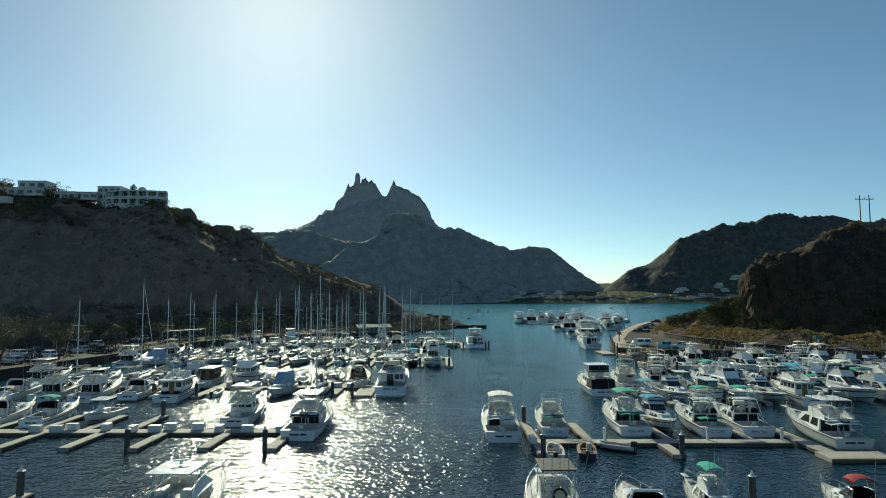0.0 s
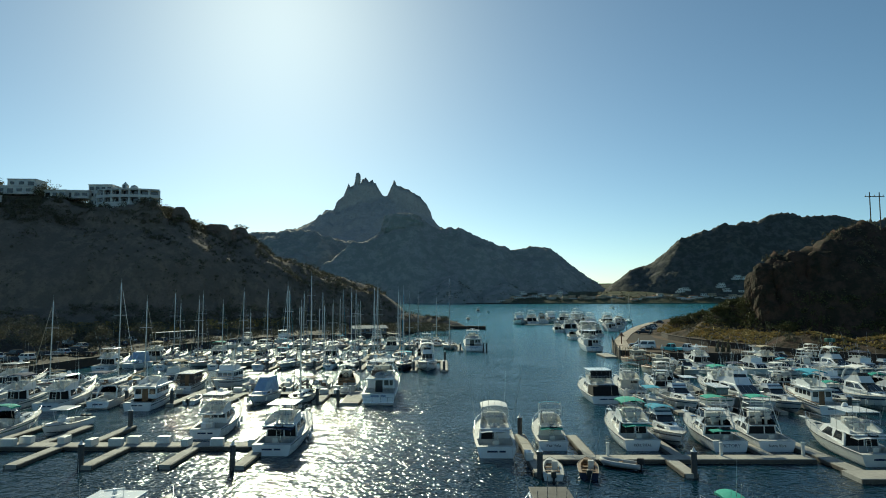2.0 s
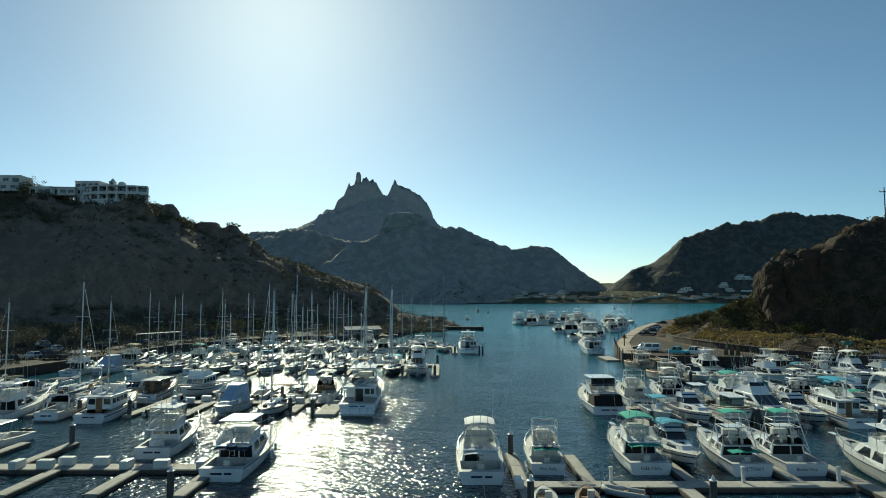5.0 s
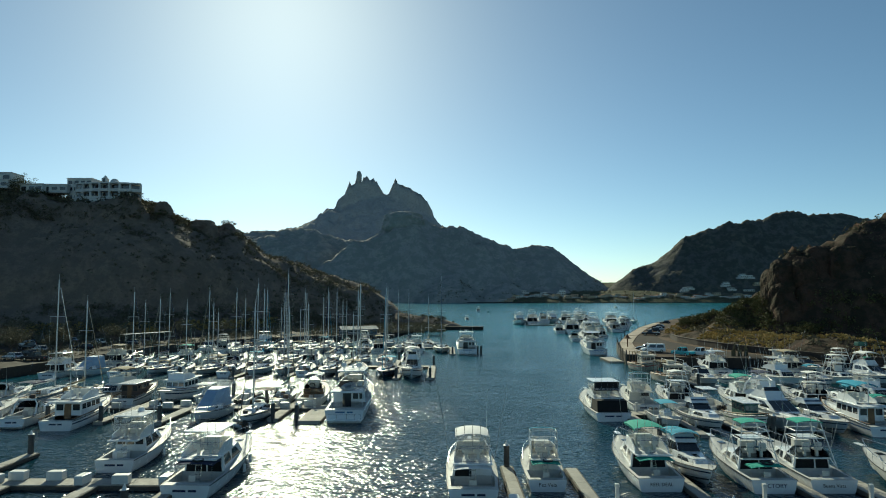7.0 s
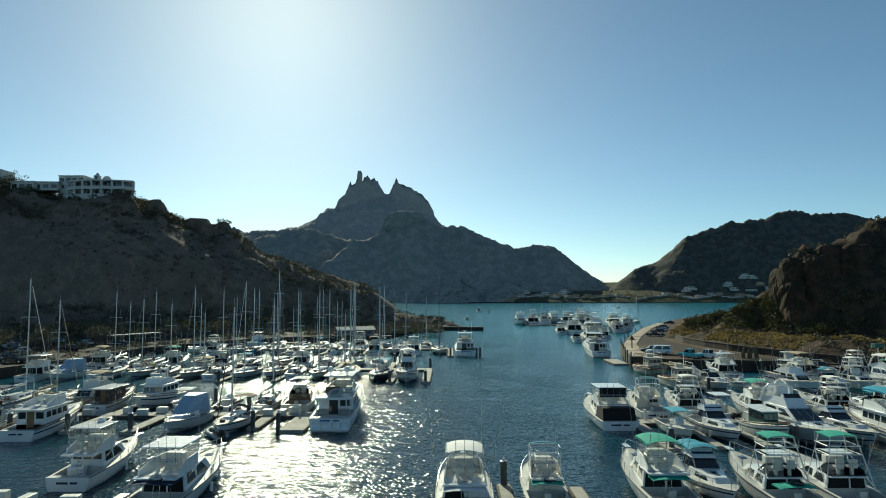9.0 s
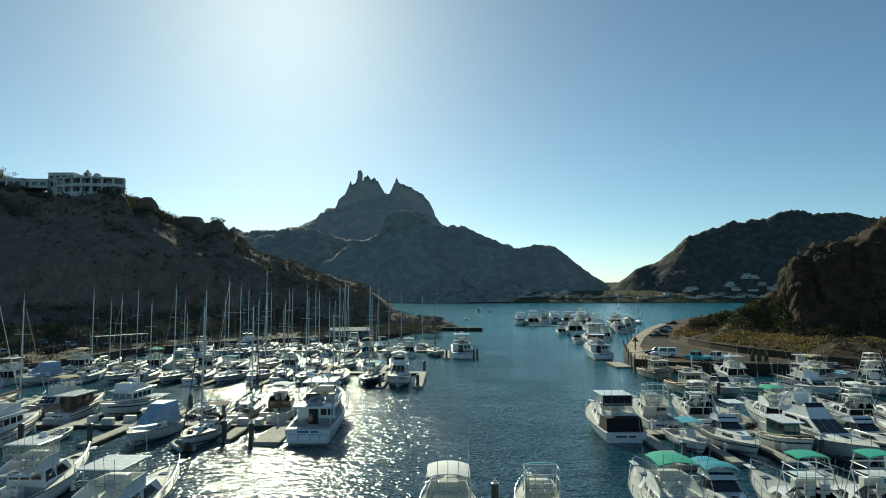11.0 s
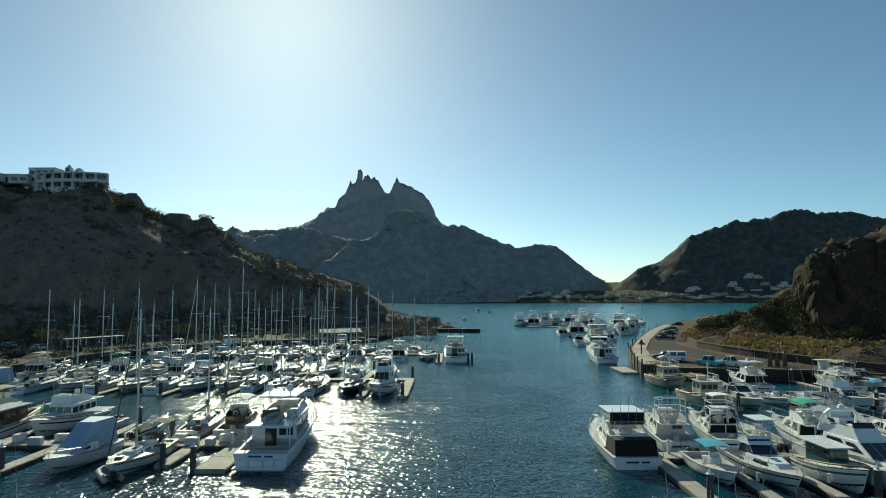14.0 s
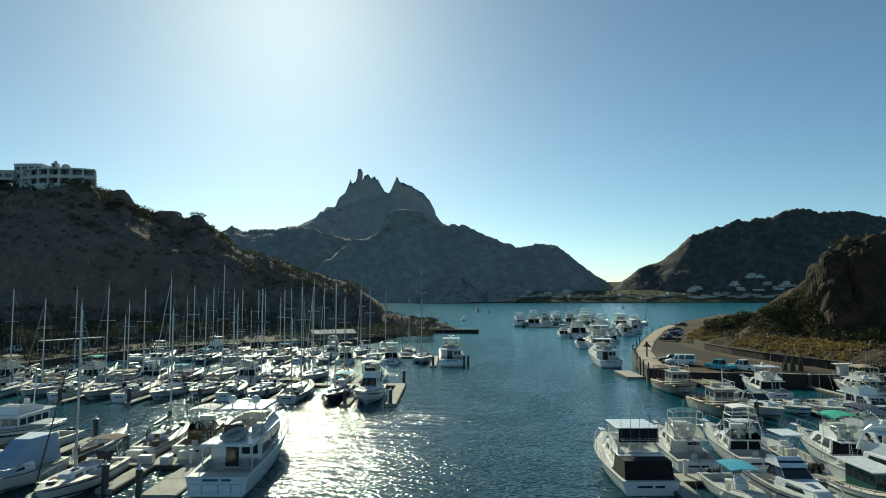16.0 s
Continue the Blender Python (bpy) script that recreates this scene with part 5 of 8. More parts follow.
def open_boat(label, L=7.5, B=2.6, ttop=None, console=True, gel=None, stripe=None, engines=2, group="motor boats in the slips", canvas=None):
    """A low open fishing boat with a centre console, a top on pipes and outboards."""
    root = thing("centre_console_boat", label, "boat", group)
    gel = gel or M_GEL
    h = Hull(L, B, 0.75, 1.2, fine=2.5)
    hull_set(root, h, 0.62, 0.38, gel, stripe)
    if console:
        part("console", box(box(bmesh.new(), 0, 0.1, 0.38, 0.9, 0.9, 0.95, bevel=0.06), 0, 0.25, 1.33, 0.75, 0.3, 0.30, bevel=0.04, taper=0.8), gel, root, "white helm console")
        part("windscreen", box(bmesh.new(), 0, 0.48, 1.35, 0.8, 0.04, 0.45, rx=18), M_VINYL, root)
        part("leaning_post", box(box(bmesh.new(), 0, -0.85, 0.38, 0.9, 0.4, 0.7), 0, -0.85, 1.08, 1.0, 0.45, 0.14, bevel=0.05), M_CUSH, root)
    if ttop:
        part("t_top", canopy(0.95, -1.3, 1.2, 2.35, 0.10, 0.03, valance=0.04) if canvas else hardtop(0.95, -1.3, 1.2, 2.3, 0.09), canvas or ttop, root, "top over the console")
        hoops(root, "top_frame", M_ALU, [((0.5, 0.5, 0.4), (0.75, 0.8, 2.32)), ((0.5, -0.5, 0.4), (0.75, -1.0, 2.32))], 0.028)
    part("bow_seat", box(bmesh.new(), 0, h.y(0.56), 0.38, B * 0.6, 0.6, 0.36, bevel=0.05), M_CUSH, root)
    for k in range(engines):
        outboard(root, (k - (engines - 1) / 2) * 0.6, -L / 2 - 0.1)
    part("rod_rack", legs([((B / 2 - 0.2, -L / 2 + 0.6 + 0.4 * k, 0.7), (B / 2 - 0.1, -L / 2 + 0.3 + 0.4 * k, 2.2)) for k in range(2)], 0.012, 4), M_BLACK, root)
    bow_rail(h, root, 0.62, 0.3, posts=3)
    name_bars(root, -L / 2, 0.35, B * 0.4, M_NAVY)
    return root


def sail_boat(label, L=11.0, B=3.4, mast=14.0, cover=None, stripe=None, gel=None, dodger=None, ketch=False, jib=None, group="sailing boats in the slips", spreaders=2, bimini=None):
    """A sailing yacht: coachroof, cockpit, mast with spreaders and stays, boom with a covered sail, rolled jib."""
    root = thing("sailboat", label, "sailboat", group)
    gel = gel or M_GEL
    h = Hull(L, B, 1.0, 1.35, fine=2.0, draft=0.6, tail=0.72, rake=0.12, chine=0.72, sheer=1.6, full=0.45)
    hull_set(root, h, 0.28, 0.55, gel, stripe, rub=M_TEAK, stripe_k=(0.86, 0.92))
    zc = h.top(0.45) - 0.04
    w = B / 2 - 0.55
    y0, y1 = h.y(0.28), h.y(0.74)
    c = prism(y0, y1, w, w * 0.55, zc, zc + 0.48, 0.0, 0.6, 0.84)
    body = part("coachroof", house(c, 0.05), gel, root)
    for side in ("right", "left"):
        for k in range(3):
            part("portlight", panel(c, side, 0.12 + 0.27 * k, 0.30 + 0.27 * k, 0.35, 0.75), M_WIN, body)
    part("companionway", panel(c, "aft", 0.36, 0.64, 0.0, 1.0), M_TEAK, body, "wooden companionway boards")
    part("deck_hatch", panel(c, "top", 0.35, 0.65, 0.62, 0.80, out=0.05), M_WIN, body)
    for x in (-0.75, 0.75):
        part("cockpit_seat", box(bmesh.new(), w * x, h.y(0.16), 0.55, 0.45, L * 0.17, 0.35, bevel=0.03), M_TEAK, root, "teak cockpit seat")
    bm = bmesh.new()
    tube(bm, [(0.42 * math.cos(a), h.y(0.11), 1.15 + 0.42 * math.sin(a)) for a in np.linspace(0, 2 * math.pi, 15)], 0.02, 4)
    box(bm, 0, h.y(0.11) + 0.12, 0.55, 0.2, 0.2, 0.65)
    part("steering_wheel", bm, M_STEEL, root)

    def rig(ym, top, boom_len, tag=""):
        m = part("mast", tube(bmesh.new(), [(0, ym, zc + 0.3), (0, ym - 0.05, top)], 0.10, 8, 0.075), M_ALU, root, "tall aluminium mast")
        levels = [zc + (top - zc) * k / (spreaders + 1) for k in range(1, spreaders + 1)]
        for z in levels:
            part("spreader", tube(bmesh.new(), [(-1.0, ym - 0.1, z), (0, ym, z + 0.03), (1.0, ym - 0.1, z)], 0.045, 4), M_ALU, m)
        bm = bmesh.new()
        for s in (1, -1):
            pts = [(s * (h.half(0.5) - 0.08), ym - 0.25, h.top(0.5))] + [(s * 0.95, ym - 0.1, z) for z in levels] + [(0.02 * s, ym - 0.05, top - 0.1)]
            tube(bm, pts, 0.007, 4)
            tube(bm, [(s * (h.half(0.45) - 0.08), ym - 0.9, h.top(0.5)), (0.02 * s, ym, levels[0])], 0.006, 4)
        part("shroud", bm, M_STEEL, m, "steel wire shrouds")
        part("boom", tube(bmesh.new(), [(0, ym - 0.12, zc + 1.35), (0, ym - boom_len, zc + 1.30)], 0.07, 7), M_ALU, m)
        bm = bmesh.new()
        tube(bm, [(0, ym - 0.10, zc + 1.95), (0, ym - 0.25, zc + 1.55), (0, ym - boom_len * 0.5, zc + 1.50), (0, ym - boom_len + 0.1, zc + 1.40)], 0.21, 8, 0.10)
        part("sail_cover", bm, cover or M_NAVYC, m, "canvas cover over the stowed mainsail")
        part("masthead_antenna", tube(bmesh.new(), [(0.05, ym - 0.1, top), (0.05, ym - 0.15, top + 0.9)], 0.012, 4), M_WHITEP, m)
        return m
    # loose gear
    bm = bmesh.new()
    box(bm, 0.1, h.y(0.80), h.top(0.80) + 0.02, 0.6, 1.3, 0.34, bevel=0.12, taper=0.7, rz=18)
    part("sail_bag", bm, cover or M_NAVYC, root, "sail bag lashed on the foredeck")
    for gx, gy, gs in ((-0.8, 0.33, 0.5), (0.75, 0.06, 0.55)):
        part("canvas_bag", box(bmesh.new(), gx * (B / 2 - 0.35), h.y(gy), h.top(gy), gs, gs * 1.2, gs * 0.8, bevel=0.08, rz=25), M_BROWNC, root, "dark canvas bag lashed on deck")
    part("stern_rail", tube(bmesh.new(), [(h.half(0.12) - 0.1, h.y(0.14), h.top(0.12) + 0.6), (h.half(0.02) - 0.15, h.y(0.02), h.top(0.02) + 0.65), (-h.half(0.02) + 0.15, h.y(0.02), h.top(0.02) + 0.65), (-h.half(0.12) + 0.1, h.y(0.14), h.top(0.12) + 0.6)], 0.02, 4), M_STEEL, root)
    ym = h.y(0.56)
    rig(ym, mast, L * 0.36)
    if ketch:
        rig(h.y(0.17), mast * 0.72, L * 0.2)
    bow = (0, h.y(1.0) - 0.1, h.top(1.0) + 0.1)
    part("forestay", tube(bmesh.new(), [bow, (0, ym, mast - 0.3)], 0.008, 4), M_STEEL, root)
    part("furled_jib", tube(bmesh.new(), [(0, bow[1] - 0.12, bow[2] + 0.5), (0, (bow[1] + ym) / 2, (bow[2] + mast) / 2), (0, ym + 0.35, mast - 1.0)], 0.055, 6, 0.035), jib or cover or M_NAVYC, root, "sail rolled round the forestay")
    part("backstay", tube(bmesh.new(), [(0, -L / 2 + 0.1, h.stern), (0, ym - 0.05, mast)], 0.006, 4), M_STEEL, root)
    bow_rail(h, root, 0.86, 0.6, posts=2, r=0.018)
    part("lifeline", legs([((h.half(f) - 0.06, h.y(f), h.top(f)), (h.half(f) - 0.06, h.y(f), h.top(f) + 0.6)) for f in (0.04, 0.2, 0.35, 0.5, 0.65, 0.78)] + [((h.half(a) - 0.06, h.y(a), h.top(a) + 0.6), (h.half(b) - 0.06, h.y(b), h.top(b) + 0.6)) for a, b in ((0.04, 0.2), (0.2, 0.35), (0.35, 0.5), (0.5, 0.65), (0.65, 0.78), (0.78, 0.88))] + [((h.half(0.02), h.y(0.02), h.stern + 0.6), (-h.half(0.02), h.y(0.02), h.stern + 0.6))], 0.012, 4), M_STEEL, root, "steel stanchions and lifelines")
    if dodger:
        part("dodger", canopy(w * 0.95, y0 - 0.2, y0 + 0.9, zc + 0.85, 0.25, 0.05, valance=0.45), dodger, root, "canvas dodger over the companionway")
    if bimini:
        part("bimini_top", canopy(w * 1.1, h.y(0.04), y0 - 0.4, zc + 1.75, 0.12, 0.03, valance=0.05), bimini, root, "canvas top over the cockpit")
        part("bimini_frame", canopy_frame(w * 1.05, [(h.y(0.15), h.y(0.06)), (h.y(0.15), y0 - 0.5)], 0.9, zc + 1.75, 0.12), M_STEEL, root)
    fenders(root, h)
    name_bars(root, -L / 2, 0.55, B * 0.35, M_NAVY)
    return root


def fishing_vessel(label, L=12.0, B=3.8, group="old fishing vessels", trim=None):
    """A worn wooden work boat: high bow, slab wheelhouse, awning frame and gear on deck."""
    root = thing("fishing_vessel", label, "boat", group)
    h = Hull(L, B, 1.0, 2.3, fine=2.2, sheer=2.2, full=0.5)
    hull_set(root, h, 0.55, 0.6, M_WEATHER, trim, rub=M_TEAK, deck=M_WEATHER)
    w = B / 2 - 0.7
    c = prism(-L * 0.12, L * 0.10, w, w * 0.92, 0.6, 3.0, 0, 0.1, 0.97)
    body = part("wheelhouse", house(c, 0.04), M_WEATHER, root, "weathered white wheelhouse")
    for k in range(3):
        part("windscreen", panel(c, "fore", 0.06 + 0.31 * k, 0.32 + 0.31 * k, 0.66, 0.88), M_WIN, body)
    for side in ("left", "right"):
        for k in range(2):
            part("window", panel(c, side, 0.12 + 0.42 * k, 0.42 + 0.42 * k, 0.64, 0.86), M_WIN, body)
    part("door", panel(c, "aft", 0.36, 0.62, 0.02, 0.74), M_TEAK, body)
    part("roof", box(bmesh.new(), 0, -0.1, 3.0, 2 * w + 0.25, L * 0.22 + 0.5, 0.10, bevel=0.03), M_WEATHER, root)
    bm = bmesh.new()
    for y in (-L * 0.44, -L * 0.28, -L * 0.14):
        for s in (1, -1):
            tube(bm, [(s * (w + 0.25), y, 0.9), (s * (w + 0.25), y, 3.2)], 0.05, 5)
        tube(bm, [(-w - 0.25, y, 3.2), (w + 0.25, y, 3.2)], 0.05, 5)
    part("awning_frame", bm, M_TEAK, root, "timber awning frame")
    for k in range(9):
        part("awning_slat", box(bmesh.new(), 0, -L * (0.14 + 0.035 * k), 3.24, 2 * w + 0.6, 0.16, 0.05, rz=1.5 * (k % 3 - 1)), M_TAN, root, "loose timber slat of the awning")
    for s in (1, -1):
        part("roof_rail", tube(bmesh.new(), [(s * w, L * 0.08, 3.1), (s * w, L * 0.08, 3.8), (s * w, -L * 0.16, 3.8), (s * w, -L * 0.16, 3.1)], 0.035, 5), M_WHITEP, root)
    part("roof_box", box(bmesh.new(), 0.3, -0.6, 3.1, 1.0, 0.7, 0.5, bevel=0.05), M_WEATHER, root)
    part("mast", tube(bmesh.new(), [(0, L * 0.06, 3.0), (0, L * 0.05, 5.4)], 0.07, 6), M_WHITEP, root, "short white mast")
    part("stay", tube(bmesh.new(), [(0, h.y(0.98), h.top(0.98)), (0, L * 0.05, 5.4)], 0.012, 4), M_STEEL, root)
    rnd = random.Random(4)
    for k in range(12):
        part("net_float", tube(bmesh.new(), [(rnd.choice((-1, 1)) * (w + 0.35), -L * rnd.uniform(-0.3, 0.45), 1.15), (rnd.choice((-1, 1)) * (w + 0.3), -L * rnd.uniform(-0.3, 0.45), 1.5)], 0.10, 6), (M_RUST, M_TEAK, M_ORANGE)[k % 3], root)
    part("net_pile", box(bmesh.new(), 0, L * 0.26, 1.2, 1.6, 1.6, 0.7, bevel=0.2, taper=0.6), M_RUST, root, "heap of brown net on the foredeck")
    part("rail_boards", h.edge(0.12, 0.05, 0.5, dz=0.2), M_TEAK, root)
    for k in range(8):
        part("fish_crate", box(bmesh.new(), rnd.uniform(-w, w) * 0.9, -L * rnd.uniform(0.18, 0.44), 0.6 + 0.3 * (k % 2), 0.7, 0.5, 0.3, bevel=0.02, rz=rnd.uniform(-20, 20)), (M_TAN, M_BLUEP, M_ORANGE)[k % 3], root)
    part("bulwark_rail", h.edge(0.05, 0.5, 0.99, dz=0.3), M_TEAK, root)
    bow_rail(h, root, 0.55, 0.5, M_WEATHER, 4, 0.03)
    name_bars(root, -L / 2, 0.6, B * 0.4, M_NAVY)
    return root


def dinghy(label, L=3.2, B=1.5, tube_mat=None, group="small tenders at the dock", motor=True, inside=None):
    root = thing("inflatable_dinghy", label, "dinghy", group)
    bm = bmesh.new()
    x = B / 2 - 0.2
    tube(bm, [(-x, -L / 2 - 0.15, 0.28), (-x, -L / 2 + 0.1, 0.28), (-x, L * 0.15, 0.30), (-x * 0.75, L * 0.36, 0.36), (0, L / 2 - 0.1, 0.44), (x * 0.75, L * 0.36, 0.36), (x, L * 0.15, 0.30), (x, -L / 2 + 0.1, 0.28), (x, -L / 2 - 0.15, 0.28)], 0.21, 9)
    part("buoyancy_tube", bm, tube_mat or M_GREYH, root, smooth=True)
    part("floor", box(bmesh.new(), 0, -0.05, 0.12, B - 0.5, L * 0.8, 0.06), inside or M_GREYH, root)
    part("thwart", box(bmesh.new(), 0, -0.1, 0.36, B - 0.35, 0.28, 0.06, bevel=0.02), M_TEAK, root)
    part("transom", box(bmesh.new(), 0, -L / 2 + 0.15, 0.1, B - 0.45, 0.06, 0.45), M_TEAK, root)
    if motor:
        outboard(root, 0, -L / 2 + 0.1, 0.05)
    return root


def skiff(label, L=4.2, B=1.7, gel=None, inside=None, group="small tenders at the dock"):
    root = thing("skiff", label, "skiff", group)
    h = Hull(L, B, 0.5, 0.75, fine=2.4, draft=0.2)
    hull_set(root, h, 0.8, 0.2, gel or M_GEL, None, deck=inside or M_DECK)
    for k, y in enumerate((-0.9, 0.1, 1.0)):
        part("thwart", box(bmesh.new(), 0, y, 0.42, B * 0.78, 0.3, 0.05, bevel=0.015), M_TEAK, root)
    part("console", box(bmesh.new(), 0.25, 0.1, 0.2, 0.45, 0.4, 0.75, bevel=0.04), M_CUSH, root)
    outboard(root, 0, -L / 2 - 0.05, 0.0)
    return root

# ---- floating docks ----
def dock(name, label, x0, x1, y0, y1, along="x", piece=4.0, z=0.36):
    """A concrete floating walkway in separate floats, with a timber waler along both edges."""
    root = thing(name, label, "dock", "floating docks")
    n = max(1, round(((x1 - x0) if along == "x" else (y1 - y0)) / piece))
    me = None
    lx, ly = ((x1 - x0) / n, y1 - y0) if along == "x" else (x1 - x0, (y1 - y0) / n)
    for k in range(n):
        if me is None:
            bm = box(bmesh.new(), 0, 0, -0.45, lx - 0.03, ly - 0.03, 0.95 + z - 0.5, bevel=0.03)
            ob = part("dock_float", bm, M_CONCRETE, root)
            me = ob.data
        else:
            ob = new("dock_float", me)
            ob.parent = root
        ob.location = (x0 + lx * (k + 0.5), (y0 + y1) / 2, 0) if along == "x" else ((x0 + x1) / 2, y0 + ly * (k + 0.5), 0)
    for s in (0, 1):
        if along == "x":
            bm = box(bmesh.new(), (x0 + x1) / 2, (y0, y1)[s] + (-0.05, 0.05)[s], z - 0.32, x1 - x0, 0.09, 0.28, bevel=0.01)
        else:
            bm = box(bmesh.new(), (x0, x1)[s] + (-0.05, 0.05)[s], (y0 + y1) / 2, z - 0.32, 0.09, y1 - y0, 0.28, bevel=0.01)
        part("waler", bm, M_WALER, root, "dark timber edge beam")
    return root


def make_pile(height=2.0):
    root = thing("mooring_pile", "dark round mooring pile with a pale cone cap", "pile", "mooring piles")
    part("shaft", tube(bmesh.new(), [(0, 0, -2.0), (0, 0, height)], 0.23, 12), M_PILE, root, smooth=False)
    part("cap", tube(bmesh.new(), [(0, 0, height), (0, 0, height + 0.05), (0, 0, height + 0.36)], 0.27, 12, 0.02), M_CAP, root, "pale cone cap")
    return root


def make_box(w=1.15):
    root = thing("dock_box", "white fibreglass dock box on the walkway", "locker", "dock boxes")
    part("body", box(bmesh.new(), 0, 0, 0, w, 0.62, 0.52, bevel=0.04, taper=1.03), M_BOX, root)
    part("lid", box(bmesh.new(), 0, 0, 0.50, w + 0.08, 0.70, 0.14, bevel=0.05, taper=0.9), M_BOX, root, "slightly sloped white lid")
    return root


def make_pedestal():
    root = thing("power_pedestal", "white shore power pedestal on the walkway", "pedestal", "power pedestals")
    part("post", box(bmesh.new(), 0, 0, 0, 0.22, 0.22, 0.9, bevel=0.02), M_BOX, root)
    part("head", box(bmesh.new(), 0, 0, 0.9, 0.28, 0.28, 0.22, bevel=0.05), M_BOX, root)
    return root

# ---- the fleet ----
FLEET = {}


def moor(kind, x, y, away=True, turn=0.0):
    """Puts a boat of a kind with its nearer end at x, y: away: bow towards the far shore."""
    make, length, *size = KINDS[kind]
    size = size[0] if size else 1.0
    m = pose(x, y + length * size / 2, 0, 0, 0, (0 if away else 180) + turn)
    if kind in FLEET:
        return copy_thing(FLEET[kind], m)
    ob = make()
    ob.matrix_world = m @ Matrix.Diagonal((size, size, size, 1))
    FLEET[kind] = ob
    return ob


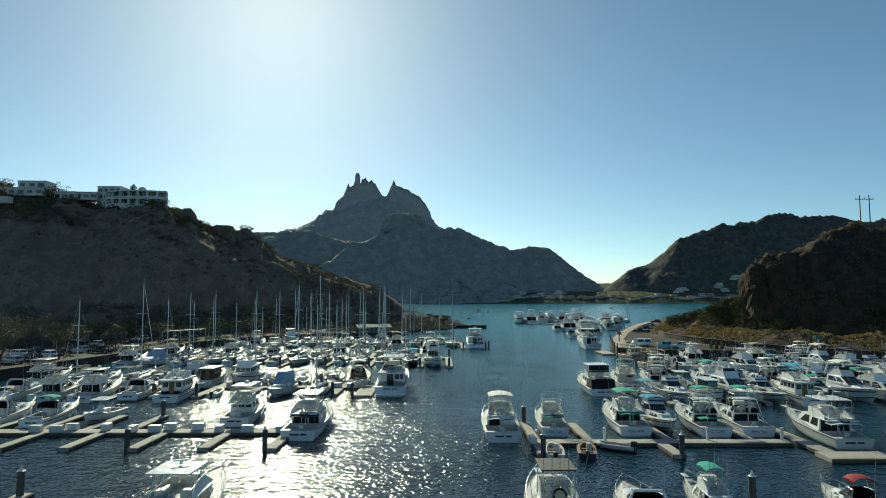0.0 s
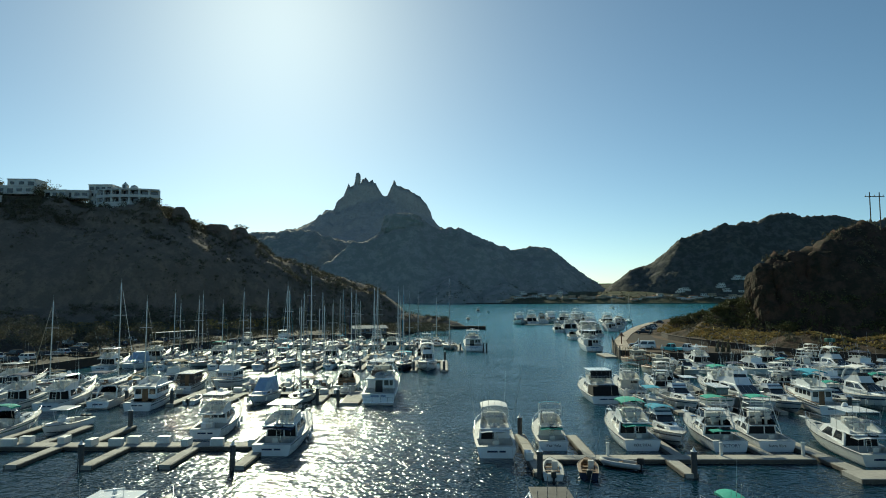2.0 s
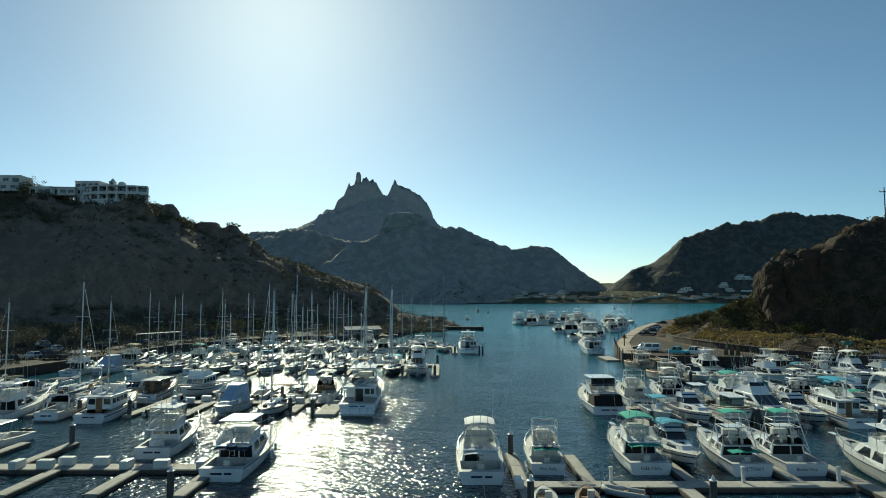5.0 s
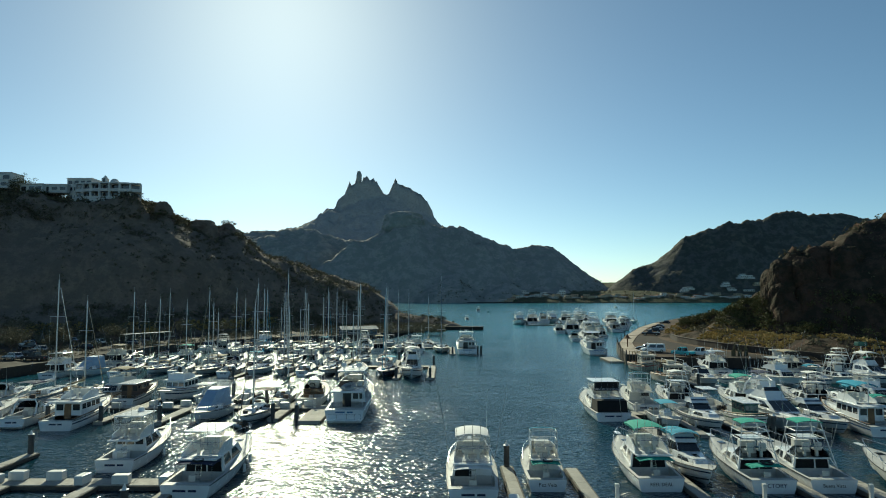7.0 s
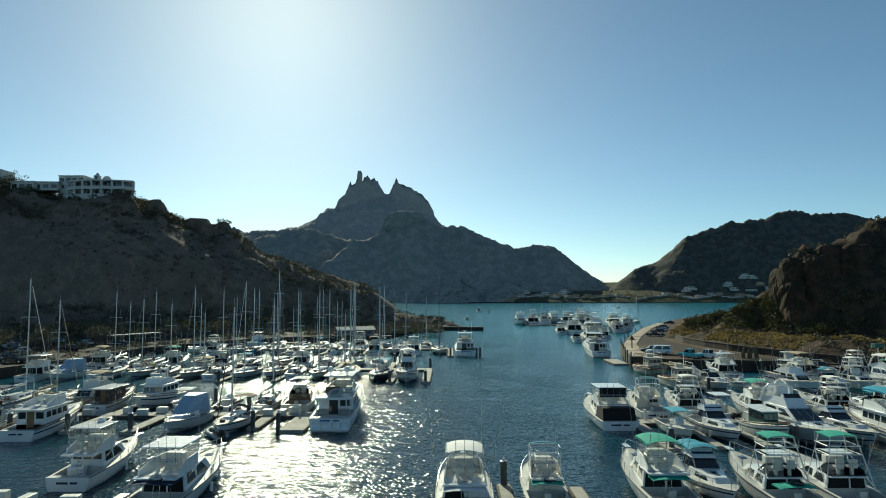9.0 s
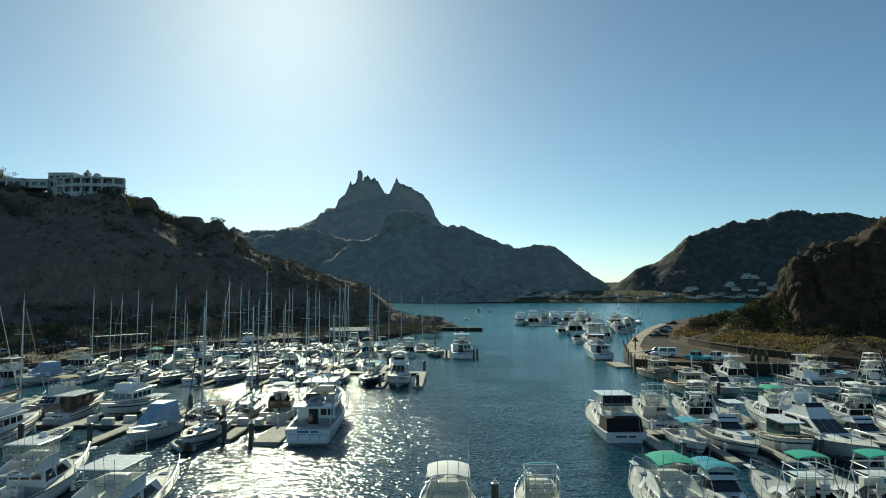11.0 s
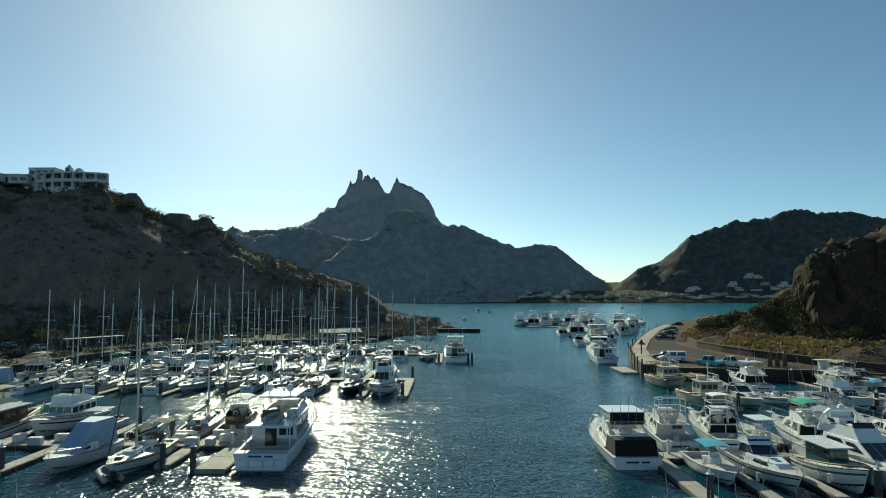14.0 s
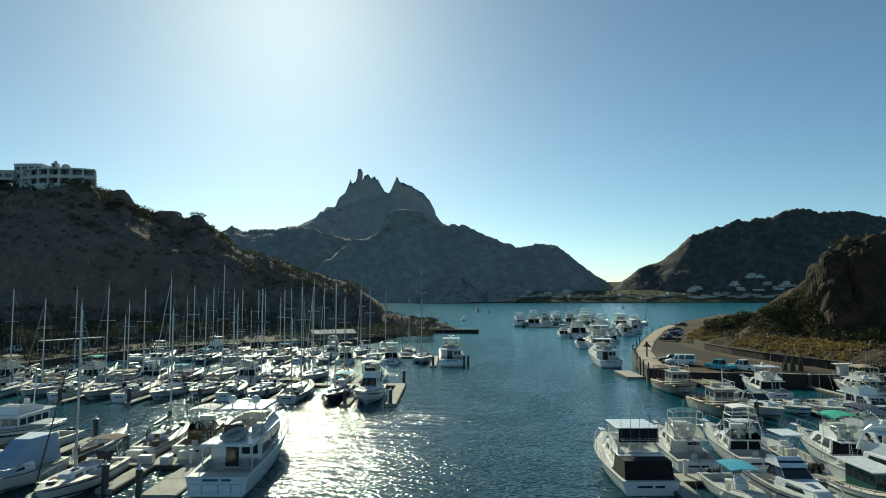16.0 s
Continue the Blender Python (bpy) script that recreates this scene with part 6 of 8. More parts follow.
M_TTOP = material("weathered_dark_top", (0.035, 0.03, 0.027), 0.7, vary=0.5, grain=0.4, scale=2.0, second=(0.12, 0.11, 0.10))
KINDS = {
    # the boats nearest to the channel, each with its own look
    "hardtop": (lambda: sport_fisher("white flybridge fishing boat with a white canvas top and clear curtains", 11.0, 3.7, "bimini", M_WHITEC, enclosed=True, awning=M_WHITEC, aft="door", group="boats on the first dock"), 11.0),
    "pez": (lambda: sport_fisher("small white flybridge fishing boat with a green cockpit awning", 9.4, 3.3, "frame", awning=M_TEAL, name="Pez Vela", group="boats on the first dock", ring=True, rigs=False, name_mat=M_BLACK, aft="cream", gel=M_CREAM, hull_gel=M_GEL), 9.4, 0.9),
    "reel": (lambda: sport_fisher("white flybridge fishing boat with a teal bimini top", 10.6, 3.6, "bimini", M_TEAL, name="REEL DEAL", group="boats on the first dock", awning=M_TEAL, name_mat=M_BLACK), 10.6),
    "bluetop": (lambda: express_cruiser("white cabin cruiser with two bright blue bimini tops", 9.0, 3.1, M_SKY, arch=False, stripe=M_NAVY, brow=M_NAVY, group="boats on the first dock"), 9.0),
    "victory": (lambda: sport_fisher("white fishing boat with a pipe tuna tower and teal canvas", 10.2, 3.5, "none", M_TEAL, tower=True, low=True, name="VICTORY", awning=M_TEAL, group="boats on the first dock", ring=True, rigs=False), 10.2),
    "buena": (lambda: sport_fisher("white fishing boat with a pipe tuna tower and open cockpit", 10.8, 3.6, "none", M_TEAL, tower=True, low=True, name="Buena Vista", group="boats on the first dock", rigs=True, name_mat=M_BLACK), 10.8),
    "bigfish": (lambda: sport_fisher("large white fishing boat with a white bridge top and cream hull", 11.6, 3.9, "hardtop", awning=M_WHITEC, hull_gel=M_CREAM, group="boats on the first dock", ring=True), 11.6),
    "black": (lambda: sport_fisher("white flybridge boat with black mesh curtains round cockpit and bridge", 12.5, 4.3, "hardtop", None, curtain=True, enclosed=True, rigs=False, group="boats on the second dock"), 12.5),
    "yacht": (lambda: motor_yacht("large white motor yacht with two satellite domes and a covered tender", 17.5, 4.5, cockpit_black=True), 17.5),
    "yacht2": (lambda: motor_yacht("tall white motor yacht moored by the channel", 16.0, 4.8, domes=False), 16.0),
    "aft": (lambda: motor_yacht("white aft-deck motor yacht with a hardtop and dark awning", 14.5, 4.5, domes=False), 14.5, 0.79),
    "bridge": (lambda: sport_fisher("large white flybridge cruiser with a white hardtop and life ring", 12.6, 3.8, "hardtop", rigs=False, ring=True, awning=M_NAVYC, group="boats on the first dock"), 12.6),
    "maria": (lambda: sport_fisher("white flybridge fishing boat with clear bridge curtains", 10.0, 3.4, "hardtop", enclosed=True, rigs=True, aft="windows", group="boats on the first dock"), 10.0),
    # the common kinds
    "sf_white": (lambda: sport_fisher("white flybridge fishing boat with a white hardtop", 10.8, 3.6, "hardtop"), 10.8),
    "sf_blue": (lambda: sport_fisher("white flybridge fishing boat with a navy bimini and blue stripe", 10.2, 3.5, "bimini", M_NAVYC, stripe=M_NAVY), 10.2),
    "sf_teal": (lambda: sport_fisher("white flybridge fishing boat with a teal bimini", 9.8, 3.4, "bimini", M_TEAL), 9.8),
    "sf_tan": (lambda: sport_fisher("cream flybridge boat with a tan bimini top", 10.5, 3.6, "bimini", M_TAN, gel=M_CREAM), 10.5),
    "sf_brown": (lambda: sport_fisher("cream cabin boat with brown cabin sides and a cream bimini", 9.8, 3.5, "bimini", M_WHITEC, gel=M_TEAK, hull_gel=M_CREAM, rigs=False, low=True, ring=True, aft="windows"), 9.8),
    "sf_frame": (lambda: sport_fisher("cream flybridge fishing boat with a pipe-framed top and clear curtains", 10.4, 3.5, "frame", gel=M_CREAM, hull_gel=M_GEL, rigs=False, aft="cream"), 10.4),
    "sf_tower": (lambda: sport_fisher("white fishing boat with a pipe tuna tower", 10.6, 3.6, "none", M_WHITEC, tower=True, low=True, rigs=False), 10.6),
    "ex_white": (lambda: express_cruiser("white cabin cruiser with an arch and dark windscreen", 9.0, 3.1), 9.0),
    "ex_blue": (lambda: express_cruiser("white cabin cruiser with a bright blue bimini", 8.4, 2.9, M_SKY, stripe=M_BLUEP, arch=False), 8.4),
    "ex_cover": (lambda: express_cruiser("white cabin cruiser with a dark raked windscreen and navy band", 10.0, 3.3, stripe=M_NAVY, brow=M_NAVY, arch=False), 10.0),
    "ex_teal": (lambda: express_cruiser("white cabin cruiser with a teal bimini", 8.6, 3.0, M_TEAL, stripe=M_GREENP, arch=False), 8.6),
    "ex_tarp": (lambda: express_cruiser("white cabin cruiser under a pale blue tarpaulin", 9.0, 3.2, windows="cover", cover=M_TARP, tarp=M_TARP, arch=False), 9.0),
    "fly": (lambda: flybridge_cruiser("large sweeping white flybridge cruiser with dark screens"), 14.0),
    "fly_s": (lambda: flybridge_cruiser("white flybridge cruiser with a white bimini", 11.5, 3.8, stripe=M_NAVY, canvas=M_WHITEC), 11.5),
    "pilot_green": (lambda: trawler_yacht("small pilothouse boat with a dark green cabin", 7.4, 2.6, M_GREENP, M_GREENP, bridge=False), 7.4),
    "pilot_blue": (lambda: trawler_yacht("pilothouse boat with blue trim and a blue canvas top", 10.5, 3.5, None, M_BLUEP, canvas=M_SKY), 10.5),
"pilot_white": (lambda: trawler_yacht("white trawler yacht with an upright pilothouse", 10.8, 3.8, None, M_NAVY), 10.8),
    "pilot_orange": (lambda: trawler_yacht("small cruiser with a dark varnished cabin", 8.8, 3.1, M_BROWNC, M_NAVY, bridge=False), 8.8),
    "open_white": (lambda: open_boat("white centre console boat with a hard T-top", 7.6, 2.6, M_GEL), 7.6),
    "open_blue": (lambda: open_boat("white centre console boat with a bright blue canvas top", 8.2, 2.7, M_SKY, canvas=M_SKY), 8.2),
    "open_low": (lambda: open_boat("low open skiff with two outboards and rods", 7.0, 2.3, None, True, stripe=M_BLUEP), 7.0),
    "black_t": (lambda: sport_fisher("small white fishing boat with a flat dark T-top", 9.6, 3.2, "ttop", M_TTOP, rigs=True, group="boats on the near dock", ring=True), 9.6),
    "near_arch": (lambda: express_cruiser("white cruiser with a steel arch and clear screens", 8.0, 2.9, group="boats on the near dock"), 8.0),
    "near_teal": (lambda: sport_fisher("white fishing boat with a teal bridge top", 7.6, 2.6, "bimini", M_TEAL, group="boats on the near dock", rigs=False), 7.6, 0.8),
    "near_red": (lambda: express_cruiser("white runabout with a red canvas bimini", 6.2, 2.2, M_REDC, arch=False, group="boats on the near dock"), 6.2),
    "vessel": (lambda: fishing_vessel("worn white wooden fishing vessel with gear on deck"), 12.0),
    "vessel2": (lambda: fishing_vessel("worn wooden fishing vessel with a rusty red stripe", 12.5, 3.9, trim=M_REDP), 12.5),
    "sail_navy": (lambda: sail_boat("white sailing yacht with a navy sail cover", 11.0, 3.4, 14.5, M_NAVYC, M_NAVY, dodger=M_NAVYC), 11.0),
    "sail_tan": (lambda: sail_boat("white sailing yacht with a tan sail cover and dodger", 10.2, 3.2, 13.2, M_TAN, M_REDP, dodger=M_TAN), 10.2),
    "sail_white": (lambda: sail_boat("white sailing yacht with a white sail cover", 12.0, 3.6, 16.0, M_WHITEC, M_BLUEP, bimini=M_NAVYC), 12.0),
    "sail_green": (lambda: sail_boat("white sailing yacht with green canvas", 9.4, 3.0, 12.4, M_GREENP, M_GREENP, dodger=M_GREENP), 9.4),
    "sail_blue": (lambda: sail_boat("dark blue hulled sailing yacht with blue sail cover", 11.4, 3.4, 15.2, M_SKY, M_GEL, M_NAVY, bimini=M_SKY), 11.4),
    "sail_dark": (lambda: sail_boat("white sailing boat with dark brown canvas over the cockpit", 9.8, 3.1, 12.6, M_BROWNC, M_NAVY, dodger=M_BROWNC, bimini=M_BROWNC), 9.8),
    "ketch": (lambda: sail_boat("cream two-masted ketch with tan canvas", 12.4, 3.7, 14.8, M_TAN, M_TEAK, M_CREAM, ketch=True, bimini=M_TAN), 12.4),
    "sail_tall": (lambda: sail_boat("large white sloop with a very tall mast", 13.6, 4.0, 18.5, M_NAVYC, M_NAVY, dodger=M_NAVYC, spreaders=3), 13.6),
}

# each row: kind, x, y of the nearer end, and whether the bow points away
ROWS_OF_BOATS = {
    "first dock, channel side": [("hardtop", 5.8, 59.6, 1), ("pez", 11.2, 62.1, 1), ("reel", 19.1, 62.1, 1), ("bluetop", 23.0, 62.3, 0), ("victory", 26.9, 61.7, 1), ("buena", 31.2, 61.8, 1), ("bigfish", 37.4, 56.8, 1)],
    "near dock": [("black_t", 6.6, 34.0, 1), ("near_arch", 12.0, 34.5, 1), ("near_teal", 16.8, 37.6, 1), ("near_red", 25.2, 36.0, 1), ("aft", -15.4, 32.0, 1), ("ex_white", -32.6, 35.0, 1)],
    "second dock, near side": [("black", 22.2, 86.5, 1), ("open_blue", 27.7, 81.2, 0), ("ex_cover", 31.4, 79.6, 0), ("pilot_green", 35.6, 79.4, 0), ("fly", 38.8, 76.5, 0), ("ex_cover", 43.3, 78.9, 0), ("pilot_blue", 47.0, 79.0, 1), ("ex_teal", 51.0, 80.2, 0), ("fly_s", 55.2, 79.0, 0), ("sf_white", 60.0, 79.5, 0), ("ex_white", 64.5, 80.5, 0), ("sf_tan", 69.0, 79.5, 0)],
    "second dock, far side": [("sf_frame", 27.7, 91.6, 1), ("sf_tower", 32.8, 92.4, 1), ("open_white", 36.2, 91.5, 1), ("sf_teal", 40.2, 91.2, 1), ("sf_blue", 44.6, 91.2, 0), ("sf_tower", 49.0, 91.2, 1), ("ex_blue", 53.4, 91.2, 1), ("sf_white", 58.0, 91.2, 0), ("ex_teal", 62.6, 91.2, 1), ("sf_blue", 67.0, 91.2, 1), ("ex_white", 71.6, 91.2, 0), ("sf_tan", 76.0, 91.2, 1)],
    "third dock": [("vessel", 39.4, 109.0, 0), ("vessel2", 40.2, 124.4, 0), ("ex_white", 44.2, 110.6, 0), ("open_low", 48.4, 112.6, 0), ("open_low", 52.0, 112.2, 0), ("sf_white", 56.4, 109.6, 0), ("ex_blue", 61.0, 110.0, 0), ("sf_tower", 65.6, 109.6, 0), ("fly_s", 70.4, 109.0, 0), ("sf_blue", 75.4, 109.6, 0), ("ex_cover", 80.0, 110.0, 0), ("sf_teal", 84.6, 109.6, 0)],
    "third dock, far side": [("sf_white", 51.6, 125.0, 1), ("open_low", 46.8, 126.0, 1), ("sf_tan", 64.5, 125.0, 1), ("ex_white", 69.0, 125.0, 0), ("sf_tower", 73.6, 125.0, 1), ("sf_blue", 88.5, 109.6, 0), ("ex_teal", 78.2, 124.6, 1)],
    "left first dock": [("bridge", -13.8, 60.4, 1), ("maria", -22.3, 66.8, 1), ("open_white", -38.4, 66.8, 0), ("ex_teal", -43.4, 66.0, 1), ("ex_white", -48.6, 65.8, 1), ("sf_white", -53.4, 65.8, 1)],
    "left second dock, near side": [("yacht", -7.4, 85.9, 1), ("sail_dark", -17.6, 82.6, 0), ("ex_tarp", -22.9, 83.6, 0), ("skiff", -31.8, 86.0, 1), ("pilot_white", -36.4, 81.6, 1), ("ex_white", -42.0, 83.0, 1), ("sf_white", -47.5, 81.6, 1), ("sf_blue", -53.0, 82.0, 1), ("ex_white", -58.4, 83.0, 1)],
    "left second dock, far side": [("sf_brown", -13.4, 96.0, 1), ("sail_green", -17.2, 95.4, 1), ("open_white", -27.6, 95.4, 0), ("open_low", -22.2, 95.6, 1), ("pilot_orange", -36.6, 95.4, 1), ("pilot_white", -32.0, 95.4, 0), ("sf_tan", -40.4, 95.4, 0), ("sail_tan", -44.8, 95.4, 1), ("sail_white", -49.4, 95.4, 1), ("ex_white", -54.0, 95.4, 1), ("sail_tan", -58.6, 95.4, 0), ("sf_white", -63.2, 95.4, 1)],
    "left third dock, near side": [("fly_s", -2.0, 118.8, 0), ("sail_blue", -6.6, 120.4, 0), ("ketch", -12.0, 122.0, 1), ("sail_navy", -17.0, 122.4, 0), ("sail_green", -21.0, 124.0, 1), ("sail_tan", -25.0, 123.6, 0), ("sail_white", -29.6, 122.0, 0), ("sail_navy", -34.0, 123.0, 1), ("ketch", -38.4, 122.2, 0), ("sail_green", -43.0, 124.0, 1), ("sail_tan", -47.4, 123.6, 0), ("ex_tarp", -58.6, 121.0, 0), ("sail_navy", -52.6, 123.0, 1), ("sf_white", -63.0, 121.6, 1)],
    "left third dock, far side": [("sf_tower", -3.4, 138.4, 1), ("sail_tan", -8.6, 138.4, 1), ("sail_white", -13.6, 138.4, 0), ("sail_navy", -18.6, 138.4, 1), ("sf_white", -23.4, 138.4, 1), ("sail_tall", -28.6, 138.4, 0), ("sail_blue", -33.6, 138.4, 1), ("sf_tower", -38.6, 138.4, 1), ("sail_green", -43.2, 138.4, 0), ("sf_teal", -48.0, 138.4, 1), ("sail_navy", -53.0, 138.4, 1), ("sail_green", -57.6, 138.4, 1), ("sf_tan", -62.0, 138.4, 1)],
    "left fourth dock, near side": [("sail_tall", 2.6, 164.6, 0), ("sf_white", -3.4, 166.0, 1), ("sail_navy", -8.0, 166.0, 0), ("sf_tan", -12.6, 166.0, 1), ("sail_white", -17.4, 165.4, 0), ("sail_green", -22.0, 167.0, 1), ("sail_tan", -26.6, 166.6, 0), ("ketch", -31.4, 165.0, 1), ("sail_navy", -36.2, 166.0, 0), ("sail_blue", -41.0, 166.0, 1), ("sail_tan", -46.0, 166.6, 0), ("sf_tower", -50.8, 166.0, 1), ("ex_white", -55.4, 166.0, 0), ("yacht2", 8.7, 162.3, 1)],
    "left fourth dock, far side": [("sail_tan", -1.0, 180.4, 1), ("sail_navy", -6.4, 180.4, 1), ("sail_white", -12.0, 180.4, 0), ("sf_tower", -18.0, 180.4, 1), ("sail_green", -23.0, 180.4, 0), ("sail_blue", -28.4, 180.4, 1), ("sail_navy", -34.0, 180.4, 0), ("ketch", -40.0, 180.4, 1), ("sf_white", -46.0, 180.4, 0)],
    "outer moorings": [("big_yacht", 38.8, 160.5, 1), ("big_fisher", 38.6, 303.0, 0), ("big_tower", 44.2, 306.0, 1), ("big_cruiser", 51.0, 316.0, 1), ("big_fisher", 57.0, 318.0, 0), ("big_tower", 49.6, 238.0, 1), ("big_cruiser", 55.6, 240.0, 1), ("big_fisher", 47.0, 198.0, 1), ("big_yacht", 67.4, 248.0, 1), ("big_fisher", 62.0, 286.0, 1), ("big_cruiser", 68.4, 303.0, 1), ("big_tower", 74.1, 336.0, 0), ("big_fisher", 79.0, 296.0, 1), ("big_yacht", 87.0, 303.0, 1)],
    "outer moorings, behind": [("big_fisher", 63.0, 320.0, 1), ("sf_white", 45.0, 241.0, 1), ("big_tower", 62.0, 252.0, 0), ("fly_s", 73.4, 260.0, 1), ("big_fisher", 70.0, 322.0, 1), ("sf_blue", 54.6, 218.0, 1), ("sf_tower", 79.6, 280.0, 1), ("ex_blue", 42.6, 203.0, 1)],
    "out in the channel": [("open_white", 15.4, 366.0, 1), ("sf_white", 30.0, 528.0, 1), ("open_low", 38.0, 520.0, 0), ("sail_navy", 96.0, 318.0, 0), ("sail_green", 180.0, 660.0, 1)],
}
KINDS["big_yacht"] = (lambda: motor_yacht("tall white motor yacht on an outer mooring", 16.0, 4.6, domes=False, group="yachts on the outer moorings"), 16.0, 1.0)
KINDS["big_fisher"] = (lambda: sport_fisher("large white sport fishing yacht on an outer mooring", 12.0, 4.2, "hardtop", enclosed=True, group="yachts on the outer moorings"), 12.0, 1.45)
KINDS["big_tower"] = (lambda: sport_fisher("large white fishing yacht with a tall tower on an outer mooring", 12.0, 4.2, "none", M_WHITEC, tower=True, group="yachts on the outer moorings"), 12.0, 1.5)
KINDS["big_cruiser"] = (lambda: flybridge_cruiser("large white flybridge cruiser on an outer mooring", 14.0, 4.4, group="yachts on the outer moorings"), 14.0, 1.25)
KINDS["skiff"] = (lambda: skiff("small white skiff with an outboard"), 4.2)
KINDS["dinghy_grey"] = (lambda: dinghy("grey inflatable dinghy with an outboard at the dock"), 3.2)
KINDS["skiff_red"] = (lambda: skiff("small dark skiff with brown thwarts", 3.8, 1.6, M_NAVY, M_TEAK), 4.0)
wobble = random.Random(7)
for _, boats in ROWS_OF_BOATS.items():
    for kind, x, y, away in boats:
        moor(kind, x, y, bool(away), wobble.uniform(-1.8, 1.8))
moor("skiff", 9.7, 53.0, True, -6)
moor("skiff_red", 12.6, 53.3, True, -10)
moor("dinghy_grey", 15.6, 55.4, True, 62)
moor("dinghy_grey", -18.2, 82.4, True, 40)

# ---- the docks, row by row ----
WALK = "concrete floating walkway with timber edges"
FING = "narrow concrete finger pier between the boats"
for x0, x1, y0, y1 in ((8.2, 32.3, 57.9, 59.4), (32.3, 60.0, 52.3, 54.7), (24.6, 84.0, 88.6, 90.6), (42.6, 92.0, 122.0, 124.0), (-68.0, -14.8, 62.4, 64.1),
                       (-66.0, -9.8, 92.6, 94.8), (-64.0, 1.8, 135.4, 137.6), (-58.0, 6.0, 177.6, 179.8), (-40.0, 30.0, 27.0, 29.2), (40.0, 60.0, 300.0, 302.0)):
    dock("dock_walkway", WALK, x0, x1, y0, y1)
for x, y0, y1, w in ((8.7, 59.4, 67.6, 0.85), (8.7, 54.1, 57.9, 0.95), (13.7, 59.4, 67.0, 0.85), (21.3, 59.4, 67.0, 0.85), (29.1, 59.4, 67.4, 0.85), (33.5, 54.7, 67.4, 1.3), (20.2, 53.7, 57.9, 0.95),
                     (20.2, 29.2, 42.0, 1.0), (-23.0, 29.2, 42.6, 1.0), (-28.8, 29.2, 43.6, 1.0), (24.6, 77.6, 88.6, 1.3), (29.1, 78.6, 88.6, 0.9), (33.6, 79.0, 88.6, 0.9), (41.2, 79.0, 88.6, 0.9), (49.2, 79.0, 88.6, 0.9),
                     (57.8, 79.0, 88.6, 0.9), (33.0, 90.6, 100.0, 0.9), (42.4, 90.6, 100.0, 0.9), (51.2, 90.6, 100.0, 0.9), (60.4, 90.6, 100.0, 0.9), (41.8, 111.6, 124.0, 1.2), (50.2, 113.0, 122.0, 0.9), (58.8, 112.0, 122.0, 0.9),
                     (61.0, 124.0, 135.0, 0.9), (71.4, 124.0, 134.0, 0.9)):
    dock("finger_pier", FING, x - w / 2, x + w / 2, y0, y1, "y", 4.0)
for x, y0, y1, w in ((-40.0, 56.3, 62.4, 0.95), (-34.0, 56.3, 62.4, 0.95), (-27.8, 56.1, 62.4, 0.95), (-21.5, 56.3, 62.4, 0.95), (-15.4, 56.0, 62.4, 0.95), (-31.8, 64.1, 71.6, 0.9), (-36.4, 64.1, 71.6, 0.9), (-41.2, 64.1, 71.6, 0.9), (-46.2, 64.1, 71.6, 0.9), (-50.9, 56.3, 62.4, 1.0),
                     (-11.0, 85.2, 92.6, 2.4), (-15.3, 86.4, 92.6, 1.2), (-27.2, 84.4, 92.6, 1.2), (-33.6, 84.6, 92.6, 1.1), (-39.4, 84.6, 92.6, 1.0), (-45.0, 84.6, 92.6, 1.0), (-15.1, 94.8, 104.0, 1.0), (-25.0, 94.8, 102.0, 1.0), (-33.6, 94.8, 102.0, 1.0), (-42.6, 94.8, 104.0, 1.0),
                     (1.2, 119.9, 135.4, 1.3), (-4.4, 119.6, 135.4, 1.0), (-14.4, 121.0, 135.4, 0.9), (-22.9, 121.0, 135.4, 0.9), (-31.6, 120.5, 135.4, 0.9), (-40.6, 121.0, 135.4, 0.9), (-6.0, 137.6, 148.0, 0.9), (-16.0, 137.6, 148.0, 0.9), (-26.0, 137.6, 148.0, 0.9), (-36.0, 137.6, 148.0, 0.9),
                     (5.3, 161.0, 177.6, 1.2), (-5.6, 165.0, 177.6, 0.9), (-15.0, 165.0, 177.6, 0.9), (-24.4, 165.0, 177.6, 0.9), (-33.8, 165.0, 177.6, 0.9)):
    dock("finger_pier", FING, x - w / 2, x + w / 2, y0, y1, "y", 4.0)
first_pile = make_pile()
first_pile.matrix_world = pose(20.5, 53.9, 0)
for x, y in ((8.7, 67.4), (8.6, 53.9), (-15.9, 56.1), (-28.3, 56.3), (-31.8, 71.2), (20.4, 41.6), (-28.8, 43.0), (38.7, 54.4), (45.4, 52.2), (24.6, 78.4), (-12.4, 85.5), (-15.3, 86.6), (-27.2, 85.2), (-33.6, 85.2), (-39.4, 85.2),
             (-18.6, 95.6), (-9.6, 95.2), (-44.0, 71.2), (-50.6, 56.2), (1.4, 139.6), (1.2, 120.3), (-4.4, 120.0), (-22.9, 121.4), (-31.6, 121.0), (-40.6, 121.4), (-14.4, 121.4), (5.3, 161.4), (11.2, 163.0), (12.0, 163.4), (-5.6, 165.4), (-15.0, 165.4),
             (42.0, 112.0), (61.0, 135.0), (58.8, 112.6), (71.4, 134.0), (36.2, 79.4), (49.2, 79.4), (33.0, 100.2), (42.4, 100.2), (51.2, 100.2), (60.4, 100.2), (-6.0, 148.2), (-16.0, 148.2), (-26.0, 148.2), (-42.6, 104.2), (-33.6, 102.2), (-25.0, 102.2)):
    copy_thing(first_pile, pose(x, y, 0))
first_box = make_box()
first_box.matrix_world = pose(-40.8, 62.9, 0.36)
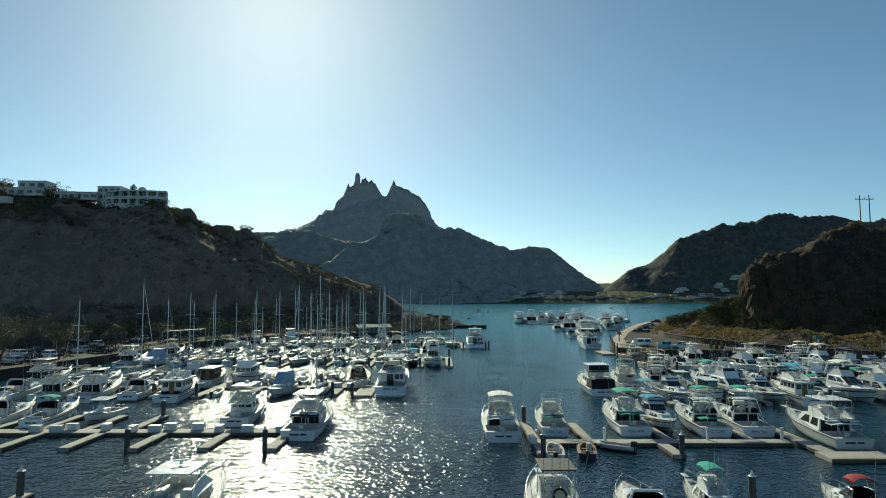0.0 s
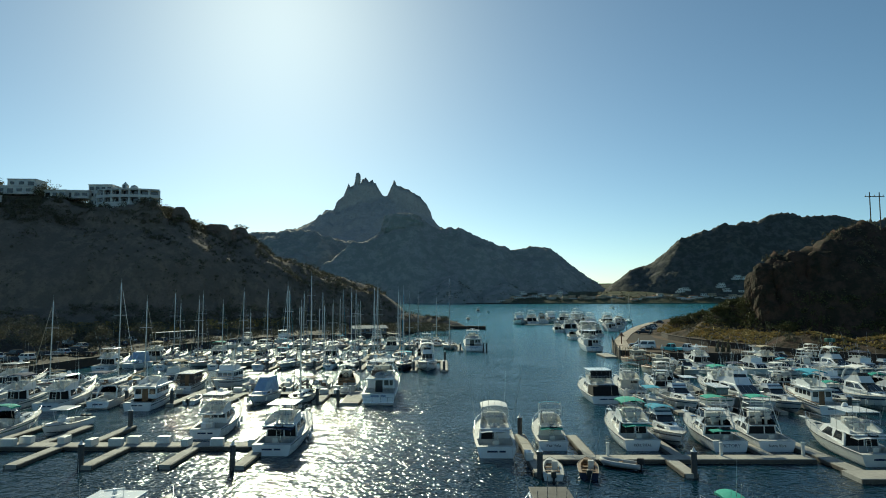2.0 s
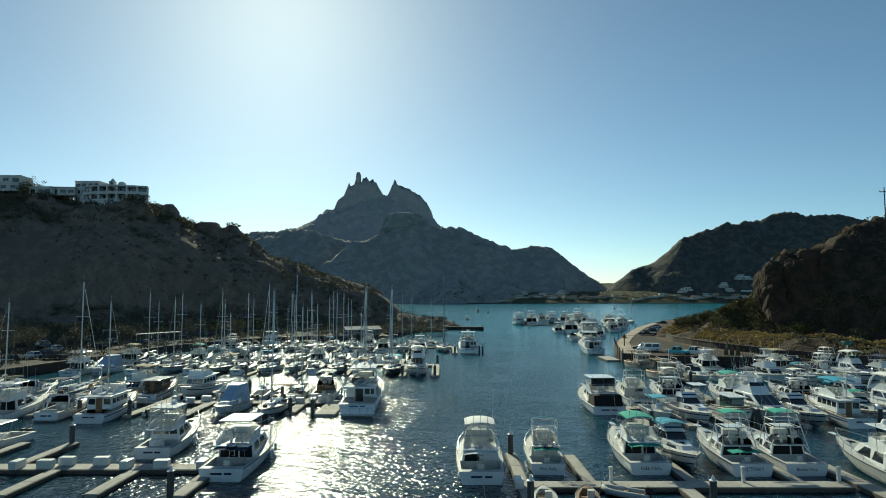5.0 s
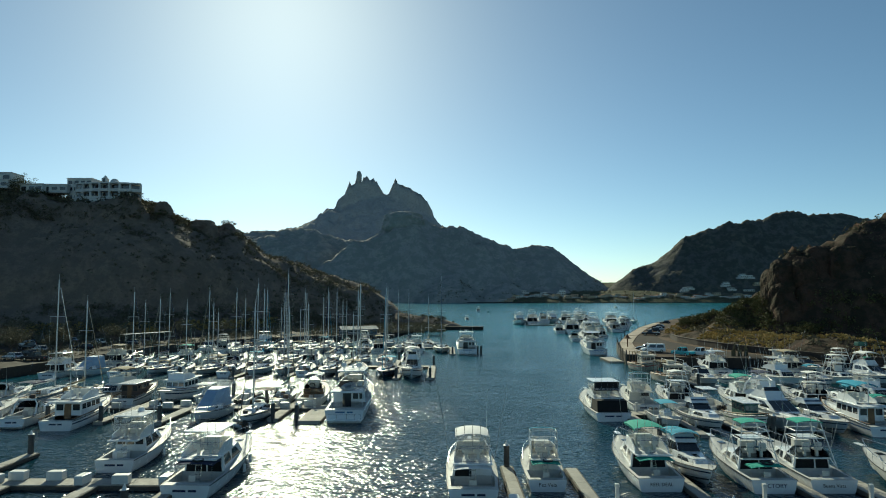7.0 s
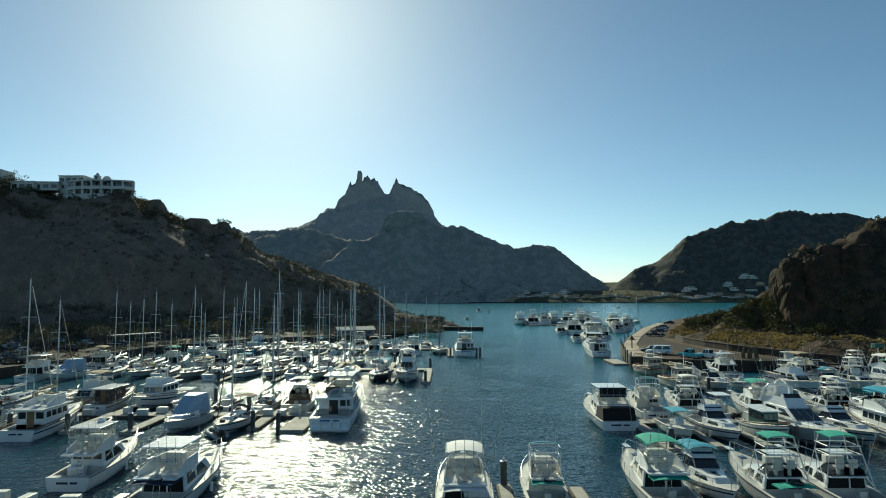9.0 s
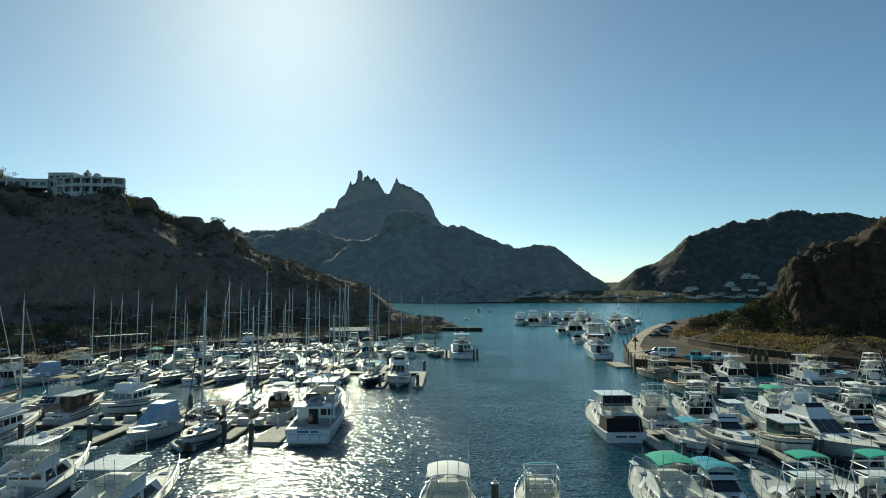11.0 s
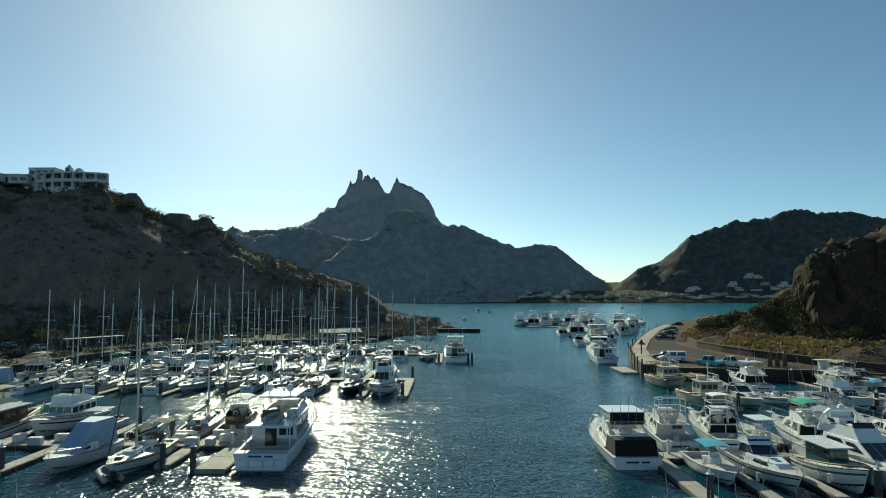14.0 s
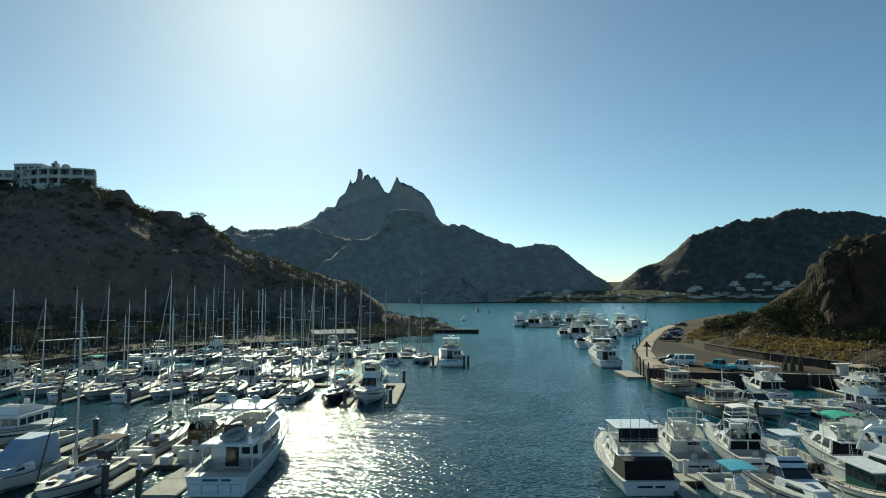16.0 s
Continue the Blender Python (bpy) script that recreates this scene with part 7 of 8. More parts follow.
for x, y, r in ((-38.7, 62.8, 4), (-37.7, 63.8, -3), (-34.2, 63.8, 90), (-31.1, 62.8, 86), (-28.9, 62.9, 2), (-27.7, 63.8, 0), (-24.9, 63.8, 3), (-22.4, 62.9, 88), (-19.6, 62.9, 4), (-16.3, 62.8, 90), (-15.3, 64.1, 6), (-13.9, 92.9, 92), (-13.0, 94.4, 0), (-15.6, 93.0, 4), (-17.3, 94.5, 2), (-24.2, 93.0, 0),
                (-29.8, 93.0, 4), (-32.2, 94.4, 90), (-28.2, 94.4, 0), (-36.0, 93.1, 3), (-41.0, 94.4, 0), (-3.0, 135.8, 0), (-8.0, 137.2, 0), (-19.0, 135.8, 0), (8.3, 58.0, 90)):
    copy_thing(first_box, pose(x, y, 0.36, 0, 0, r))
first_post = make_pedestal()
first_post.matrix_world = pose(24.9, 59.1, 0.36)
for x, y in ((15.2, 59.1), (31.9, 59.1), (-12.0, 92.9), (-26.0, 92.9), (26.0, 90.2), (37.4, 90.2), (46.0, 90.2), (55.0, 90.2), (-7.0, 137.2), (-21.0, 137.2), (-35.0, 137.2)):
    copy_thing(first_post, pose(x, y, 0.36))

# ---- houses ----
def town_house(label, w, d, storeys, mat, roof_mat, seed, name="house", group="houses on the far shore", tiled=False):
    """A flat-roofed house with stepped storeys, set-in windows, a door and a parapet or a tiled roof."""
    rnd = random.Random(seed)
    root = thing(name, label, "house", group)
    for k in range(storeys):
        ww, dd = w * (1 - 0.22 * k), d * (1 - 0.15 * k)
        x = -w * 0.11 * k * rnd.choice((-1, 1))
        wall = part("wall", box(bmesh.new(), x, 0.1 * d * k, 3.0 * k, ww, dd, 3.0), mat, root)
        n = max(2, int(ww / 3.0))
        for i in range(n):
            xx = x - ww / 2 + ww * (i + 0.5) / n
            hgt = 1.9 if rnd.random() < 0.3 else 1.2
            part("window", box(bmesh.new(), xx, 0.1 * d * k - dd / 2 - 0.02, 3.0 * k + (0.3 if hgt > 1.5 else 1.0), ww / n * rnd.uniform(0.45, 0.7), 0.12, hgt), M_HOLE, wall)
        part("parapet", box(bmesh.new(), x, 0.1 * d * k, 3.0 * k + 3.0, ww + 0.4, dd + 0.4, 0.35, bevel=0.05), mat, root)
    if tiled:
        bm = bmesh.new()
        box(bm, 0, 0.1 * d * (storeys - 1), 3.0 * storeys + 0.34, w * (1 - 0.22 * (storeys - 1)) + 0.8, d * 0.9, 1.6, taper=0.25)
        part("roof", bm, roof_mat, root, "low terracotta tile roof")
    return root


rnd = random.Random(12)
HOUSES = [town_house("white flat-roofed house on the far shore", 12, 9, 2, M_STUCCO, M_TILE, 1),
          town_house("low white house by the far shore", 16, 8, 1, M_STUCCO, M_TILE, 2),
          town_house("tan house with a tiled roof across the bay", 11, 9, 1, M_OCHRE, M_TILE, 3, tiled=True),
          town_house("three-storey white villa across the bay", 14, 10, 3, M_STUCCO, M_TILE, 4),
          town_house("tan two-storey house across the bay", 13, 9, 2, M_OCHRE, M_TILE, 5),
          town_house("white house with a tiled roof across the bay", 13, 9, 1, M_STUCCO, M_TILE, 6, tiled=True)]
used = [False] * len(HOUSES)


def settle_house(k, x, y, turn, dz=0.0):
    m = pose(x, y, float(land_z("far", x, y)) - 0.6 + dz, 0, 0, turn)
    size = Matrix.Diagonal((1.12, 1.12, 1.0, 1))
    if used[k]:
        return copy_thing(HOUSES[k], m)
    used[k] = True
    HOUSES[k].matrix_world = m @ size
    return HOUSES[k]


for i in range(34):
    x = 104 + i * 6.5 + rnd.uniform(-3, 3)
    settle_house(rnd.choice((0, 1, 1, 2, 4, 5)), x, 1122 + rnd.uniform(0, 26), rnd.uniform(-25, 25))
for i in range(36):
    x = 340 + i * 8.0 + rnd.uniform(-3, 3)
    settle_house(rnd.choice((0, 1, 1, 2, 4, 5)), x, 1114 + rnd.uniform(0, 28), rnd.uniform(-25, 25))
for k, x, level in ((3, 215, 14), (3, 440, 18), (0, 150, 15), (3, 514, 24), (0, 522, 21), (0, 452, 20), (3, 545, 40), (0, 558, 38), (4, 565, 26), (0, 578, 22), (3, 592, 25), (1, 548, 14)):
    y = 1118.0
    while float(land_z("far", x, y)) < level and y < 1190:
        y += 1.0
    settle_house(k, x, y, rnd.uniform(-12, 12))
rng = np.random.default_rng(3)
hx, hy = rng.uniform(-300, 800, 900), rng.uniform(1105, 1150, 900)
v, f = leaf_cloud(np.stack([hx, hy, land_z("far", hx, hy) + 1.5], 1), rng.uniform(1.2, 3.2, 900), 14, 0.9, rng)
tagged(new("shore_trees", mesh_of("shore_trees", v, f, M_LEAF)), "dark green trees between the houses of the far shore", "trees", kind="stuff")
slab("beach_far", "thin dark stone shore under the far houses", [(40, 1092), (1150, 1076), (1150, 1120), (40, 1120)], -2, 1.2, M_STONE)

# ---- hotel and villas on the left hill ----
def hotel():
    root = thing("hotel", "white curved hilltop hotel with terraces, dark openings and two cupolas", "hotel")
    cx, cy, r = -126.0, 275.0, 27.0
    a0, a1, n = radians(-116), radians(-62), 7

    def ring(r0, r1, z0, z1, name, mat, lab=""):
        bm = bmesh.new()
        rows = []
        for i in range(25):
            a = a0 + (a1 - a0) * i / 24
            c, s = math.cos(a), math.sin(a)
            rows.append([(cx + r0 * c, cy + r0 * s, z0), (cx + r1 * c, cy + r1 * s, z0), (cx + r1 * c, cy + r1 * s, z1), (cx + r0 * c, cy + r0 * s, z1)])
        loft(bm, rows, closed=True, cap_ends=True)
        bmesh.ops.recalc_face_normals(bm, faces=bm.faces)
        return part(name, bm, mat, root, lab)
    ring(12.0, r - 1.8, 46.0, 56.6, "wall", M_STUCCO, "white curved wall behind the terraces")
    ring(r - 3.0, r + 0.5, 47.0, 50.2, "base", M_STUCCO)
    for k, z in enumerate((50.2, 53.2, 56.2)):
        ring(12.0 if k == 2 else r - 3.0, r + 0.5, z, z + 0.55, "floor_slab", M_STUCCO, "white curved floor slab")
    ring(r + 0.1, r + 0.4, 53.7, 54.4, "balustrade", M_STUCCO)
    ring(r + 0.1, r + 0.4, 50.7, 51.4, "balustrade", M_STUCCO)
    for i in range(n + 1):
        a = a0 + (a1 - a0) * i / n
        x, y = cx + (r + 0.1) * math.cos(a), cy + (r + 0.1) * math.sin(a)
        part("column", box(bmesh.new(), x, y, 47.0, 0.7, 0.7, 9.3, rz=math.degrees(a)), M_STUCCO, root)
    for z in (50.8, 53.8):
        for i in range(n):
            a = a0 + (a1 - a0) * (i + 0.5) / n
            x, y = cx + (r - 1.75) * math.cos(a), cy + (r - 1.75) * math.sin(a)
            part("window", box(bmesh.new(), x, y, z, 0.12, 3.0, 2.2, rz=math.degrees(a)), M_HOLE, root)
    tower = part("wing", box(bmesh.new(), -138.5, 259, 46, 9.5, 11, 13.0), M_STUCCO, root, "square white wing")
    part("wing", box(bmesh.new(), -131.5, 262, 46, 7, 9, 12.0), M_STUCCO, root)
    for z in (51.4, 54.4, 57.0):
        for x in (-142.0, -139.6, -137.2, -134.8):
            part("window", box(bmesh.new(), x, 253.46, z, 1.5, 0.12, 1.3), M_HOLE, tower)
    part("parapet", box(bmesh.new(), -138.5, 259, 59.0, 9.9, 11.4, 0.4, bevel=0.05), M_STUCCO, root)
    bm = box(bmesh.new(), -126.8, 250.6, 56.6, 1.9, 1.9, 2.0)
    tube(bm, [(-126.8, 250.6, 58.6), (-126.8, 250.6, 59.3), (-126.8, 250.6, 59.8)], 0.95, 12, 0.1)
    cup = part("cupola", bm, M_STUCCO, root, "white cupola with an arched opening")
    part("window", box(bmesh.new(), -126.8, 249.64, 57.1, 0.9, 0.1, 1.4), M_HOLE, cup)
    bm = bmesh.new()
    bmesh.ops.create_uvsphere(bm, u_segments=16, v_segments=10, radius=1.6)
    bmesh.ops.translate(bm, verts=bm.verts, vec=(-123.4, 251.0, 57.0))
    part("dome", bm, M_STUCCO, root, "white dome", smooth=True)
    return root


hotel()
villa = town_house("white two-storey villa on the cliff top", 14, 9, 2, M_STUCCO, M_TILE, 21, "villa", "villas on the hill")
villa.matrix_world = pose(-168, 250, 54.2, 0, 0, 3)
villa2 = town_house("low white villa on the cliff top", 9, 7, 1, M_STUCCO, M_TILE, 22, "villa", "villas on the hill")
villa2.matrix_world = pose(-153.5, 252, 53.0, 0, 0, -4)
copy_thing(villa2, pose(-146.5, 254, 53.2, 0, 0, 5))
copy_thing(villa, pose(-186, 250, 54.0, 0, 0, -6))
part_hut = thing("water_tank", "pale square tank on the slope below the villas", "tank")
part("body", box(bmesh.new(), 0, 0, 0, 4.4, 3.0, 2.2, bevel=0.1), M_STUCCO, part_hut)
part("roof", box(bmesh.new(), 0, 0, 2.2, 4.8, 3.4, 0.2), M_STUCCO, part_hut)
part_hut.matrix_world = pose(-164, 229, 48.6)

# ---- power line ----
pole = thing("power_pole", "twin-post wooden power pole on the hilltop", "power pole")
for x in (-1.35, 1.35):
    part("post", tube(bmesh.new(), [(x, 0, -5), (x, 0, 7.4)], 0.16, 8, 0.12), M_BARK, pole)
part("cross_arm", box(bmesh.new(), 0, 0, 6.1, 5.4, 0.16, 0.2), M_BARK, pole)
for x in (-2.5, 0, 2.5):
    part("insulator", tube(bmesh.new(), [(x, 0, 6.3), (x, 0, 6.7)], 0.08, 6), M_STUCCO, pole)
pole.matrix_world = pose(121.0, 175.5, max(35.2, float(land_z("right", 121.0, 175.5)) - 0.2))

# ---- scrub on the hills ----
scatter("hill_scrub", "dark desert scrub on the left cliffs", "left", (-250, 15, 175, 320), 6500, (0.4, 1.3), 14, 0.30, M_LEAF, 61, lowest=2.2)
scatter("hill_scrub", "dark desert scrub on the right slope", "right", (70, 180, 100, 240), 6500, (0.5, 1.5), 16, 0.26, M_LEAF, 62, lowest=3.2)
scatter("bench_bushes", "green bushes on the slope above the wall", "right", (73, 108, 146, 222), 3600, (0.8, 1.8), 50, 0.24, M_LEAF2, 63, lowest=5.6, highest=14, clear=0.36)
scatter("bench_grass", "dry yellow grass on the bench above the wall", "right", (65.4, 90, 110, 205), 15000, (0.3, 0.6), 10, 0.26, M_GRASS, 64, lowest=2.6, highest=6.6, clear=0.34)
scatter("shore_bushes", "dark bushes between the car park and the cliffs", "left", (-125, -40, 180, 262), 1100, (0.8, 2.0), 40, 0.26, M_LEAF3, 67, lowest=0.5, highest=14)
scatter("ridge_bushes", "bushes along the descending ridge", "left", (-112, -28, 262, 315), 1500, (0.6, 1.6), 26, 0.26, M_LEAF3, 68, lowest=3)
scatter("bench_grass", "dry tan grass along the foot of the left cliffs", "left", (-118, -58, 182, 246), 9000, (0.35, 0.7), 10, 0.28, M_GRASS, 73, lowest=2.6, highest=5.4, clear=0.40)
scatter("crest_bushes", "dark brown bushes on the hill crest", "left", (-215, -84, 226, 290), 4200, (0.8, 2.3), 34, 0.32, M_LEAF, 71, lowest=41, clear=0.36)
scatter("quay_shrubs", "dark shrubs and weeds along the quay edge", "left", (-80, -10, 118, 226), 1500, (0.5, 1.5), 40, 0.24, M_LEAF3, 72, lowest=1.4, flat_z=1.5,
        keep=lambda x, y: np.abs(x - np.interp(y, (104, 120, 140, 165, 185, 200, 206, 222), (-75, -73, -70, -68.5, -61, -50, -34, -17)) + 2.5) < 2.5)
scatter("car_park_bushes", "low bushes round the car park", "left", (-118, -44, 142, 236), 900, (0.7, 1.8), 40, 0.26, M_LEAF3, 69, lowest=1.4, flat_z=1.5, keep=lambda x, y: x < -64 + (y - 165) * 0.42 - 5)
scatter("spit_scrub", "low scrub on the sandy spit", "left", (-62, 8, 205, 305), 2600, (0.4, 1.2), 26, 0.26, M_LEAF3, 65, lowest=1.4, highest=11, flat_z=1.5, clear=0.34, keep=lambda x, y: (y > 226 + np.clip(-x, 0, 40) * -0.3) & (x < 3))
scatter("far_scrub", "green scrub in the far valley", "far", (-420, 1100, 1090, 1560), 6000, (1.5, 3.6), 14, 0.9, M_LEAF, 66, lowest=2.5, highest=42)
for k, (x, y, hh, sp) in enumerate(((-75.5, 106, 6.0, 3.6), (-82, 110, 7.5, 4.5), (-77, 125, 5.5, 3.4), (-90, 118, 8.0, 5.0), (-92, 132, 6.5, 4.2), (-84, 142, 5.0, 3.2), (-98, 128, 8.5, 5.2), (-104, 150, 7.0, 4.6), (-79, 150, 5.0, 3.2), (-76, 166, 4.6, 3.4), (-82, 182, 4.2, 3.2),
                                     (-70, 190, 4.4, 3.4), (-92, 205, 5.0, 4.0), (-110, 165, 7.0, 4.4), (-62, 200, 4.6, 3.6), (-74, 222, 5.0, 4.2), (-66, 226, 4.6, 4.0), (-84, 104, 8.0, 5.0), (-95, 112, 9.5, 5.6), (-88, 124, 7.0, 4.6), (-101, 138, 9.0, 5.4), (-94, 146, 7.0, 4.6), (-88, 150, 5.5, 4.0), (-112, 152, 9.0, 5.4), (-98, 158, 6.5, 4.4), (-90, 168, 5.6, 4.0), (-106, 176, 7.0, 4.8), (-88, 190, 5.0, 4.2), (-98, 196, 6.0, 4.6), (-78, 200, 5.0, 4.0))):
    tree("spreading dark green mesquite tree beside the car park", x, y, 6.0 if y in (222, 226) else 1.4, hh, sp, 100 + k, M_LEAF3)
for k, (x, y, hh, sp) in enumerate(((-177, 247, 5.0, 4.2), (-159.5, 247, 4.6, 3.6), (-157, 250, 5.2, 3.8), (-149.5, 246.5, 4.0, 3.0), (-104.5, 251, 3.0, 2.4))):
    tree("dark rounded tree on the cliff top beside the villas", x, y, float(land_z("left", x, y)) - 0.3, hh, sp, 160 + k, M_LEAF2, group="cliff top trees")
for k, (x, y, hh, sp) in enumerate(((71.5, 193.5, 3.4, 2.4), (78, 186, 3.0, 2.4), (76, 176, 2.6, 2.0), (82, 170, 3.6, 2.8), (84, 155, 3.6, 2.8), (88, 142, 4.2, 3.2), (94, 136, 4.4, 3.4))):
    tree("bushy green tree on the slope above the quay", x, y, max(1.6, float(land_z("right", x, y)) - 0.3), hh, sp, 200 + k, group="trees above the quay")


# ---- cars ----
def car(label, L=4.4, W=1.75, H=1.45, paint=None, kind="car"):
    """A parked car: lofted body, glasshouse with panes, bumpers, lamps and wheels."""
    root = thing("car" if kind == "car" else kind, label, "car" if kind != "pickup_truck" else "truck", "parked cars")
    bm = bmesh.new()
    prof = {"car": ((-0.5, 0.62), (-0.47, 0.86), (0.12, 0.90), (0.30, 0.86), (0.49, 0.68), (0.5, 0.45)),
            "van": ((-0.5, 0.7), (-0.49, 0.95), (0.2, 0.98), (0.36, 0.95), (0.49, 0.75), (0.5, 0.45)),
            "pickup_truck": ((-0.5, 0.7), (-0.49, 0.95), (0.1, 0.97), (0.26, 0.95), (0.49, 0.85), (0.5, 0.5))}[kind]
    rows = [[(-W / 2, y * L, 0.28), (-W / 2, y * L, z * 0.75), (-W / 2 * 0.93, y * L, z), (W / 2 * 0.93, y * L, z), (W / 2, y * L, z * 0.75), (W / 2, y * L, 0.28)] for y, z in prof]
    loft(bm, rows, closed=True, cap_ends=True)
    bmesh.ops.recalc_face_normals(bm, faces=bm.faces)
    part("body", bm, paint, root)
    ya, yb = {"car": (-0.42, 0.20), "van": (-0.48, 0.30), "pickup_truck": (-0.10, 0.22)}[kind]
    c = prism(ya * L, yb * L, W / 2 * 0.92, W / 2 * 0.9, 0.86, H, 0.35 if kind == "car" else 0.1, 0.6, 0.82)
    cab = part("cabin", house(c, 0.05), paint, root)
    part("windscreen", panel(c, "fore", 0.06, 0.94, 0.12, 0.9), M_WIN, cab)
    part("rear_window", panel(c, "aft", 0.08, 0.92, 0.15, 0.88), M_WIN, cab)
    for side in ("left", "right"):
        for k in range(2):
            part("window", panel(c, side, 0.06 + 0.46 * k, 0.48 + 0.46 * k, 0.18, 0.86, slant=0.03), M_WIN, cab)
    for y in (-0.32, 0.31):
        for s in (1, -1):
            wheel = part("wheel", tube(bmesh.new(), [(s * (W / 2 - 0.2), y * L, 0.33), (s * (W / 2 + 0.01), y * L, 0.33)], 0.33, 14), M_TYRE, root)
            part("rim", tube(bmesh.new(), [(s * (W / 2 + 0.005), y * L, 0.33), (s * (W / 2 + 0.02), y * L, 0.33)], 0.19, 10), M_ALU, wheel)
    for s in (1, -1):
        part("headlight", box(bmesh.new(), s * W * 0.34, L / 2 - 0.02, 0.56, 0.32, 0.08, 0.14), M_CUSH, root)
        part("tail_light", box(bmesh.new(), s * W * 0.38, -L / 2 + 0.0, 0.62, 0.22, 0.06, 0.16), M_REDP, root)
    part("bumper", box(bmesh.new(), 0, L / 2 + 0.02, 0.3, W * 0.94, 0.12, 0.2, bevel=0.03), M_BLACK, root)
    part("bumper", box(bmesh.new(), 0, -L / 2 - 0.02, 0.3, W * 0.94, 0.12, 0.2, bevel=0.03), M_BLACK, root)
    return root


M_SILVER = material("silver_car_paint", (0.5, 0.51, 0.52), 0.25, metal=0.6, grain=0.05, scale=5.0)
M_DARKC = material("dark_car_paint", (0.02, 0.022, 0.025), 0.2, grain=0.05, scale=5.0)
M_TURQ = material("turquoise_car_paint", (0.05, 0.42, 0.48), 0.3, grain=0.08, scale=5.0)
CARS = [car("silver saloon car parked on the packed earth", paint=M_SILVER), car("dark saloon car parked on the packed earth", paint=M_DARKC),
        car("white saloon car parked on the packed earth", paint=M_GEL), car("dark pickup truck parked by the shore", 5.2, 1.85, 1.7, M_DARKC, "pickup_truck"),
        car("white van parked beside the quay", 4.9, 1.8, 1.8, M_GEL, "van"), car("turquoise pickup truck parked on the quay", 5.0, 1.8, 1.7, M_TURQ, "pickup_truck"), car("white pickup truck parked on the quay", 5.2, 1.85, 1.75, M_GEL, "pickup_truck")]
parked = [False] * len(CARS)
for k, x, y, z, turn in ((0, -79.4, 114.8, 1.5, 70), (1, -79.2, 120.3, 1.5, 66), (2, -80.2, 126.2, 1.5, 72), (1, -80.5, 131.5, 1.5, 68), (3, -74.6, 136.0, 1.5, 80), (0, -80.0, 137.5, 1.5, 64), (1, -81.0, 143.0, 1.5, 70), (2, -87.6, 128.0, 1.5, 72), (1, -88.0, 134.5, 1.5, 68),
                         (0, -85.5, 153.6, 1.5, 60), (1, -79.3, 159.4, 1.5, 75), (3, -92.0, 160.0, 1.5, 60), (2, -84.6, 174.7, 1.5, 66), (1, -101.9, 174.4, 1.5, 58), (3, -107.4, 194.0, 1.5, 62), (0, -95.0, 180.0, 1.5, 70), (1, -75.0, 172.0, 1.5, 70), (2, -98.0, 168.0, 1.5, 70),
                         (4, 48.0, 150.5, 1.7, 80), (1, 47.8, 154.4, 1.7, 78), (5, 51.6, 143.2, 1.7, 22), (6, 54.8, 142.2, 1.7, 30), (1, 71.6, 221.0, 1.7, 62), (1, 81.0, 244.0, 1.7, 60), (3, 65.5, 205.0, 1.7, 64), (1, 96.0, 280.0, 1.7, 75), (0, 75.5, 229.0, 1.7, 62)):
    m = pose(x, y, z, 0, 0, turn)
    if parked[k]:
        copy_thing(CARS[k], m)
    else:
        parked[k] = True
        CARS[k].matrix_world = m

# ---- the right quay ----
def strip(name, label, line, width, z0, z1, mat, category):
    """A bent wall or paved strip along a line."""
    bm = bmesh.new()
    rows = []
    for i, (x, y) in enumerate(line):
        a, b = Vector(line[max(i - 1, 0)]), Vector(line[min(i + 1, len(line) - 1)])
        d = (b - a).normalized()
        nx, ny = -d.y * width / 2, d.x * width / 2
        rows.append([(x - nx, y - ny, z0), (x + nx, y + ny, z0), (x + nx, y + ny, z1), (x - nx, y - ny, z1)])
    loft(bm, rows, closed=True, cap_ends=True)
    bmesh.ops.recalc_face_normals(bm, faces=bm.faces)
    return tagged(part(name, bm, mat), label, category, kind="structure")


WALL_LINE = [(66.4, 191), (64.4, 180), (64.8, 168), (66.2, 158), (68.2, 150), (70.6, 142), (74, 133.5), (81, 123.5), (95, 113), (120, 98)]
strip("wall_retaining", "dark stone retaining wall below the grassy bench", WALL_LINE, 0.6, 1.0, 3.0, M_STONE, "wall")
strip("wall_cap", "rough cap along the retaining wall", WALL_LINE, 0.75, 3.0, 3.1, M_STONE, "wall")
strip("road", "worn brown asphalt road along the wall", [(62.5, 206), (58.6, 190), (57.6, 180), (57.8, 166), (59.3, 153), (62.2, 144.5), (67.5, 136.5), (75, 128.5)], 9.0, 1.2, 1.708, M_ASPHALT, "road")
strip("quay_wall", "dark quay edge above the water", [(47.4, 176), (42.8, 157), (40.2, 143.2), (45.4, 138.3), (56, 137.1), (66, 134.8), (78, 125.8), (104, 109.8), (130, 93.8)], 0.5, -2, 1.95, M_STONE, "wall")
slab("quay_deck", "pale concrete edge of the quay", [(46, 138.8), (56, 137.8), (66, 135.6), (78, 126.6), (79.2, 128.0), (66.6, 137.2), (56.3, 139.4), (46.4, 140.6)], 1.0, 1.74, M_CONCRETE, "pavement")

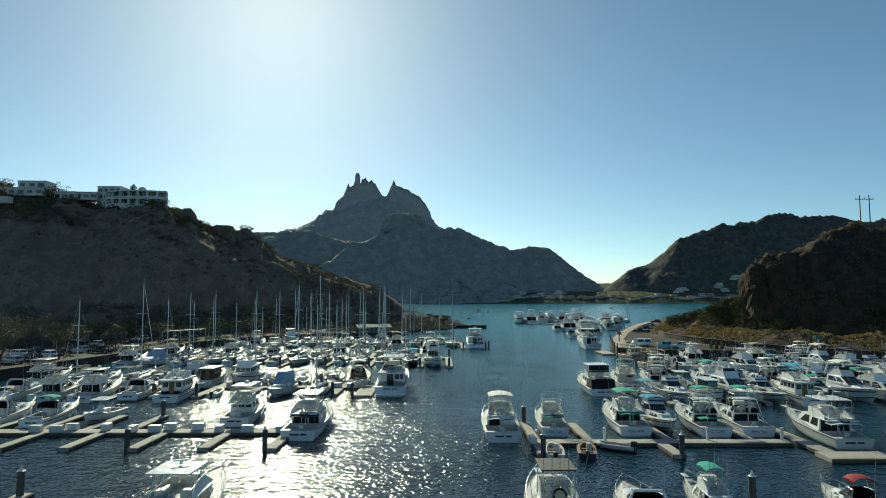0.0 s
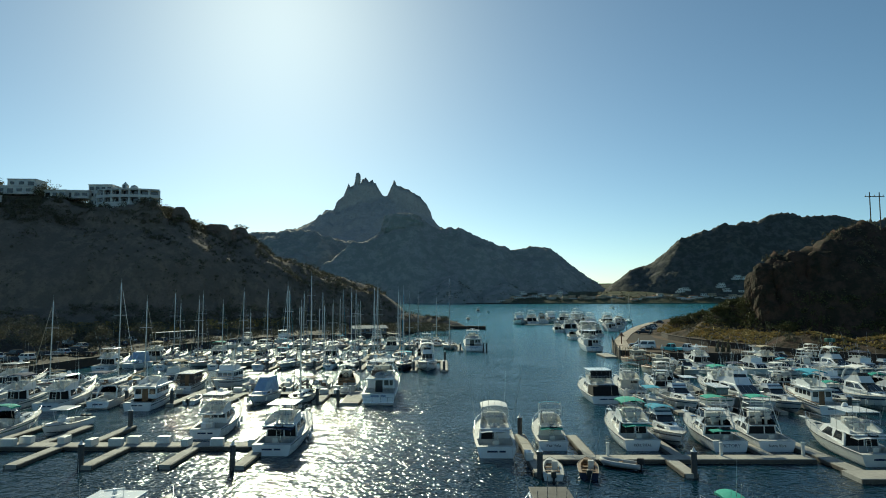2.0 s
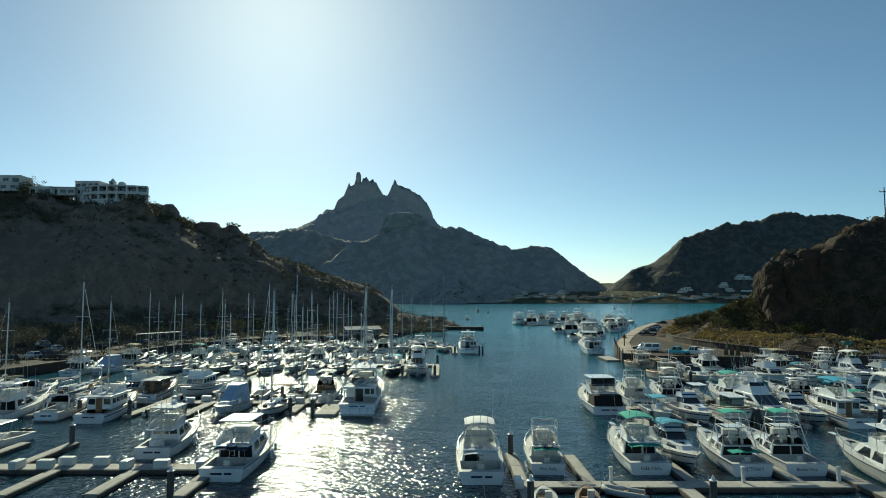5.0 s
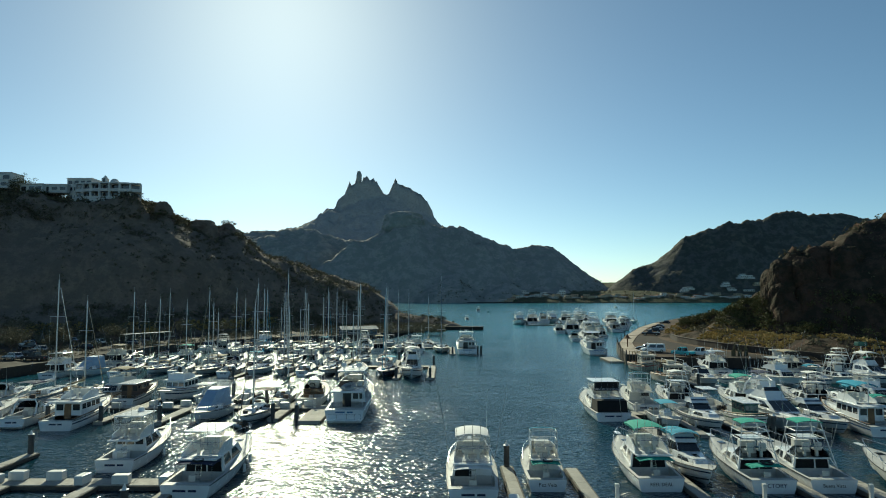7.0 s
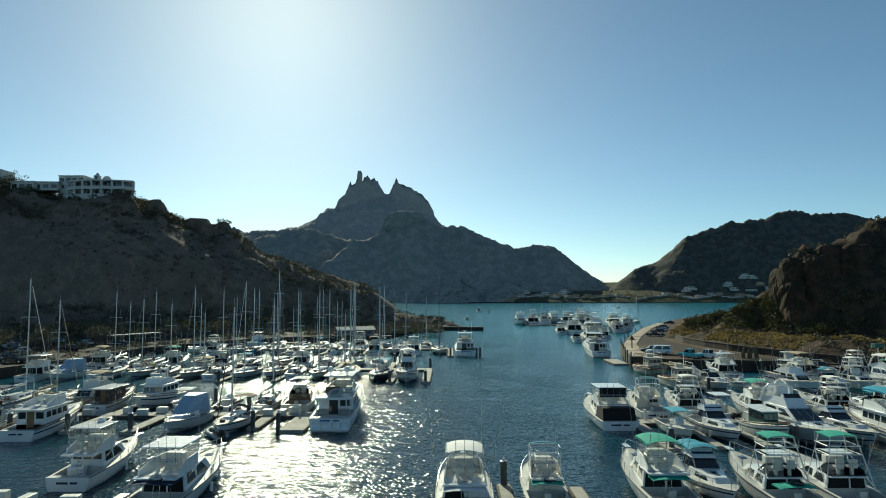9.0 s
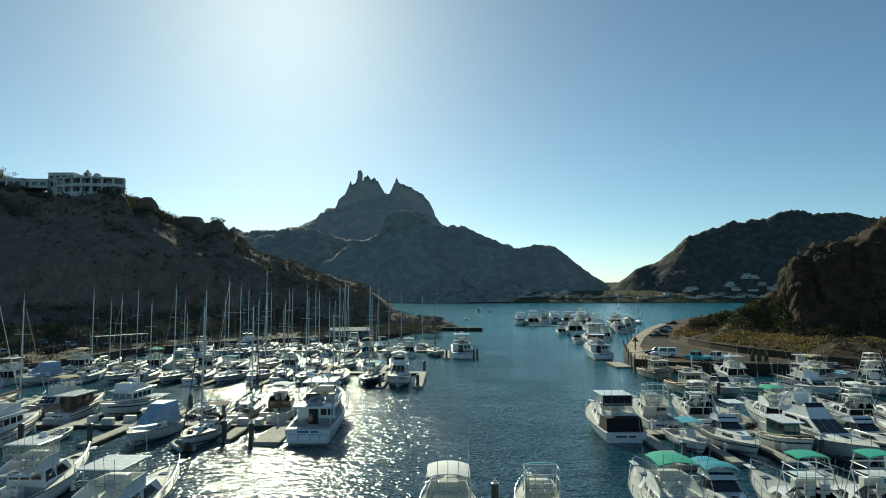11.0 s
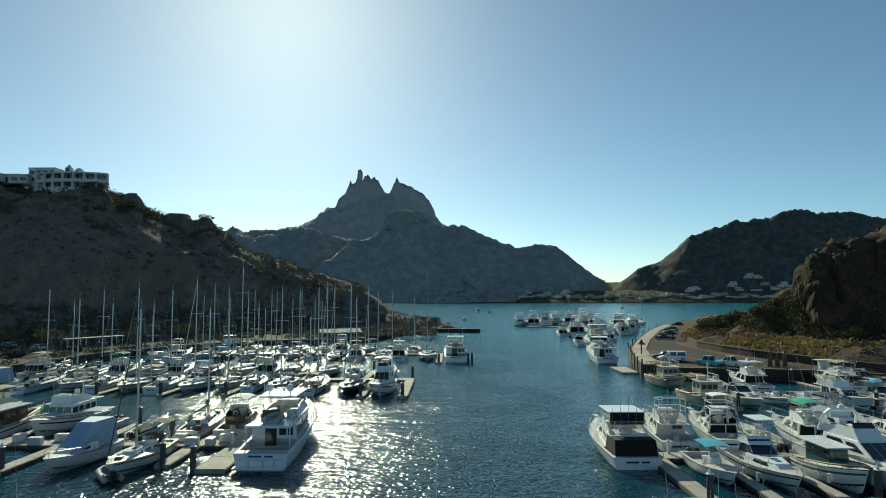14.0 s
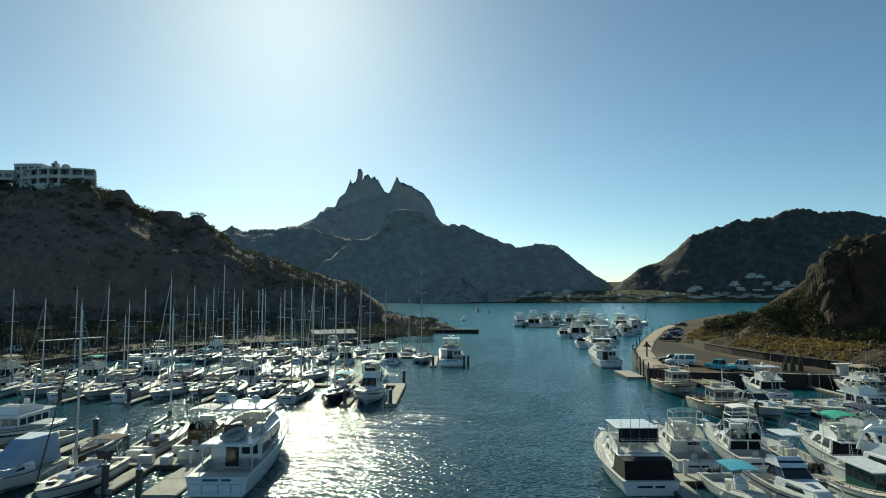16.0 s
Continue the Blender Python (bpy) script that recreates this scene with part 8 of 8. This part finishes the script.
walkline = [(42.1, 144.6), (44.9, 157.5), (49.4, 175.4), (59.2, 203), (77.2, 248.4), (95, 286)]
boards = thing("boardwalk", "pale planked boardwalk along the channel edge", "boardwalk")
plank = None
for (xa, ya), (xb, yb) in zip(walkline, walkline[1:]):
    run = math.hypot(xb - xa, yb - ya)
    turn = math.degrees(math.atan2(yb - ya, xb - xa))
    for k in range(int(run / 1.4)):
        u = (k + 0.5) * 1.4 / run
        if plank is None:
            ob = part("plank", box(bmesh.new(), 0, 0, 0, 1.36, 3.0, 0.10, bevel=0.015), material("bleached_planks", (0.50, 0.40, 0.31), 0.8, vary=0.25, grain=0.25, scale=3.0, per_object=0.3), boards)
            plank = ob.data
        else:
            ob = new("plank", plank)
            ob.parent = boards
        ob.matrix_world = pose(xa + (xb - xa) * u, ya + (yb - ya) * u, 1.74, 0, 0, turn)
bollard = thing("quay_post", "dark timber post at the boardwalk's edge", "post", "boardwalk posts")
part("shaft", tube(bmesh.new(), [(0, 0, -2), (0, 0, 2.9)], 0.12, 8), M_PILE, bollard)
part("cap", tube(bmesh.new(), [(0, 0, 2.9), (0, 0, 3.05)], 0.14, 8, 0.08), M_PILE, bollard)
bollard.matrix_world = pose(39.7, 141.6, 0)
for (xa, ya), (xb, yb) in zip(walkline, walkline[1:]):
    for u in (0.0, 0.5):
        copy_thing(bollard, pose(xa + (xb - xa) * u - 2.0, ya + (yb - ya) * u + 0.8, 0))
dock("dock_walkway", "square concrete float below the quay", 37.4, 40.2, 145.0, 153.5, "y", 4.0)
dock("dock_walkway", "square concrete float below the quay", 40.6, 44.6, 138.8, 142.4, "y", 4.0)
kiosk = thing("palapa", "small rusty sunshade with a thatched hat on the boardwalk", "sunshade")
part("post", tube(bmesh.new(), [(0, 0, 0), (0, 0, 2.3)], 0.14, 8), M_RUST, kiosk)
part("hat", tube(bmesh.new(), [(0, 0, 1.9), (0, 0, 2.2), (0, 0, 2.9)], 0.95, 12, 0.05), M_RUST, kiosk, "conical thatched hat")
kiosk.matrix_world = pose(46.2, 163, 1.84)
crane = thing("boat_hoist", "small green-topped hoist by the quay", "hoist")
part("post", tube(bmesh.new(), [(0, 0, 0), (0, 0, 3.2)], 0.14, 8), M_STEEL, crane)
part("head", box(bmesh.new(), 0, 0, 3.2, 1.6, 1.2, 0.7, bevel=0.1), M_GREENP, crane)
crane.matrix_world = pose(77.0, 127.6, 1.7)
hut = thing("fuel_stand", "small pale service stand on the quay", "stand")
part("body", box(bmesh.new(), 0, 0, 0, 1.4, 0.8, 1.5, bevel=0.04), M_STUCCO, hut)
part("roof", box(bmesh.new(), 0, 0, 1.5, 2.6, 1.4, 0.12), M_STUCCO, hut)
hut.matrix_world = pose(67.6, 137.8, 1.7)
cactus = thing("cactus_clump", "clump of upright dark cactus stems on the quay", "cactus")
for k in range(9):
    part("stem", tube(bmesh.new(), [(k * 0.42 - 1.8, 0.3 * (k % 3), 0), (k * 0.42 - 1.8, 0.3 * (k % 3), 1.2 + 0.35 * ((k * 7) % 5))], 0.16, 7, 0.12), M_LEAF, cactus)
cactus.matrix_world = pose(62.5, 141.6, 1.7)

# ---- the left shore ----
hall = thing("boat_house", "long pale blue shore building with a ribbed metal roof", "building")
wall = part("wall", box(bmesh.new(), 0, 0, 0, 13.0, 6.0, 3.0), M_ROOFB, hall)
for k in range(6):
    part("window", box(bmesh.new(), -5.4 + 2.15 * k, -3.02, 0.9, 1.5, 0.12, 1.4), M_HOLE, wall)
bm = bmesh.new()
loft(bm, [[(x, -3.8, 2.9), (x, 0, 4.6), (x, 3.8, 2.9), (x, 3.8, 2.75), (x, 0, 4.45), (x, -3.8, 2.75)] for x in (-7.2, 7.2)], closed=True, cap_ends=True)
roof = part("roof", bm, M_ROOFB, hall, "pale blue ribbed metal roof")
for k in range(15):
    part("roof_rib", box(bmesh.new(), 0, 0, 0, 0.08, 4.16, 0.07, rx=24.1), M_ROOFB, roof).location = (-7.0 + k, -1.92, 3.78)
part("terrace", box(bmesh.new(), 0, -4.6, -0.1, 15.0, 3.6, 0.3), M_CONCRETE, hall)
hall.matrix_world = pose(-24.5, 216.5, 1.5, 0, 0, 22) @ Matrix.Diagonal((0.85, 0.85, 0.55, 1))
strip("jetty", "low dark stone breakwater at the tip of the spit", [(-4, 268), (6, 266.5), (18.5, 264.5)], 2.4, -2.0, 1.4, M_STONE, "jetty")
strip("wall_left_quay", "dark stone quay wall along the car park", [(-78.2, 40), (-73.7, 104), (-71.2, 120), (-68.2, 140), (-66.2, 165), (-58.2, 184.6), (-46.2, 199.6), (-30, 205.6), (-14, 221.6)], 0.5, -2, 1.75, M_STONE, "wall")
shed = thing("shade_roof", "long low pale blue shade roof on posts at the shore", "shelter", "shade roofs")
part("roof", box(bmesh.new(), 0, 0, 2.6, 14.0, 2.4, 0.10), M_ROOFB, shed)
for x in (-6.5, -2.2, 2.2, 6.5):
    for y in (-1.1, 1.1):
        part("post", tube(bmesh.new(), [(x, y, 0), (x, y, 2.6)], 0.07, 6), M_STEEL, shed)
shed.matrix_world = pose(-74.0, 178.0, 1.5, 0, 0, 62)
